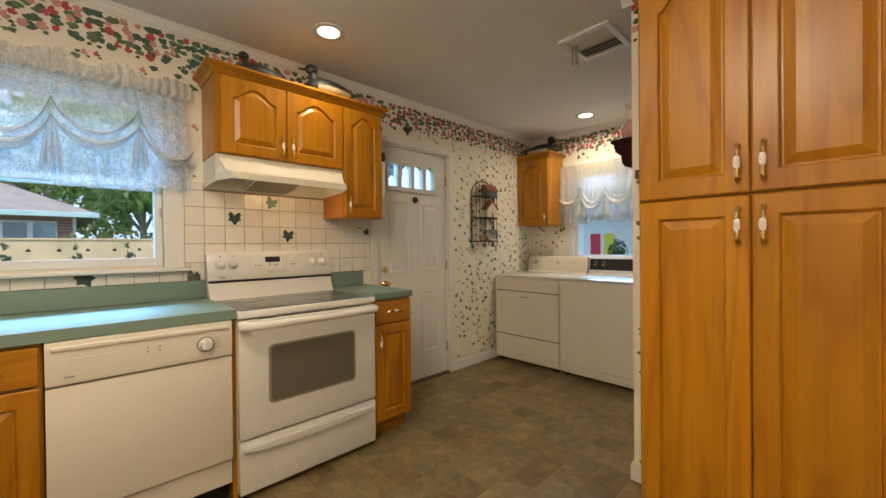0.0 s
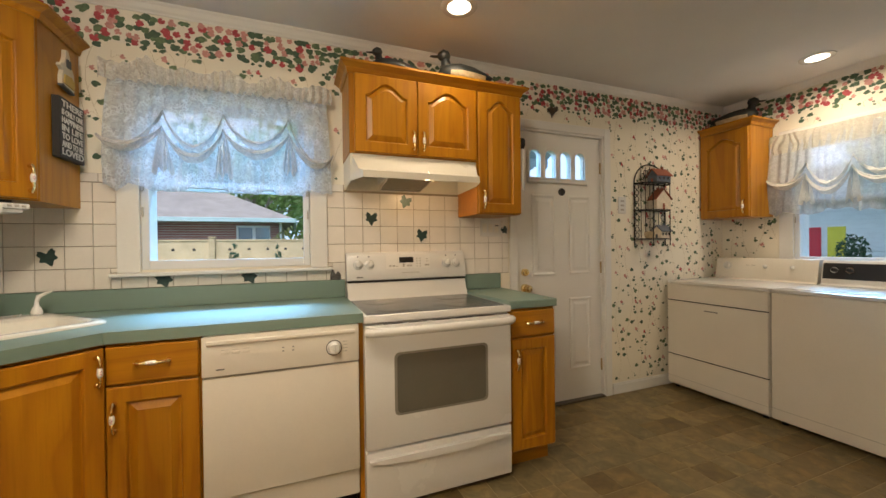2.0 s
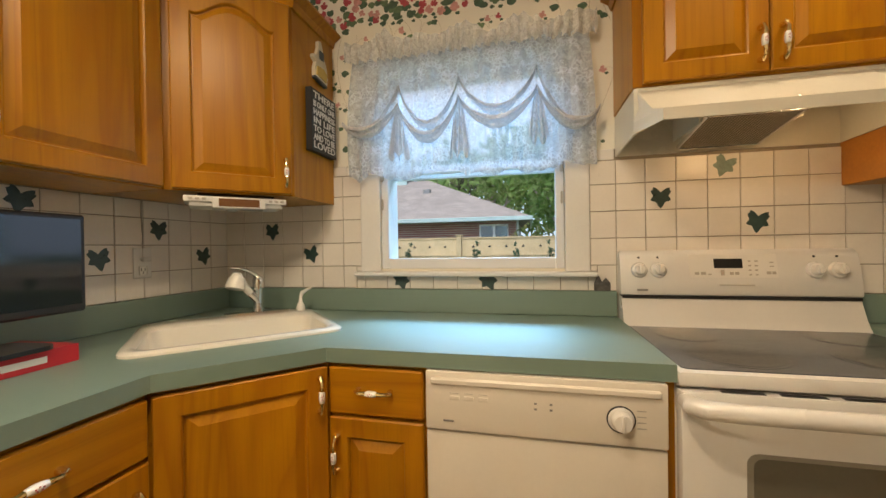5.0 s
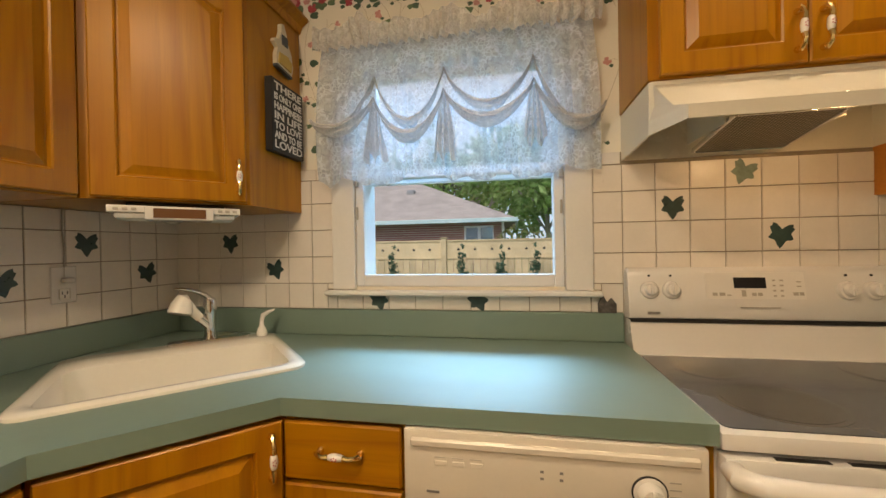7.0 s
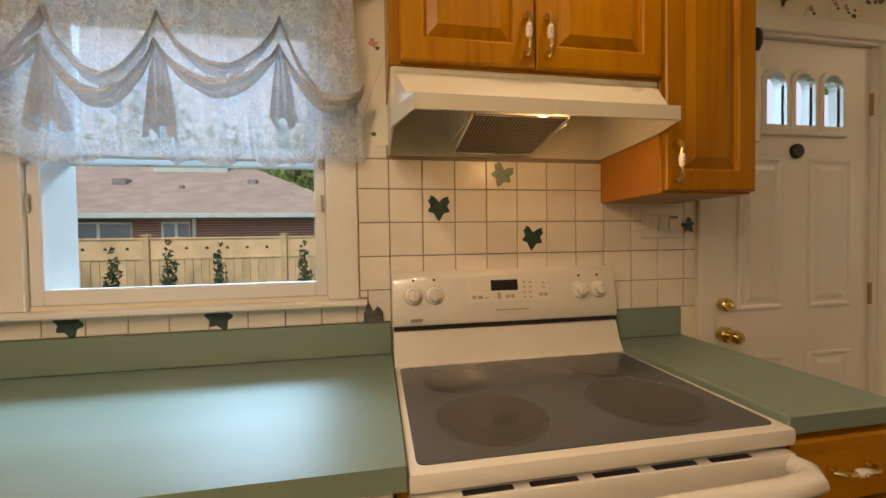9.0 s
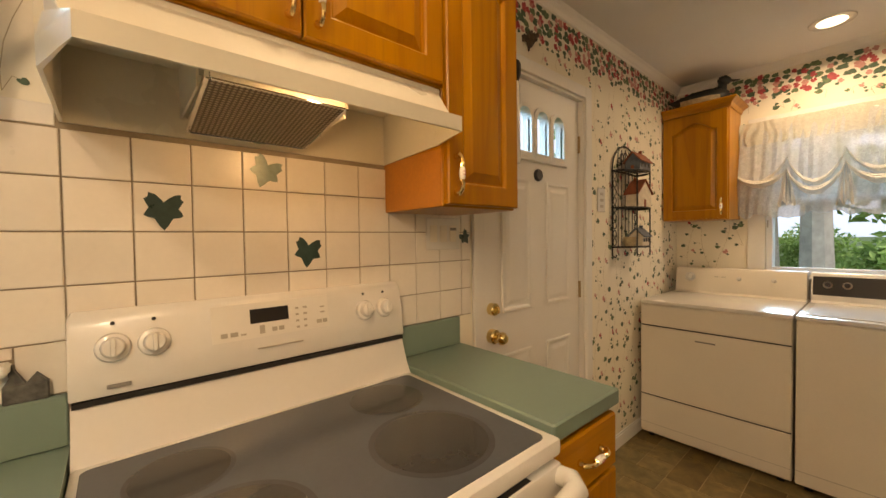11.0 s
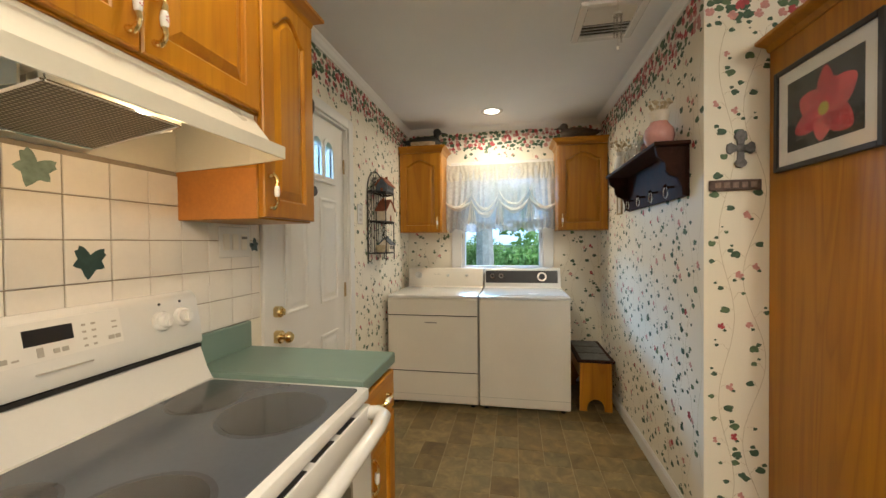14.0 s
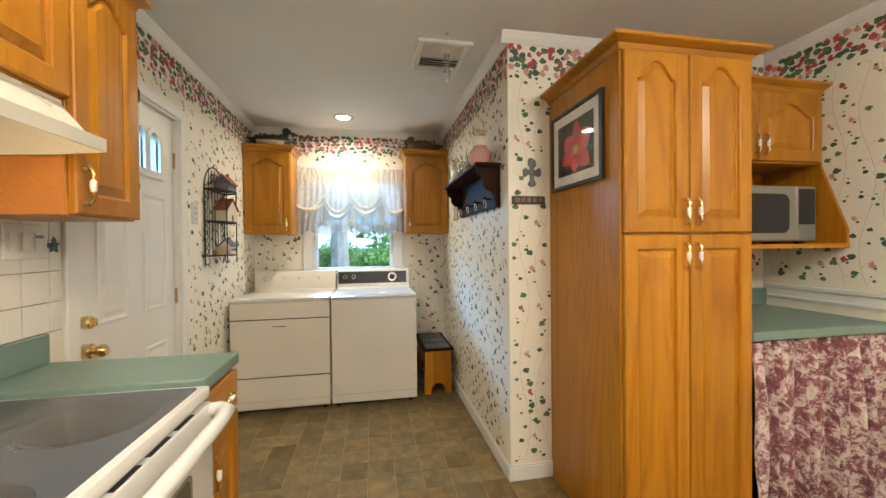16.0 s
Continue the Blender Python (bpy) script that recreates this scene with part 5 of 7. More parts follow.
RW, RD = 0.175, 0.135


def half(z, n=12):
    return [(RW * math.cos(math.pi * k / n), -RD * math.sin(math.pi * k / n), z) for k in range(n + 1)]


for z in (0.0, 0.235, 0.455):
    bm = bmesh.new()
    tube(bm, half(z), 0.005, 6)
    tube(bm, [(-RW, -0.004, z), (RW, -0.004, z)], 0.005, 6)
    for k in range(1, 6):
        x = -RW + RW * k / 3
        tube(bm, [(x, -0.004, z), (x, -RD * math.sqrt(max(0.01, 1 - (x / RW) ** 2)), z)], 0.0025, 5)
    part("shelf", bm, IRON, c)
bm = bmesh.new()
for s in (-1, 1):
    tube(bm, [(s * RW, -0.005, -0.05), (s * RW, -0.005, 0.46)], 0.005, 6)
    tube(bm, [(s * RW, -0.005, -0.05), (s * RW, -0.025, -0.062), (s * RW, -0.03, -0.045)], 0.004, 6)
tube(bm, [(RW * math.cos(math.pi * k / 14), -0.005, 0.46 + 0.16 * math.sin(math.pi * k / 14)) for k in range(15)], 0.005, 6)
part("frame", bm, IRON, c)
for a in (0.32, 0.68):
    bm = bmesh.new()
    x, y = RW * math.cos(math.pi * a), -RD * math.sin(math.pi * a)
    tube(bm, [(x, y, -0.055), (x, y, 0.455)], 0.004, 6)
    part("upright", bm, IRON, c)
bm = bmesh.new()
for k in range(9):
    z = 0.03 + 0.05 * k
    for s in (-1, 1):
        cx = s * (RW - 0.028)
        tube(bm, [(cx + 0.022 * math.cos(2 * math.pi * j / 8), -0.006, z + 0.022 * math.sin(2 * math.pi * j / 8)) for j in range(9)], 0.0028, 5)
for k in range(5):
    x = -0.10 + 0.05 * k
    tube(bm, [(x, -0.005, 0.0), (x, -0.005, 0.60 - 2.2 * x * x)], 0.0028, 5)
for j in range(5):
    a = math.pi * (0.18 + 0.16 * j)
    cx, cz = 0.10 * math.cos(a), 0.47 + 0.09 * math.sin(a)
    tube(bm, [(cx + 0.024 * math.cos(2 * math.pi * i / 8), -0.006, cz + 0.024 * math.sin(2 * math.pi * i / 8)) for i in range(9)], 0.0028, 5)
part("scrollwork", bm, IRON, c)


def little_house(label, at, w, d, h, roof_h, wall_mat, roof_mat):
    c = thing("miniature_house", label, "ornament", at, "miniature houses")
    bm = boxes((-w / 2, -d / 2, 0, w / 2, d / 2, h), bevel=0.001)
    prism(bm, [(-d / 2, h), (d / 2, h), (0, h + roof_h)], -w / 2 + 0.001, w / 2 - 0.001, "x")
    part("wall", bm, wall_mat, c)
    bm = bmesh.new()
    for s in (-1, 1):
        prism(bm, [(s * (d / 2 + 0.012), h - 0.008), (0, h + roof_h + 0.002), (0, h + roof_h + 0.010), (s * (d / 2 + 0.012), h)], -w / 2 - 0.008, w / 2 + 0.008, "x")
    part("roof", bm, roof_mat, c)
    part("chimney", boxes((w * 0.15, -0.008, h + roof_h * 0.5, w * 0.15 + 0.016, 0.008, h + roof_h + 0.025)), roof_mat, c)
    for x in (-w * 0.3, 0.0, w * 0.3):
        part("window", boxes((x - 0.008, -d / 2 - 0.0025, h * 0.4, x + 0.008, -d / 2 + 0.001, h * 0.75)), BLACK_PLASTIC, c)
    part("door", boxes((-w / 2 - 0.0025, -0.009, 0.002, -w / 2 + 0.001, 0.009, h * 0.55)), roof_mat, c)
    return c


TERRA = surf("terracotta_roof", (0.27, 0.075, 0.035), 0.6, vary=0.2, scale=60)
HB = surf("house_blue_grey", (0.10, 0.12, 0.15), 0.6, vary=0.2, scale=40)
HW = surf("house_white", (0.66, 0.58, 0.46), 0.6, vary=0.1, scale=40)
little_house("miniature grey house with a terracotta roof on the iron rack", pose(2.515, -0.072, 1.7005), 0.16, 0.085, 0.055, 0.05, HB, TERRA)
little_house("miniature cream house with a brown roof on the iron rack", pose(2.52, -0.072, 1.4805, 0, 0, 80), 0.085, 0.13, 0.085, 0.075, HW, TERRA)
little_house("miniature cream cottage on the lowest shelf of the rack", pose(2.54, -0.070, 1.2455), 0.11, 0.08, 0.06, 0.04, HW, HB)
c = thing("basket", "small round straw basket on the iron rack", "basket", pose(2.40, -0.072, 1.2455))
part("bowl", lathe(bmesh.new(), [(0, 0), (0.028, 0), (0.040, 0.03), (0.036, 0.055), (0.030, 0.05), (0, 0.012)], 16), DUCK_TAN, c, smooth=True)
c = thing("light_switch", "white switch plate with toggles on the papered wall beside the door", "switch", pose(2.18, -0.0018, 1.515))
part("plate", boxes((-0.042, -0.006, -0.068, 0.042, 0, 0.068), bevel=0.003), ENAMEL, c)
for k in range(3):
    part("toggle", boxes((-0.018, -0.0075, -0.045 + 0.035 * k, 0.018, -0.006, -0.030 + 0.035 * k)), PALE_PRINT, c)

# ---- dark shelf on the laundry wall, with what stands on it ----
c = thing("wall_shelf", "dark-stained wooden wall shelf with a shaped end and hanging pegs", "shelf", pose(1.62, Y_L, 0))
SL = 0.90
part("back_board", boxes((0, 0.001, 1.515, SL, 0.018, 1.745)), DARK_WOOD, c)
part("ledge", boxes((-0.02, 0.001, 1.746, SL + 0.02, 0.155, 1.766), bevel=0.004), DARK_WOOD, c)
for x in (0.0, SL - 0.02):
    bm = bmesh.new()
    prism(bm, [(0.0185, 1.52), (0.030, 1.52), (0.034, 1.56), (0.05, 1.60), (0.085, 1.615), (0.10, 1.635), (0.105, 1.675), (0.135, 1.70), (0.145, 1.7455), (0.0185, 1.7455)], x, x + 0.02, "x")
    part("bracket", bm, DARK_WOOD, c)
for k in range(4):
    bm = bmesh.new()
    x = 0.13 + 0.21 * k
    tube(bm, [(x, 0.018, 1.575), (x, 0.05, 1.572), (x, 0.062, 1.585)], [0.006, 0.006, 0.010], 8)
    part("peg", bm, DARK_WOOD, c, smooth=True)
    bm = bmesh.new()
    tube(bm, [(x + 0.026 * math.cos(2 * math.pi * j / 12), 0.055, 1.548 + 0.028 * math.sin(2 * math.pi * j / 12)) for j in range(13)], 0.003, 6)
    part("ring", bm, CHROME, c)
PINK = surf("pink_glazed_china", (0.55, 0.27, 0.25), 0.25, vary=0.08, scale=14, coat=0.4)
CLEAR = glass_of("clear_glassware", (0.86, 0.86, 0.84), 0.05, 0.72)
RUBY = glass_of("ruby_glassware", (0.5, 0.05, 0.09), 0.05, 0.75)
STRAW = surf("dried_flowers", (0.58, 0.47, 0.30), 0.8, vary=0.25, scale=40)


def sprigs(bm, x, y, z, r, n, seed):
    rg = random.Random(seed)
    for _ in range(n):
        a, q, h = rg.uniform(0, 6.28), r * math.sqrt(rg.random()), rg.uniform(0.5, 1.0)
        px, py, pz = x + q * math.cos(a), y + q * math.sin(a), z + h * r * 1.2
        tube(bm, [(x + 0.2 * (px - x), y + 0.2 * (py - y), z - 0.01), (px, py, pz)], 0.0012, 4)
        bmesh.ops.create_icosphere(bm, subdivisions=1, radius=rg.uniform(0.005, 0.011), matrix=Matrix.Translation((px, py, pz)))
    return bm


c = thing("pitcher", "pink china pitcher with dried flowers on the dark shelf", "pitcher", pose(1.755, Y_L + 0.082, 1.7662))
part("body", lathe(bmesh.new(), [(0, 0), (0.040, 0), (0.062, 0.025), (0.070, 0.06), (0.062, 0.095), (0.042, 0.118), (0.040, 0.128), (0, 0.128)], 24), PINK, c, smooth=True)
part("neck", lathe(bmesh.new(), [(0, 0.1285), (0.040, 0.1285), (0.043, 0.15), (0.050, 0.178), (0.044, 0.176), (0.036, 0.14), (0, 0.14)], 24), surf("cream_china", (0.70, 0.64, 0.54), 0.3), c, "cream neck", smooth=True)
part("handle", tube(bmesh.new(), [(0.044, 0, 0.165), (0.078, 0, 0.168), (0.095, 0, 0.13), (0.088, 0, 0.085), (0.064, 0, 0.07)], 0.007, 8), PINK, c, smooth=True)
part("dried_bouquet", sprigs(bmesh.new(), 0, 0, 0.165, 0.055, 26, 3), STRAW, c)
for x, r, h, m, lab in ((1.90, 0.036, 0.085, RUBY, "ruby glass cup on the dark shelf"), (2.00, 0.032, 0.13, CLEAR, "clear glass jar on the dark shelf"), (2.12, 0.036, 0.11, CLEAR, "clear glass jug on the dark shelf"), (2.24, 0.030, 0.12, CLEAR, "clear glass bottle on the dark shelf")):
    c = thing("glass_jar", lab, "jar", pose(x, Y_L + 0.085, 1.7662), "glassware on the shelf")
    part("vessel", lathe(bmesh.new(), [(0, 0), (r * 0.8, 0), (r, h * 0.2), (r, h * 0.6), (r * 0.55, h * 0.8), (r * 0.7, h), (r * 0.6, h), (r * 0.45, h * 0.8), (r * 0.85, h * 0.5), (r * 0.7, 0.008), (0, 0.008)], 18), m, c, smooth=True)
c = thing("flower_vase", "white china vase of dried flowers on the dark shelf", "vase", pose(2.42, Y_L + 0.085, 1.7662))
part("vessel", lathe(bmesh.new(), [(0, 0), (0.026, 0), (0.040, 0.03), (0.040, 0.07), (0.022, 0.11), (0.032, 0.135), (0.026, 0.133), (0, 0.10)], 18), PORCELAIN, c, smooth=True)
part("dried_bouquet", sprigs(bmesh.new(), 0, 0, 0.14, 0.06, 26, 5), STRAW, c)
c = thing("small_frame", "small narrow picture frame hung under the dark shelf", "picture frame", pose(2.76, Y_L + 0.001, 1.51))
part("frame", boxes((-0.06, 0, 0, -0.048, 0.012, 0.16), (0.048, 0, 0, 0.06, 0.012, 0.16), (-0.048, 0, 0, 0.048, 0.012, 0.012), (-0.048, 0, 0.148, 0.048, 0.012, 0.16)), DUCK_TAN, c)
part("print", boxes((-0.048, 0.0, 0.012, 0.048, 0.006, 0.148)), surf("faded_print", (0.55, 0.52, 0.46), 0.6, vary=0.2, scale=30), c)

# ---- cross, plaque and flower picture by the pantry ----
PEWTER = surf("mottled_pewter", (0.13, 0.125, 0.12), 0.5, 0.5, vary=0.35, scale=40, bump=0.4)
c = thing("wall_cross", "mottled grey cross with flared arms on the papered wall", "cross", pose(X_P, -1.973, 1.69))
bm = bmesh.new()
pts = [(0.012, 0.012), (0.016, 0.035), (0.027, 0.052), (0.022, 0.072), (0.0, 0.083), (-0.022, 0.072), (-0.027, 0.052), (-0.016, 0.035), (-0.012, 0.012), (-0.030, 0.016), (-0.044, 0.027), (-0.058, 0.020), (-0.062, 0.0), (-0.058, -0.020), (-0.044, -0.027), (-0.030, -0.016), (-0.012, -0.012), (-0.014, -0.050), (-0.026, -0.068), (-0.018, -0.084), (0.0, -0.090), (0.018, -0.084), (0.026, -0.068), (0.014, -0.050), (0.012, -0.012), (0.030, -0.016), (0.044, -0.027), (0.058, -0.020), (0.062, 0.0), (0.058, 0.020), (0.044, 0.027), (0.030, 0.016)]
prism(bm, [(a * 0.84, b * 0.9) for a, b in pts], -0.014, -0.002, "x")
part("body", bm, PEWTER, c)
part("boss", lathe(bmesh.new(), [(0, -0.020), (0.012, -0.019), (0.018, -0.014), (0, -0.014)], 14, (0, 0, 0), "x"), PEWTER, c, smooth=True)
c = thing("wall_plaque", "narrow dark embossed plaque below the cross", "plaque", pose(X_P, -1.952, 1.538))
part("board", boxes((-0.014, -0.096, -0.022, -0.002, 0.096, 0.022), bevel=0.003), surf("dark_bronze_plaque", (0.085, 0.055, 0.045), 0.5, 0.3, vary=0.3, scale=40), c)
for k in range(5):
    y = -0.066 + 0.033 * k
    part("relief_block", boxes((-0.018, y - 0.011, -0.011, -0.0145, y + 0.011, 0.012), bevel=0.001), surf("worn_relief", (0.20, 0.14, 0.11), 0.5, vary=0.3, scale=60), c)

c = thing("framed_picture", "black-framed picture of a red flower hung on the pantry side", "picture", pose(1.205, -2.080, 1.765))
FW, FH = 0.226, 0.193
part("frame", boxes((-FW, 0.0, -FH, -FW + 0.018, 0.02, FH), (FW - 0.018, 0.0, -FH, FW, 0.02, FH), (-FW + 0.018, 0, -FH, FW - 0.018, 0.02, -FH + 0.018), (-FW + 0.018, 0, FH - 0.018, FW - 0.018, 0.02, FH), bevel=0.002), BLACK_PLASTIC, c)
part("mat_board", boxes((-FW + 0.018, 0.001, -FH + 0.018, FW - 0.018, 0.010, FH - 0.018)), surf("white_mat_board", (0.78, 0.76, 0.72), 0.8, vary=0.02), c)
part("print", boxes((-0.160, 0.0102, -0.128, 0.160, 0.0112, 0.128)), surf("dark_print_ground", (0.018, 0.018, 0.017), 0.5, vary=0.5, scale=12), c, "dark printed ground")
bm = bmesh.new()
for k, (a, ln, wd) in enumerate(((92, 0.140, 0.036), (30, 0.125, 0.048), (-20, 0.140, 0.040), (-82, 0.105, 0.038), (-142, 0.140, 0.046), (152, 0.140, 0.052), (118, 0.10, 0.036))):
    a = radians(a)
    ring = []
    for j in range(14):
        u = j / 13
        ww = wd * math.sin(math.pi * min(1, u * 0.92 + 0.06)) ** 0.7
        ring.append((u * ln, ww))
    poly = ring + [(p[0], -p[1]) for p in ring[::-1]]
    prism(bm, [(-0.012 + p * math.cos(a) - q * math.sin(a), -0.018 + p * math.sin(a) + q * math.cos(a)) for p, q in poly], 0.0113 + 0.0003 * k, 0.0115 + 0.0003 * k, "y", k % 2)
part("flower", bm, (surf("printed_red_petal", (0.50, 0.035, 0.05), 0.5, vary=0.25, scale=18), surf("printed_coral_petal", (0.62, 0.075, 0.085), 0.5, vary=0.25, scale=18)), c, "printed red flower")
bm = bmesh.new()
lathe(bm, [(0, 0.0137), (0.022, 0.0137), (0.022, 0.0140), (0, 0.0140)], 14, (-0.012, 0, -0.018), "y")
part("flower_heart", bm, surf("printed_yellow", (0.45, 0.36, 0.04), 0.5), c)
g = part("glazing", boxes((-FW + 0.018, 0.0145, -FH + 0.018, FW - 0.018, 0.0165, FH - 0.018)), glass_of("picture_glass", (1, 1, 1), 0.0, 0.955), c)
g.visible_shadow = False

# ---- microwave and the skirted counter ----
SILVER = surf("silver_microwave_paint", (0.27, 0.255, 0.225), 0.36, 0.4, vary=0.04)
c = thing("microwave_oven", "silver microwave oven with a dark window on the open shelf", "microwave", pose(X_P - 0.03, -2.79, 1.2842, 0, 0, -90))
part("body", boxes((0, -0.33, 0.012, 0.60, 0, 0.300), bevel=0.005), SILVER, c)
d = part("door", boxes((0.004, -0.352, 0.016, 0.465, -0.331, 0.296), bevel=0.006), SILVER, c)
bm = bmesh.new()
prism(bm, [(0.240 + a, 0.156 + b) for a, b in round_rect(0.36, 0.20, 0.04)], -0.3535, -0.345, "y")
part("window", bm, BLACK_PLASTIC, d, "dark microwave window")
p = part("control_panel", boxes((0.470, -0.350, 0.016, 0.596, -0.331, 0.296), bevel=0.005), SILVER, c)
part("keypad", boxes((0.482, -0.3515, 0.10, 0.585, -0.345, 0.283)), BLACK_PLASTIC, p, "black keypad")
part("release_button", boxes((0.482, -0.354, 0.03, 0.585, -0.346, 0.07), bevel=0.003), SILVER, p)
for x in (0.05, 0.55):
    for y in (-0.30, -0.04):
        part("foot", boxes((x - 0.015, y - 0.015, 0, x + 0.015, y + 0.015, 0.0125)), BLACK_PLASTIC, c)


def toile(name):
    """Cream cotton with a raspberry scenic print."""
    m, t, p = nodes_of(name)
    vec, _ = coords(t)
    a, b = noise_of(t, vec, 19.0, 6, 0.72, 0.7), noise_of(t, vec, 85.0, 4, 0.7, 0.6)
    f = math_of(t, "ADD", math_of(t, "MULTIPLY", a, 0.72), math_of(t, "MULTIPLY", b, 0.28))
    col = ramp_of(t, f, [(0.42, (0.17, 0.050, 0.065)), (0.485, (0.28, 0.115, 0.125)), (0.53, (0.56, 0.44, 0.40)), (0.61, (0.70, 0.61, 0.55))])
    t.links.new(col, p.inputs["Base Color"])
    p.inputs["Roughness"].default_value = 0.85
    bump_of(t, p, noise_of(t, vec, 500.0, 2), 0.3)
    return m


c = thing("counter_skirt", "gathered raspberry toile fabric skirt hung below the counter", "curtain", pose(0.905, -2.711, 0, 0, 0, -90))
bm = bmesh.new()
cloth_sheet(bm, 0.004, 0.800, 0.862, 0.03, 0.004, 220, 20, 10.0, 0.030, seed=9.0)
part("fabric", bm, toile("raspberry_toile"), c, smooth=True)
part("rod", tube(bmesh.new(), [(0.002, 0.02, 0.85), (0.802, 0.02, 0.85)], 0.006, 8), WHITE_TRIM, c)
bm = boxes((-1.82, Y_S, 0.955, X_P - 0.026, Y_S + 0.010, 1.045), bevel=0.003)
box(bm, -1.82, Y_S, 1.018, X_P - 0.026, Y_S + 0.022, 1.045, 0.005)
box(bm, -1.82, Y_S, 0.962, X_P - 0.026, Y_S + 0.016, 0.978, 0.004)
setting("trim_chair_rail", bm, WHITE_TRIM, "white moulded chair rail", "chair rail")

# ---- ceiling vent, chime, recessed lights ----
c = thing("ceiling_vent", "white metal ceiling air vent with slanted louvres", "vent", pose(1.775, -1.525, CEIL))
bm = boxes((-0.175, -0.155, -0.020, 0.175, -0.118, -0.0005), (-0.175, 0.118, -0.020, 0.175, 0.155, -0.0005), (-0.175, -0.118, -0.020, -0.138, 0.118, -0.0005), (0.138, -0.118, -0.020, 0.175, 0.118, -0.0005), bevel=0.004)
part("frame", bm, ENAMEL, c)
part("backing", boxes((-0.137, -0.117, -0.004, 0.137, 0.117, -0.001)), DARK_GAP, c)
for k in range(9):
    x = -0.120 + 0.030 * k
    part("louvre", boxes((-0.009, -0.116, -0.001, 0.009, 0.116, 0.001)), ENAMEL, c, at=pose(x, 0, -0.012, 0, 42 if k < 5 else -42))
c = thing("hanging_chime", "small glass wind chime hung from the ceiling on a thread", "wind chime", pose(1.54, -1.515, CEIL))
bm = bmesh.new()
tube(bm, [(0, 0, -0.001), (0, 0, -0.115)], 0.0015, 5)
part("thread", bm, PALE_PRINT, c)
part("hook", lathe(bmesh.new(), [(0, -0.012), (0.010, -0.010), (0.012, -0.0005), (0, -0.0005)], 12), BRASS, c)
part("disc", lathe(bmesh.new(), [(0, -0.120), (0.020, -0.119), (0.022, -0.112), (0, -0.110)], 16), PALE_PRINT, c, smooth=True)
for k in range(5):
    a = 2 * math.pi * k / 5
    part("glass_rod", tube(bmesh.new(), [(0.016 * math.cos(a), 0.016 * math.sin(a), -0.120), (0.016 * math.cos(a), 0.016 * math.sin(a), -0.205 - 0.008 * k)], 0.004, 6), CLEAR, c)
part("bead", lathe(bmesh.new(), [(0, -0.272), (0.007, -0.266), (0.007, -0.258), (0, -0.252)], 10), PORCELAIN, c, smooth=True)
part("thread", tube(bmesh.new(), [(0, 0, -0.12), (0, 0, -0.252)], 0.001, 4), PALE_PRINT, c)
BULB = glow("recessed_glow", (1.0, 0.86, 0.62), 9)
# The last fixture belongs to the added lamp and stays out of view.
for x, y in RECESSED_AND_ADDED:
    c = thing("recessed_light", "lit round recessed ceiling light with a white trim ring, third of the set added", "ceiling light", pose(x, y, CEIL), "recessed ceiling lights")
    part("trim_ring", lathe(bmesh.new(), [(0.062, -0.001), (0.062, -0.006), (0.078, -0.010), (0.092, -0.006), (0.094, -0.001)], 32), ENAMEL, c, smooth=True)
    part("lens", lathe(bmesh.new(), [(0, -0.004), (0.061, -0.004), (0.061, -0.001), (0, -0.001)], 28), BULB, c, "glowing lens")

# Invented globe fixture around the added fill lamp, never in view.
c = thing("added_globe_light", "unseen frosted globe ceiling light added to brighten the kitchen", "ceiling light", pose(-1.05, -2.30, CEIL))
part("canopy", lathe(bmesh.new(), [(0, -0.03), (0.075, -0.028), (0.085, -0.001), (0, -0.001)], 24), BRASS, c, smooth=True)
g = part("globe", lathe(bmesh.new(), [(0.055, -0.031), (0.11, -0.07), (0.135, -0.14), (0.12, -0.21), (0.07, -0.26), (0.01, -0.275)], 24), glass_of("frosted_globe", (1, 0.97, 0.92), 0.4, 0.9), c, "frosted glass globe", smooth=True)
g.visible_shadow = False

# ---- small things on the wall and counter ----
c = thing("pewter_ornament", "little pewter house ornament standing on the backsplash ledge", "ornament", pose(-0.062, -0.012, 1.0105))
bm = boxes((-0.030, -0.010, 0, 0.030, 0.009, 0.035), bevel=0.002)
prism(bm, [(-0.028, 0.035), (0.0, 0.035), (-0.014, 0.062)], -0.009, 0.008, "y")
prism(bm, [(0.0, 0.035), (0.028, 0.035), (0.014, 0.052)], -0.008, 0.008, "y")
box(bm, -0.022, -0.006, 0.05, -0.016, 0.004, 0.072)
part("casting", bm, PEWTER, c)
c = thing("switch_plate", "cream three-gang switch plate on the tiles under the cabinet", "switch", pose(0.975, -0.0075, 1.322))
part("plate", boxes((-0.080, -0.006, -0.058, 0.080, 0, 0.058), bevel=0.003), ENAMEL, c)
for k in range(3):
    part("rocker", boxes((-0.064 + 0.046 * k, -0.009, -0.030, -0.032 + 0.046 * k, -0.006, 0.030), bevel=0.002), BISQUE, c)
part("label_strip", boxes((0.030, -0.0095, 0.012, 0.060, -0.009, 0.022)), GREY_PRINT, c)
c = thing("wall_outlet", "white electrical outlet with a night light on the tiled wall", "outlet", pose(X_W + 0.0075, -0.440, 1.150, 0, 0, 90))
part("plate", boxes((-0.037, -0.006, -0.060, 0.037, 0, 0.060), bevel=0.003), ENAMEL, c)
part("socket", boxes((-0.016, -0.008, -0.048, 0.016, -0.006, -0.012), bevel=0.003), PORCELAIN, c)
for x, z in ((-0.007, -0.026), (0.007, -0.026), (0.0, -0.038)):
    part("slot", boxes((x - 0.0015, -0.0085, z - 0.005, x + 0.0015, -0.0078, z + 0.005)), BLACK_PLASTIC, c)
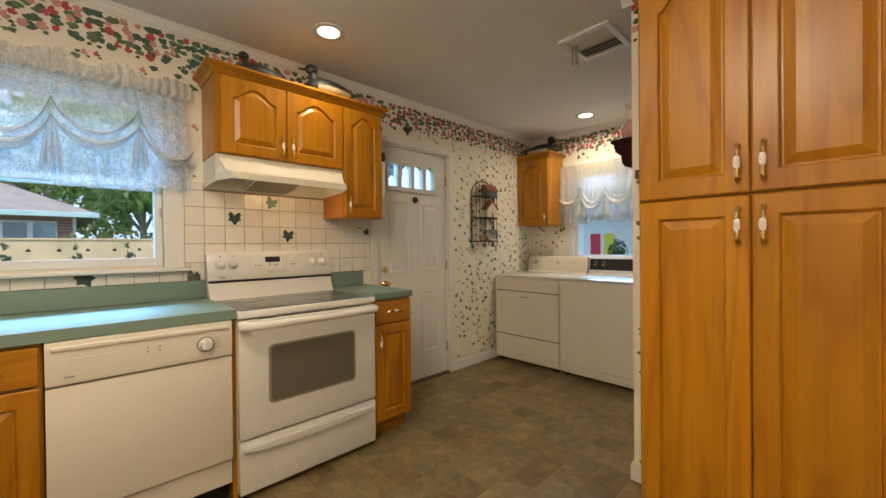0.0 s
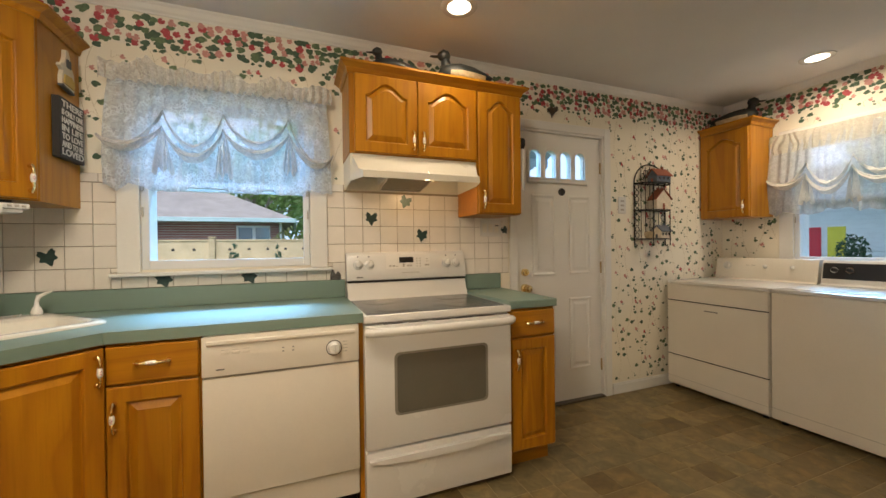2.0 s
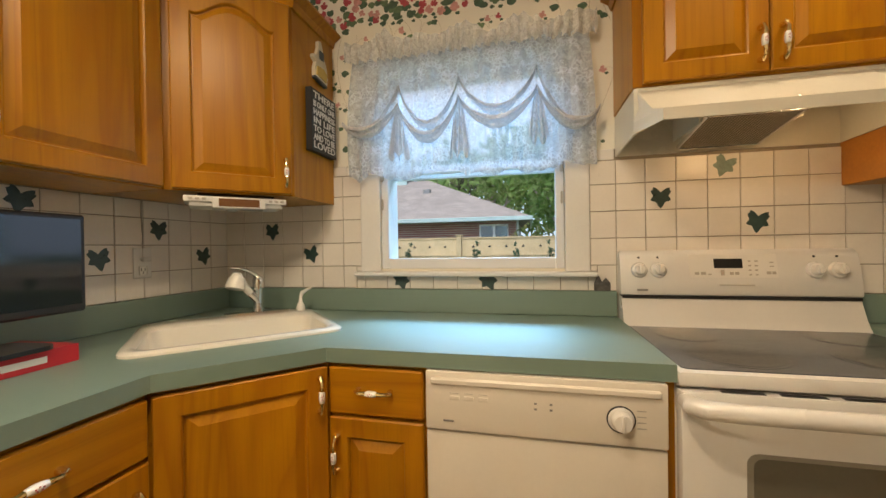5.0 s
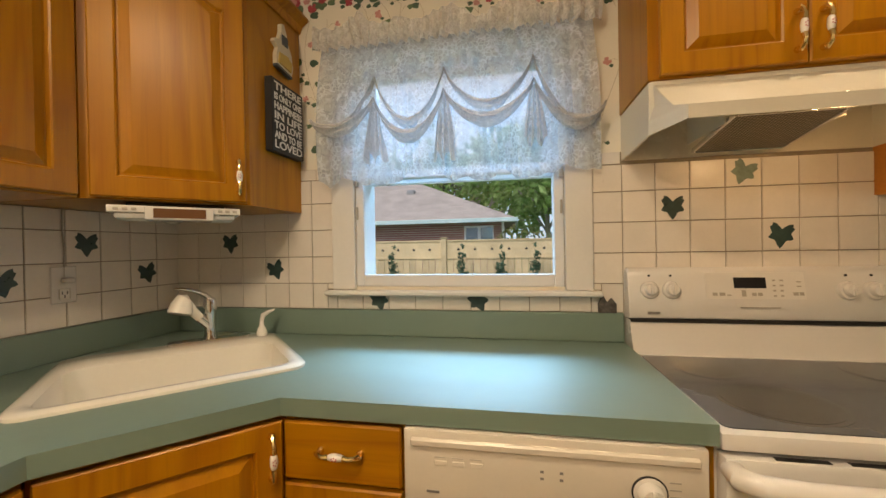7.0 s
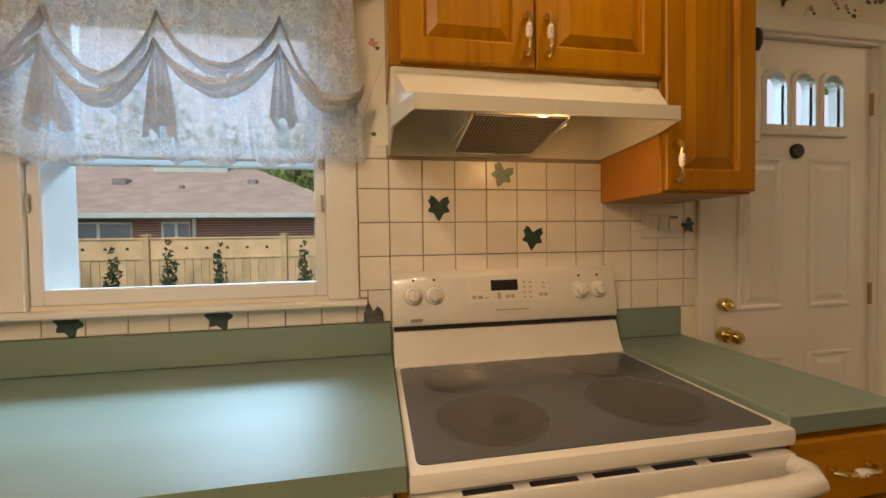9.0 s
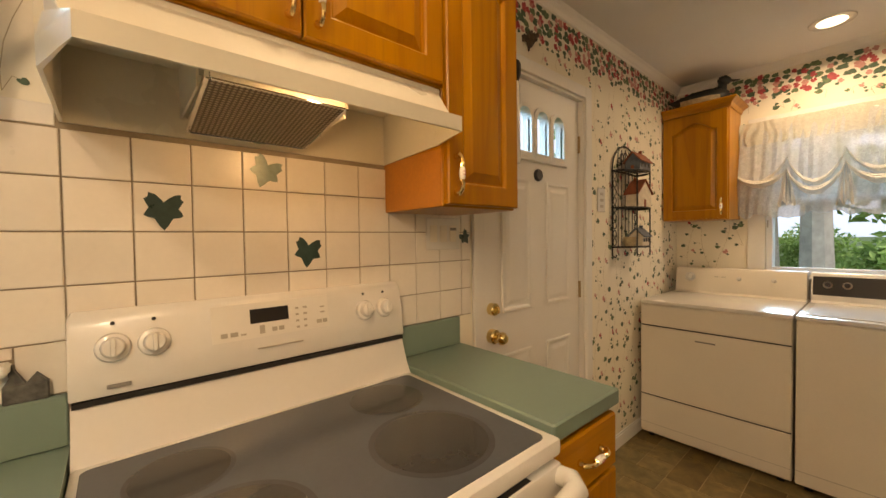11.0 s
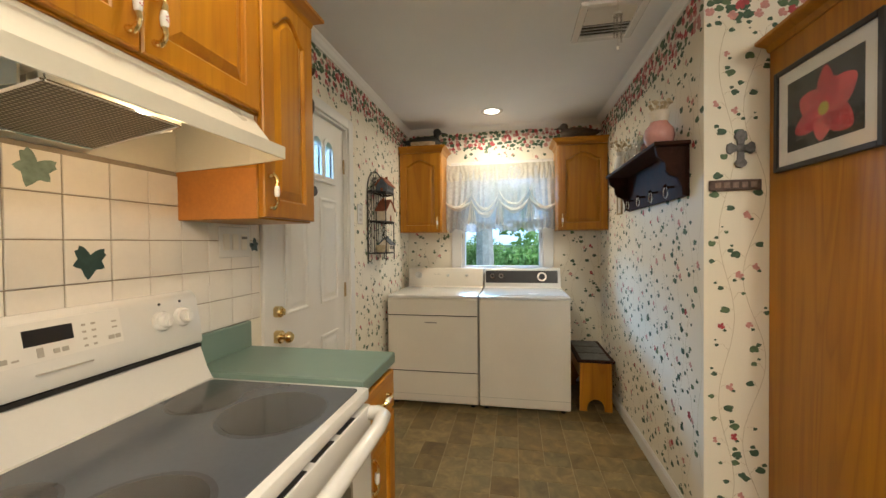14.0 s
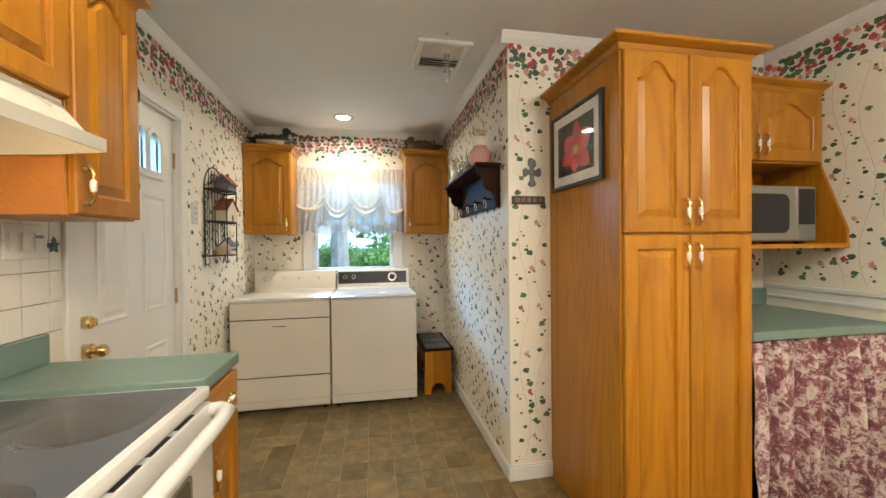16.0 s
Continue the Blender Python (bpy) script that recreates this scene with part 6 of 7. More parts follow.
part("night_light", boxes((-0.012, -0.030, 0.006, 0.020, -0.006, 0.022), bevel=0.004), ENAMEL, c)
c = thing("hanging_flashlight", "white plastic flashlight with a black cap hung on the cabinet side", "flashlight", pose(1.060, -0.275, 1.545))
part("barrel", lathe(bmesh.new(), [(0, 0), (0.017, 0), (0.018, 0.01), (0.018, 0.25), (0.014, 0.262), (0, 0.262)], 16), ENAMEL, c, smooth=True)
part("cap", lathe(bmesh.new(), [(0, 0.2625), (0.013, 0.2625), (0.022, 0.285), (0.022, 0.315), (0.016, 0.328), (0, 0.328)], 16), BLACK_PLASTIC, c, "black cap", smooth=True)


c = thing("dried_posy", "small dark dried flower posy hung on the paper above the door", "ornament", pose(1.492, -0.012, 2.15))
part("stalks", tube(bmesh.new(), [(0, -0.004, -0.012), (0, -0.006, 0.03), (0, -0.006, 0.06)], [0.004, 0.010, 0.006], 7), DUCK_BROWN, c)
part("blooms", sprigs(bmesh.new(), 0, -0.014, 0.012, 0.036, 46, 8), DUCK_BROWN, c)
c = thing("power_cord", "thin pale radio cord running down the tiles to the outlet", "cord", pose(X_W + 0.0115, -0.440, 1.175))
part("cable", tube(bmesh.new(), [(0, 0, 0), (0.001, 0.003, 0.08), (0, -0.001, 0.16), (0, 0, 0.222)], 0.0026, 6), PALE_PRINT, c)

# ---- outdoors ----
GY = -0.55
GRASS = surf("lawn", (0.055, 0.11, 0.025), 0.95, vary=0.25, scale=0.8, fine=40)
setting("ground", boxes((-300, -300, GY - 0.5, 300, 300, GY)), GRASS, "green lawn round the house", "ground")
CEDAR = surf("new_cedar_board", (0.58, 0.42, 0.24), 0.75, vary=0.12, scale=3, fine=30, per=0.10)
fence = thing("fence", "new cedar privacy fence with capped posts and a notched upper band", "fence", pose(0, 6.7, GY + 0.12))


def shared(name, me, parent, at):
    ob = new(name, me)
    ob.parent = parent
    ob.matrix_local = at
    return ob


def mesh_of(name, bm, mat):
    me = bpy.data.meshes.new(name)
    bmesh.ops.recalc_face_normals(bm, faces=bm.faces[:])
    bm.to_mesh(me)
    bm.free()
    me.materials.append(mat)
    return me


post = mesh_of("post", boxes((-0.055, -0.055, -0.12, 0.055, 0.055, 1.86), (-0.068, -0.068, 1.86, 0.068, 0.068, 1.89), bevel=0.006), CEDAR)
board = mesh_of("board", boxes((-0.068, -0.010, -0.08, 0.068, 0.010, 1.43), bevel=0.003), CEDAR)
band = mesh_of("band_board", boxes((0.06, -0.012, 1.44, 2.38, 0.012, 1.80), (0.06, -0.03, 1.42, 2.38, 0.03, 1.45), (0.06, -0.035, 1.80, 2.38, 0.035, 1.83)), CEDAR)
notch = mesh_of("notch", boxes((-0.028, -0.0145, 1.60, 0.028, -0.0125, 1.635), (-0.010, -0.0145, 1.635, 0.010, -0.0125, 1.655)), DARK_GAP)
for k in range(8):
    x = -14.6 + 2.44 * k + 0.53
    shared("post", post, fence, pose(x, 0, 0))
    shared("band_board", band, fence, pose(x, 0, 0))
    for j in range(16):
        shared("board", board, fence, pose(x + 0.13 + 0.1455 * j, 0, 0))
    for j in range(6):
        shared("notch", notch, fence, pose(x + 0.32 + 0.36 * j, 0, 0))

# scalloped metal awning over the back door
c = thing("door_awning", "grey metal awning with a scalloped valance over the back door", "awning", pose(1.59, 0.145, 0))
bm = bmesh.new()
prism(bm, [(0.0, 2.42), (0.85, 2.10), (0.85, 2.115), (0.0, 2.44)], -0.62, 0.62, "x")
AWNING = surf("grey_awning_metal", (0.34, 0.35, 0.36), 0.5, vary=0.08)
part("canopy", bm, AWNING, c)
bm = bmesh.new()
edge = [(-0.62, 2.10)]
for k in range(8):
    for q in range(6):
        edge.append((-0.62 + 0.155 * (k + q / 5), 2.02 - 0.05 * math.sin(math.pi * q / 5)))
edge.append((0.62, 2.10))
prism(bm, edge, 0.842, 0.850, "y")
part("valance", bm, AWNING, c)

# brick house over the fence
BRICK = surf("red_brick", (0.34, 0.135, 0.11), 0.85, vary=0.12, scale=6, per=0.16)
MORTAR = surf("pale_mortar", (0.50, 0.44, 0.40), 0.9)
SHINGLE = surf("weathered_brown_shingle", (0.30, 0.25, 0.22), 0.9, vary=0.18, scale=2.5, fine=24, bump=0.6)
FASCIA = surf("pale_aqua_gutter", (0.42, 0.56, 0.55), 0.5)
PANE_FAR = surf("far_window_glass", (0.14, 0.19, 0.22), 0.12, vary=0.2, scale=1.2, bump=0.0, coat=0.5)
EZ = 2.12
house = thing("brick_house", "low red brick bungalow with a brown hipped roof behind the fence", "house", pose(0, 0, 0))
wall = part("wall", boxes((-18, 10.9, GY, -0.75, 18.5, EZ + 0.05)), MORTAR, house, "pale mortar wall faced with bricks")
bm = bmesh.new()
prism_pts = [(-18.6, 10.3, EZ), (-0.3, 10.3, EZ), (-0.3, 19.1, EZ), (-18.6, 19.1, EZ)]
r0, r1 = (-14.2, 14.7, EZ + 2.05), (-4.7, 14.7, EZ + 2.05)
vs = [bm.verts.new(p) for p in prism_pts + [r0, r1]]
for f in ((0, 1, 5, 4), (1, 2, 5), (2, 3, 4, 5), (3, 0, 4), (3, 2, 1, 0)):
    bm.faces.new([vs[i] for i in f])
roof = part("roof", bm, SHINGLE, house, "weathered brown shingle roof")
part("gutter", boxes((-18.6, 10.22, EZ - 0.13, -0.24, 10.32, EZ - 0.002), (-0.30, 10.32, EZ - 0.13, -0.22, 19.1, EZ - 0.002), bevel=0.01), FASCIA, house, "pale aqua gutter")
part("soffit", boxes((-18.5, 10.33, EZ - 0.10, -0.32, 10.89, EZ - 0.075)), FASCIA, house)
brick = mesh_of("brick_course", boxes((0, -0.012, 0, 17.24, 0, 0.054)), BRICK)
for k in range(22):
    shared("brick_course", brick, wall, pose(-17.99, 10.9, 0.42 + k * 0.075))
for x, w in ((-1.95, 0.95), (-6.15, 0.75), (-8.6, 1.7), (-12.0, 1.3)):
    win = part("window", boxes((x, 10.84, 0.95, x + w, 10.889, 1.92)), WINDOW_WHITE, house)
    for j in range(2):
        part("pane", boxes((x + 0.06 + j * w / 2, 10.83, 1.01, x + w / 2 - 0.03 + j * w / 2, 10.839, 1.86)), PANE_FAR, win)
part("downspout", boxes((-5.32, 10.80, GY, -5.24, 10.88, EZ - 0.1), (-0.72, 10.80, GY, -0.66, 10.86, EZ - 0.1)), WINDOW_WHITE, house)
part("chimney", boxes((-8.0, 14.3, EZ + 1.6, -5.6, 15.2, EZ + 2.6), bevel=0.02), surf("dark_brown_cladding", (0.06, 0.035, 0.028), 0.8), house, "broad dark chimney")
part("flashing", boxes((-8.05, 14.2, EZ + 1.72, -5.55, 14.29, EZ + 2.0)), FASCIA, house)
for x, y, zz, s in ((-8.3, 12.9, EZ + 1.22, 0.2), (-6.3, 12.4, EZ + 0.96, 0.07), (-4.3, 13.0, EZ + 1.26, 0.14)):
    part("roof_vent", boxes((x - s, y - s, zz - 0.1, x + s, y + s, zz + 0.12), bevel=0.02), surf("grey_vent", (0.22, 0.22, 0.22), 0.6), house)

# plants
def leafy(name, mats):
    """Leaf materials that let part of the light through the blade."""
    made = []
    for i, c in enumerate(mats):
        m = surf(name + "_" + str(i), c, 0.75, vary=0.2, scale=1.5, fine=14)
        t = m.node_tree
        p = t.nodes["Principled BSDF"]
        thin, mx = t.nodes.new("ShaderNodeBsdfTranslucent"), t.nodes.new("ShaderNodeMixShader")
        t.links.new(p.inputs["Base Color"].links[0].from_socket, thin.inputs[0])
        mx.inputs[0].default_value = 0.45
        t.links.new(p.outputs[0], mx.inputs[1])
        t.links.new(thin.outputs[0], mx.inputs[2])
        t.links.new(mx.outputs[0], t.nodes["Material Output"].inputs[0])
        made.append(m)
    return made


LEAVES = leafy("spring_foliage", ((0.26, 0.42, 0.12), (0.34, 0.50, 0.18), (0.18, 0.32, 0.09)))
DARKS = leafy("arborvitae_foliage", ((0.05, 0.105, 0.06), (0.075, 0.14, 0.08), (0.035, 0.075, 0.045)))
BUSHY = leafy("shrub_foliage", ((0.16, 0.19, 0.055), (0.22, 0.22, 0.08), (0.10, 0.15, 0.04)))
BARK = surf("grey_bark", (0.36, 0.33, 0.29), 0.9, vary=0.2, scale=6, bump=0.6)


def leaf_cloud(name, blobs, n, size, mats, seed, lift=0.0):
    """Many small bent leaves scattered through uneven blobs."""
    rg = np.random.default_rng(seed)
    verts, faces, slots = [], [], []
    weights = np.array([b[3] ** 2 for b in blobs])
    picks = rg.choice(len(blobs), n, p=weights / weights.sum())
    for k in range(n):
        bx, by, bz, br, *sq = blobs[picks[k]]
        d = rg.normal(size=3)
        d /= np.linalg.norm(d)
        r = br * rg.random() ** 0.35
        sz = sq[0] if sq else 1.0
        p = np.array((bx + d[0] * r, by + d[1] * r, bz + d[2] * r * sz))
        a, b = rg.normal(size=3), rg.normal(size=3)
        a /= np.linalg.norm(a)
        b -= a * a.dot(b)
        b /= np.linalg.norm(b)
        s = size * rg.uniform(0.6, 1.3)
        c = np.cross(a, b) * s * 0.25
        i = len(verts)
        verts += [tuple(p - a * s), tuple(p + b * s * 0.45 + c), tuple(p + a * s), tuple(p - b * s * 0.45 + c)]
        faces.append((i, i + 1, i + 2, i + 3))
        slots.append(int(rg.integers(0, len(mats))))
    me = bpy.data.meshes.new(name)
    me.from_pydata(verts, [], faces)
    me.polygons.foreach_set("material_index", slots)
    for m in mats:
        me.materials.append(m)
    return me


def tree(label, at, h, r, n, seed, size, mats, cat="tree"):
    c = thing("tree", label, cat, at)
    rg = random.Random(seed)
    bm = bmesh.new()
    tube(bm, [(0, 0, 0), (0.05, 0.02, h * 0.2), (-0.03, 0.04, h * 0.45), (0.06, -0.03, h * 0.8)], [h * 0.030, h * 0.024, h * 0.018, h * 0.006], 9)
    blobs = []
    for k in range(11):
        a, e = k * 2.4 + rg.uniform(-0.4, 0.4), rg.uniform(0.35, 1.0)
        z0 = h * rg.uniform(0.25, 0.55)
        tip = (r * e * math.cos(a), r * e * math.sin(a), h * rg.uniform(0.45, 0.95))
        tube(bm, [(0, 0, z0), (tip[0] * 0.45, tip[1] * 0.45, z0 + (tip[2] - z0) * 0.6), tip], [h * 0.011, h * 0.007, h * 0.002], 6)
        blobs.append((*tip, r * rg.uniform(0.28, 0.5), 0.8))
    part("trunk", bm, BARK, c)
    shared("crown", leaf_cloud("crown", blobs, n, size, mats, seed), c, Matrix.Identity(4))
    return c


tree("leafy green tree behind the brick house", pose(1.3, 17.5, GY), 6.4, 3.6, 3600, 11, 0.24, LEAVES)
tree("leafy green tree beyond the fence", pose(-2.6, 22.5, GY), 8.0, 4.2, 3400, 12, 0.28, LEAVES)
tree("sparse spring tree behind the house", pose(-8.5, 23.0, GY), 10.0, 4.5, 900, 13, 0.2, LEAVES)
tree("sparse spring tree behind the house", pose(-15.0, 24.0, GY), 9.5, 4.5, 900, 14, 0.2, LEAVES)


def bare_tree(label, at, h, seed):
    """A spring tree with forking branches and few opened leaves."""
    c = thing("tree", label, "tree", at, "bare spring trees")
    rg = random.Random(seed)
    bm, tips = bmesh.new(), []

    def grow(p, d, length, r, level):
        q = p + d * length * 0.5 + Vector((rg.uniform(-1, 1), rg.uniform(-1, 1), rg.uniform(-0.4, 0.8))) * length * 0.06
        e = p + d * length
        tube(bm, [p, q, e], [r, r * 0.85, r * 0.66], 5 if level < 3 else 3)
        if level == 5:
            tips.append((e.x, e.y, e.z, 0.35, 0.8))
            return
        for _ in range(3 if level < 4 else 4):
            n = (d + Vector((rg.uniform(-0.8, 0.8), rg.uniform(-0.8, 0.8), rg.uniform(-0.35, 0.55)))).normalized()
            grow(p + d * length * rg.uniform(0.55, 1.0), n, length * rg.uniform(0.62, 0.80), r * 0.6, level + 1)
    grow(Vector((0, 0, 0)), Vector((0.05, 0, 1)).normalized(), h * 0.30, h * 0.020, 0)
    part("trunk", bm, BARK_DARK, c)
    shared("crown", leaf_cloud("crown", tips, 900, 0.10, LEAVES, seed), c, Matrix.Identity(4))


BARK_DARK = surf("dark_bark", (0.11, 0.095, 0.08), 0.9, vary=0.2, scale=6)
for k, (x, y, h) in enumerate(((-11.0, 20.5, 9.0), (-7.6, 21.5, 10.5), (-4.2, 20.8, 9.0))):
    bare_tree("bare-branched spring tree behind the brick house", pose(x, y, GY, 0, 0, 40 * k), h, 70 + k)
tree("leafy green tree at the edge of the garden", pose(6.0, 15.0, GY), 8.0, 3.2, 2400, 15, 0.22, LEAVES)
tree("tall tree with a pale trunk outside the laundry window", pose(7.9, -0.45, GY), 8.0, 3.0, 900, 16, 0.16, LEAVES)
tree("leafy tree across the garden", pose(17.0, -3.5, GY), 7.0, 3.6, 2600, 17, 0.22, LEAVES)
tree("leafy tree across the garden", pose(18.0, 1.5, GY), 7.5, 3.6, 2600, 18, 0.22, LEAVES)


def shrub(label, at, blobs, n, size, mats, seed, group=""):
    c = thing("shrub", label, "shrub", at, group)
    part("stem", tube(bmesh.new(), [(0, 0, 0), (0.01, 0, blobs[0][2])], [0.035, 0.015], 6), BARK, c)
    shared("foliage", leaf_cloud("foliage", blobs, n, size, mats, seed), c, Matrix.Identity(4))
    return c


for k, (x, h) in enumerate(((-5.5, 1.98), (-4.6, 1.86), (-3.72, 2.02), (-2.9, 1.96), (-1.42, 1.97), (-0.62, 1.94), (0.05, 1.97), (0.9, 1.95))):
    blobs = [(0.03 * math.sin(j * 2.1 + k), 0.03 * math.cos(j * 1.7), 0.16 + h * 0.84 * j / 8, 0.20 - 0.15 * (j / 8) ** 1.6, 1.3) for j in range(9)]
    shrub("slender young arborvitae in front of the fence", pose(x, 6.25, GY), blobs, 1100, 0.045, DARKS, 30 + k, "arborvitae row")
shrub("rounded yellow-green shrub behind the fence", pose(-0.2, 8.6, GY), [(0, 0, 1.65, 0.72, 1.0), (0.6, 0.1, 1.5, 0.7, 1.0), (-0.35, 0, 1.5, 0.5, 1.0), (0.1, 0, 0.8, 0.8, 1.0)], 2600, 0.06, BUSHY, 50)
shrub("bright green shrub behind the fence", pose(-4.2, 8.4, GY), [(0, 0, 1.15, 0.8, 0.9), (0.7, 0, 1.0, 0.6, 1.0), (0, 0, 0.5, 0.8, 1.0)], 1500, 0.06, LEAVES, 51)
shrub("broad green shrub outside the laundry window", pose(9.6, -1.55, GY), [(0, 0, 1.35, 0.75, 1.0), (0.2, 0.55, 1.0, 0.6, 1.0), (0, -0.7, 1.2, 0.75, 1.0), (0, 0, 0.6, 0.9, 1.0)], 3600, 0.10, LEAVES, 52)
for k in range(4):
    shrub("loose green hedge across the garden", pose(24.0, -9.0 + 5.0 * k, GY), [(0, 0, 1.3, 1.2, 1.0), (0.2, 0.8, 1.0, 1.0, 1.0), (0, -0.8, 0.9, 1.0, 1.0), (0, 0, 0.4, 1.2, 1.0)], 2200, 0.13, LEAVES, 60 + k, "garden hedge")
shrub("dark evergreen shrub beside the white house", pose(17.0, 4.4, GY), [(0, 0, 0.8, 0.6, 1.2), (0, 0, 1.5, 0.4, 1.2)], 900, 0.08, DARKS, 53)
far = thing("white_house", "white clapboard house with red and yellow doors across the garden", "house", pose(20.0, 8.0, GY, 0, 0, -90))
SIDING = surf("white_siding", (0.72, 0.75, 0.78), 0.7, vary=0.04)
part("wall", boxes((-5, 0, 0, 5, 5, 3.4)), SIDING, far)
clap = mesh_of("clapboard", boxes((-5, -0.02, 0, 5, 0, 0.16), bevel=0.006), SIDING)
for k in range(18):
    shared("clapboard", clap, far, pose(0, 0, 0.1 + 0.18 * k))
bm = bmesh.new()
prism(bm, [(-0.4, 3.41), (5.4, 3.41), (2.5, 5.2)], -5.3, 5.3, "x")
part("roof", bm, SHINGLE, far)
for x, col, nm in ((0.95, (0.55, 0.03, 0.05), "door_red"), (1.70, (0.62, 0.55, 0.05), "door_yellow")):
    part("door", boxes((x, -0.06, 0.1, x + 0.55, -0.021, 2.35), bevel=0.01), surf(nm, col, 0.5), far, nm.split("_")[1] + " painted door")


# ---- printed wallpaper ----
PRINT = [surf("print_leaf_green", (0.060, 0.110, 0.065), 0.6, vary=0.2, scale=60), surf("print_leaf_olive", (0.11, 0.17, 0.085), 0.6, vary=0.2, scale=60),
         surf("print_pink", (0.56, 0.27, 0.24), 0.6, vary=0.15, scale=60), surf("print_red", (0.42, 0.060, 0.070), 0.6, vary=0.2, scale=60), surf("print_vine", (0.46, 0.39, 0.27), 0.6)]
BORDER_GROUND = surf("border_cream", (0.80, 0.755, 0.66), 0.6, vary=0.03, fine=160, bump=0.08)


def print_wall(wall_ob, place, length, blocks, seed):
    """Trailing ivy with geraniums, and a dense geranium border under the moulding; place turns (along, up, out) into the room."""
    rg = random.Random(seed)
    verts, faces, slots = [], [], []

    def poly(pts, out, slot):
        i = len(verts)
        verts.extend(place(u, v, out) for u, v in pts)
        faces.append(tuple(range(i, i + len(pts))))
        slots.append(slot)

    def free(u, v):
        return all(not (a <= u <= c and b <= v <= d) for a, b, c, d in blocks)

    def leaf(u, v, s, ang, slot, out=0.0008):
        pts = []
        for k, r in enumerate((0.45, 0.74, 0.86, 0.74, 0.80, 0.95, 1.0, 0.95, 0.80, 0.74, 0.86, 0.74)):
            a = ang + 2 * math.pi * (k - 6) / 12
            p, q = s * r * math.cos(a) * 1.05, s * r * math.sin(a) * 0.82
            pts.append((u + p, v + q))
        poly(pts, out + 0.0005 * rg.random(), slot)

    def bloom(u, v, s, slot, out, n=6):
        out += 0.0008 * rg.random()
        for k in range(n):
            a = 2 * math.pi * k / n + rg.random()
            q = s * (0.62 if k else 0.0)
            cu, cv, r = u + q * math.cos(a), v + q * math.sin(a), s * rg.uniform(0.36, 0.5)
            poly([(cu + r * math.cos(a + j * 1.0472), cv + r * math.sin(a + j * 1.0472)) for j in range(6)], out + 0.00012 * k, slot)

    def stem(pts, w):
        for (a, b), (c, d) in zip(pts, pts[1:]):
            if free(a, b) and free(c, d):
                nx, ny = -(d - b), c - a
                q = math.hypot(nx, ny) or 1
                nx, ny = nx / q * w, ny / q * w
                poly([(a - nx, b - ny), (c - nx, d - ny), (c + nx, d + ny), (a + nx, b + ny)], 0.0005, 4)
    u = 0.05 + 0.05 * rg.random()
    while u < length:
        v, ph, k = 0.10, rg.uniform(0, 6.28), 0
        amp = rg.uniform(0.025, 0.05)
        line = []
        while v < 2.20:
            uu = u + amp * math.sin(v * 9.0 + ph)
            line.append((uu, v))
            if free(uu, v) and 0.02 < uu < length - 0.02:
                side = 1 if k % 2 else -1
                tipu, tipv = uu + side * rg.uniform(0.025, 0.05), v + rg.uniform(0.0, 0.03)
                if free(tipu, tipv) and 0.015 < tipu < length - 0.015 and rg.random() < 0.80:
                    stem([(uu, v), ((uu + tipu) / 2, tipv + 0.006), (tipu, tipv)], 0.0006)
                    if k % 5 == 3:
                        bloom(tipu, tipv, rg.uniform(0.012, 0.018), 3 if rg.random() < 0.22 else 2, 0.0009)
                        leaf(tipu + 0.012, tipv - 0.018, 0.009, rg.uniform(0, 6.28), 0)
                    else:
                        s = rg.choice((0.010, 0.014, 0.018, 0.022))
                        leaf(tipu, tipv, s, rg.uniform(0, 6.28), 0 if rg.random() < 0.65 else 1)
                        if rg.random() < 0.5:
                            leaf(tipu + rg.uniform(-0.02, 0.02), tipv + 0.022, s * 0.55, rg.uniform(0, 6.28), 0)
            v += rg.uniform(0.035, 0.06)
            k += 1
        stem([p for p in line if 0.01 < p[0] < length - 0.01], 0.0008)
        u += rg.uniform(0.09, 0.12)
    # border
    z0, z1 = 2.222, 2.386
    i = len(verts)
    verts.extend(place(a, b, 0.0004) for a, b in ((0, z0), (length, z0), (length, z1), (0, z1)))
    faces.append((i, i + 1, i + 2, i + 3))
    slots.append(5)
    u = 0.02
    while u < length - 0.02:
        for row in range(5):
            v = z0 + 0.014 + row * 0.033 + rg.uniform(-0.010, 0.010)
            uu = min(max(u + rg.uniform(-0.018, 0.018), 0.02), length - 0.02)
            w = rg.random()
            if w < 0.55:
                leaf(uu, v, rg.uniform(0.018, 0.029), rg.uniform(0, 6.28), 0 if rg.random() < 0.6 else 1, 0.0010 + 0.0001 * row)
            elif w < 0.94:
                bloom(uu, min(v, z1 - 0.015), rg.uniform(0.014, 0.022), 3 if rg.random() < 0.5 else 2, 0.0016 + 0.0002 * row, 8)
        if rg.random() < 0.5:
            leaf(u, z0 - rg.uniform(0.0, 0.02), 0.012, rg.uniform(0, 6.28), 0, 0.0012)
        u += 0.037
    me = bpy.data.meshes.new("wallpaper_print")
    me.from_pydata(verts, [], faces)
    me.polygons.foreach_set("material_index", slots)
    for m in (*PRINT, BORDER_GROUND):
        me.materials.append(m)
    ob = new("wallpaper_print", me)
    ob.parent = wall_ob
    ob["label"] = "printed ivy and geranium wallpaper with a floral border"


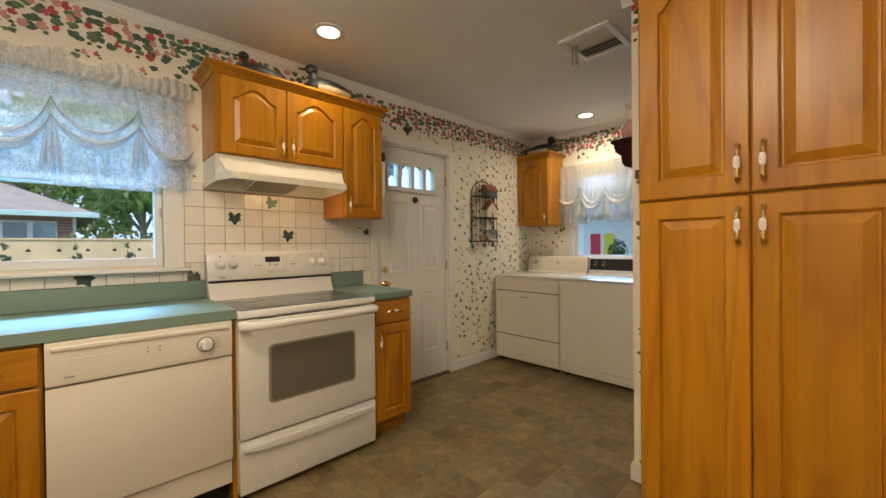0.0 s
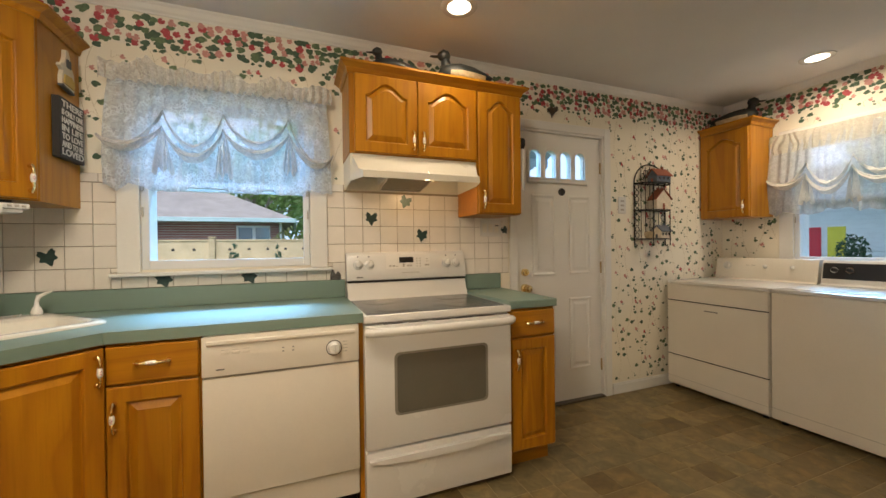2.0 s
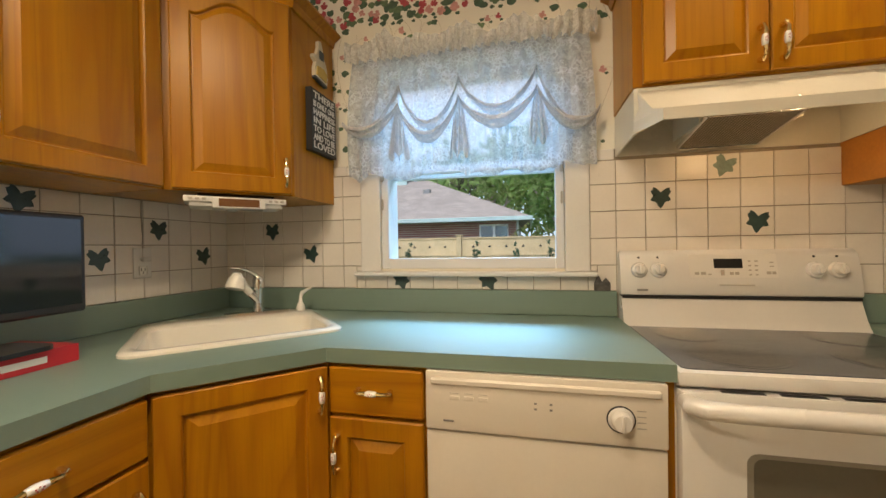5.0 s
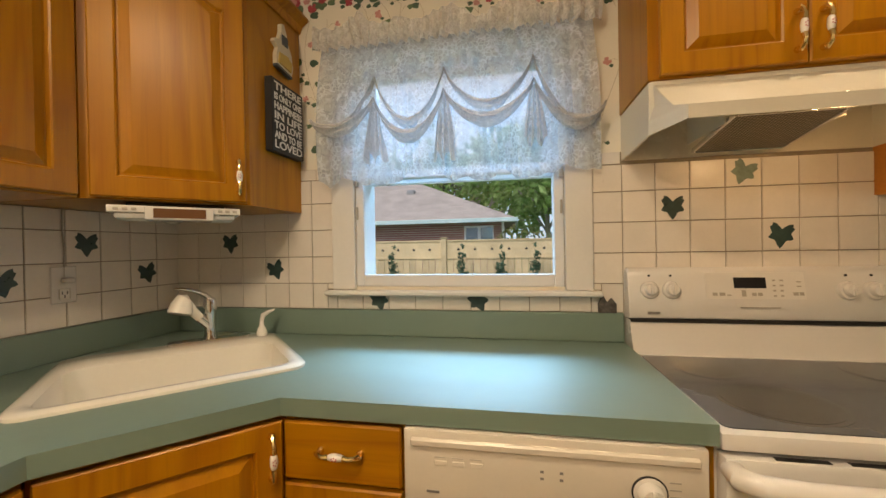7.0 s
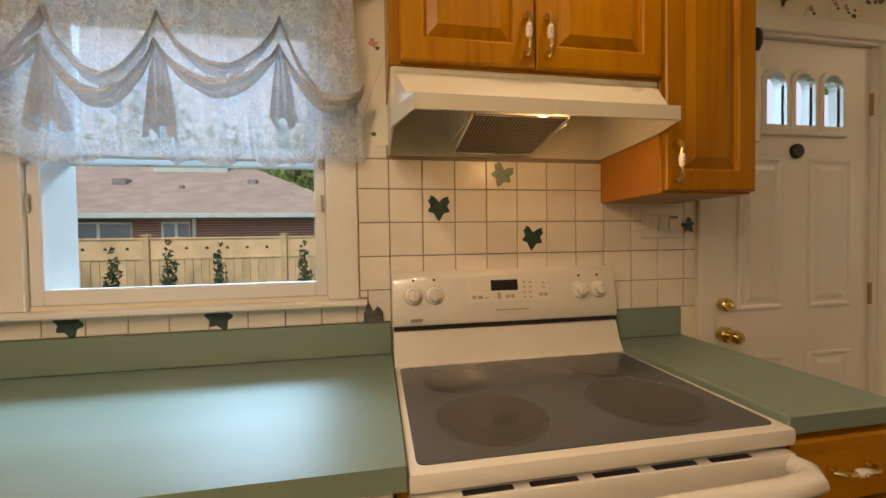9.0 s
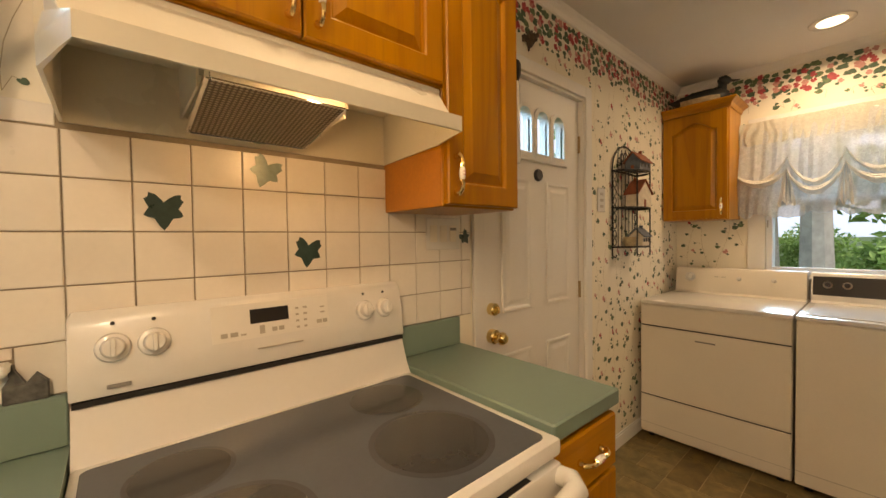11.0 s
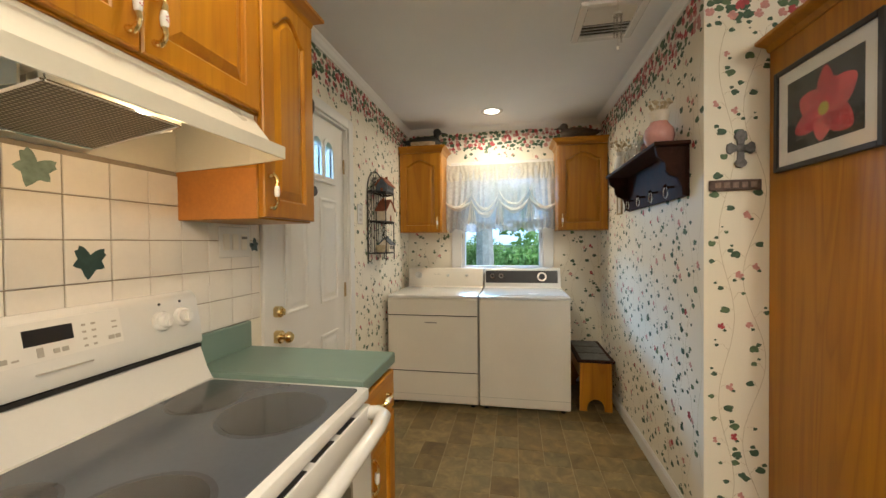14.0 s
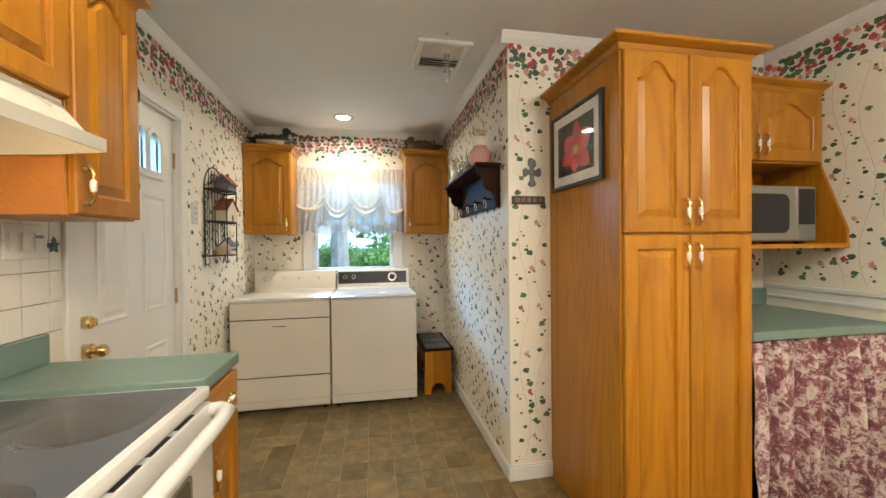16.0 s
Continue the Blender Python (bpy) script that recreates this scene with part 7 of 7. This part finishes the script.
print_wall(wall_north, lambda u, v, o: (X_W + u, -o, v), X_E - X_W,
           [(0.0, 0.0, 1.125 - X_W, 1.58), (-1.10 - X_W, 0, -0.105 - X_W, 2.10), (1.115 - X_W, 0, 2.065 - X_W, 2.115), (0, 1.3, 0.58, 2.25), (0.0 - X_W, 1.3, 1.03 - X_W, 2.18)], 21)
print_wall(wall_east, lambda u, v, o: (X_E - o, -u, v), -Y_L, [(0.42, 0.0, 1.44, 2.105)], 22)
print_wall(wall_laundry, lambda u, v, o: (X_E - u, Y_L + o, v), X_E - X_P, [], 23)
print_wall(wall_pantry, lambda u, v, o: (X_P - o, Y_L - u, v), Y_L - Y_S, [(0.24, 0, 0.86, 2.16), (0.86, 0, 1.70, 1.02), (0.86, 1.26, 1.70, 2.15)], 24)
print_wall(wall_south, lambda u, v, o: (X_P - u, Y_S + o, v), X_P - X_W, [(0, 0, 3.4, 1.05)], 25)

# ---- glazed tiles on the wall above the counters ----
TX, TZ, TS, GAP = -0.006, 1.435, 0.1074, 0.0015
tile_meshes = {}


def tile(parent, a0, z0, a1, z1, at_wall):
    w, h = a1 - a0 - 2 * GAP, z1 - z0 - 2 * GAP
    if w < 0.008 or h < 0.008:
        return
    key = (round(w, 4), round(h, 4))
    if key not in tile_meshes:
        bm, c = bmesh.new(), 0.0014
        loop_strip(bm, [[(-w / 2 + q, y, -h / 2 + q), (w / 2 - q, y, -h / 2 + q), (w / 2 - q, y, h / 2 - q), (-w / 2 + q, y, h / 2 - q)] for q, y in ((0, 0), (0, -0.0026), (c, -0.0040))], True, 0, (False, True))
        tile_meshes[key] = mesh_of("tile", bm, TILE)
    shared("tile", tile_meshes[key], parent, at_wall((a0 + a1) / 2, (z0 + z1) / 2))


def on_north(a, z):
    return pose(a, -0.0035, z)


def on_west(a, z):
    return pose(X_W + 0.0035, a, z, 0, 0, 90)


rows = [(1.0105, TZ - 3 * TS), (TZ - 3 * TS, TZ - 2 * TS), (TZ - 2 * TS, TZ - TS), (TZ - TS, TZ), (TZ, TZ + 0.095)]
for z0, z1 in rows:
    k = -18
    while TX + k * TS < 1.118:
        a0, a1 = max(TX + k * TS, X_W + 0.002), min(TX + (k + 1) * TS, 1.118)
        k += 1
        if a1 < X_W + 0.006:
            continue
        if z0 > 1.38 and (a1 < -1.245 or a0 > 0.73):
            continue
        lo, hi = (-1.096, -0.104) if z0 > 1.1 else (-1.122, -0.078)
        for b0, b1, top in ((a0, min(a1, lo), z1), (max(a0, lo), min(a1, hi), min(z1, 1.066)), (max(a0, hi), a1, z1)):
            if b1 - b0 > 0.01 and top - z0 > 0.01:
                tile(wall_north, b0, z0, b1, top, on_north)
    if z0 < 1.40:
        for j in range(15):
            tile(wall_west, -(j + 1) * TS, z0, -j * TS - 0.0005, min(z1, 1.398), on_west)
for a0, a1 in ((-1.234, -1.165), (-1.165, -1.097), (-0.103, -0.010)):
    tile(wall_north, a0, TZ + 0.096, a1, TZ + 0.140, on_north)
for a0, a1 in ((-1.122, -1.096), (-0.104, -0.078)):
    tile(wall_north, a0, 1.089, a1, TZ - 3 * TS, on_north)
part("grout_bed", boxes((X_W + 0.0005, -0.0034, 1.009, -1.097, -0.0004, 1.575), (-1.097, -0.0034, 1.009, -0.103, -0.0004, 1.066), (-0.103, -0.0034, 1.009, 1.119, -0.0004, 1.574)), GROUT, wall_north)
part("grout_bed", boxes((X_W + 0.0004, -1.62, 1.009, X_W + 0.0034, -0.004, 1.399)), GROUT, wall_west)


def ivy(bm, s, turn, cut=None):
    pts = []
    for a, r in ((-90, 1.18), (-78, 0.94), (-64, 0.74), (-50, 0.68), (-36, 0.84), (-24, 0.98), (-12, 0.84), (2, 0.68), (14, 0.80), (26, 1.04), (36, 0.98), (46, 1.16), (56, 0.96), (68, 0.68), (80, 0.48), (90, 0.38), (102, 0.56), (115, 0.90), (126, 1.14), (137, 0.98), (148, 1.06), (160, 0.84), (173, 0.68), (187, 0.80), (200, 0.98), (213, 0.84), (228, 0.68), (243, 0.76), (257, 0.96)):
        x, z = s * r * math.cos(radians(a + turn)), s * r * math.sin(radians(a + turn))
        pts.append((x, min(z, cut) if cut is not None else z))
    prism(bm, pts, -0.0046, -0.0041, "y")
    return bm


for x, z, t, m, cut in ((0.155, 1.378, 0, LEAF_DARK, None), (0.478, 1.275, -6, LEAF_DARK, None), (0.372, 1.487, -20, LEAF_PALE, None), (-1.565, 1.285, 5, LEAF_DARK, None), (-1.355, 1.172, 20, LEAF_DARK, None),
                        (-0.905, 1.050, 15, LEAF_DARK, 0.015), (-0.515, 1.050, 25, LEAF_DARK, 0.015), (1.085, 1.31, 40, LEAF_DARK, None)):
    part("ivy_leaf_print", ivy(bmesh.new(), 0.040 if x < 1 else 0.028, t, cut), m, wall_north, "green ivy leaf printed on a tile", at=on_north(x, z))
for y, z, t in ((-0.367, 1.285, 0), (-0.150, 1.172, 15), (-0.59, 1.172, 10), (-0.80, 1.36, -10), (-1.02, 1.172, 0)):
    part("ivy_leaf_print", ivy(bmesh.new(), 0.040, t), LEAF_DARK, wall_west, "green ivy leaf printed on a tile", at=on_west(y, z))


# ---- vinyl floor squares ----
def vinyl(name, island):
    m, t, p = nodes_of(name)
    vec, rnd = coords(t)
    if island:
        g = t.nodes.new("ShaderNodeNewGeometry")
        rnd = g.outputs["Random Per Island"]
    base = ramp_of(t, rnd, [(0.0, (0.120, 0.078, 0.026)), (0.3, (0.175, 0.122, 0.046)), (0.6, (0.205, 0.155, 0.068)), (1.0, (0.148, 0.116, 0.054))])
    a, b = noise_of(t, vec, 11.0, 5, 0.65, 0.6), noise_of(t, vec, 60.0, 4)
    mot = ramp_of(t, a, [(0.30, (0.66, 0.60, 0.52)), (0.50, (1, 1, 1)), (0.70, (1.5, 1.48, 1.42))])
    t.links.new(mix_of(t, 1.0, base, mot, "MULTIPLY"), p.inputs["Base Color"])
    t.links.new(math_of(t, "ADD", math_of(t, "MULTIPLY", a, 0.25), 0.38), p.inputs["Roughness"])
    bump_of(t, p, b, 0.25)
    return m


V_ONE, V_REST = vinyl("mottled_vinyl", False), vinyl("mottled_vinyl_rest", True)
S = 0.1525
rg = random.Random(77)
taken, pieces = set(), []
nx, ny = int((X_E - X_W) / S) + 1, int(-Y_S / S) + 1
for i in range(nx):
    for j in range(ny):
        if (i, j) in taken:
            continue
        w, h = rg.choice(((1, 1), (1, 1), (1, 1), (1, 1), (1, 1), (1, 1), (1, 1), (2, 1), (1, 2)))
        if any((i + a, j + b) in taken for a in range(w) for b in range(h)):
            w = h = 1
        taken |= {(i + a, j + b) for a in range(w) for b in range(h)}
        x0, y1 = X_W + i * S, -j * S
        pieces.append((x0, max(y1 - h * S, Y_S), min(x0 + w * S, X_E), y1))
vin_meshes, rest, count = {}, bmesh.new(), 0
for x0, y0, x1, y1 in pieces:
    if x1 - x0 < 0.01 or y1 - y0 < 0.01 or (x1 > X_P + 0.14 and y1 < Y_L):
        continue
    near = x0 > 0.25 and y1 > -2.75 and y0 < -0.5 and not (x0 > X_P and y1 < Y_L) and count < 290
    w, h, q = x1 - x0 - 0.003, y1 - y0 - 0.003, 0.0015
    ring = [[(-w / 2 + e, -h / 2 + e, z), (w / 2 - e, -h / 2 + e, z), (w / 2 - e, h / 2 - e, z), (-w / 2 + e, h / 2 - e, z)] for e, z in ((0, -0.0018), (0, -0.0008), (q, 0.0))]
    cx, cy = (x0 + x1) / 2, (y0 + y1) / 2
    if near:
        count += 1
        key = (round(w, 4), round(h, 4))
        if key not in vin_meshes:
            bm = bmesh.new()
            loop_strip(bm, ring, True, 0, (False, True))
            vin_meshes[key] = mesh_of("floor_tile", bm, V_ONE)
        shared("floor_tile", vin_meshes[key], floor, pose(cx, cy, 0))
    else:
        loop_strip(rest, [[(cx + a, cy + b, z) for a, b, z in r] for r in ring], True, 0, (False, True))
tagged(part("floor_tiles", rest, V_REST, floor), kind="stuff")
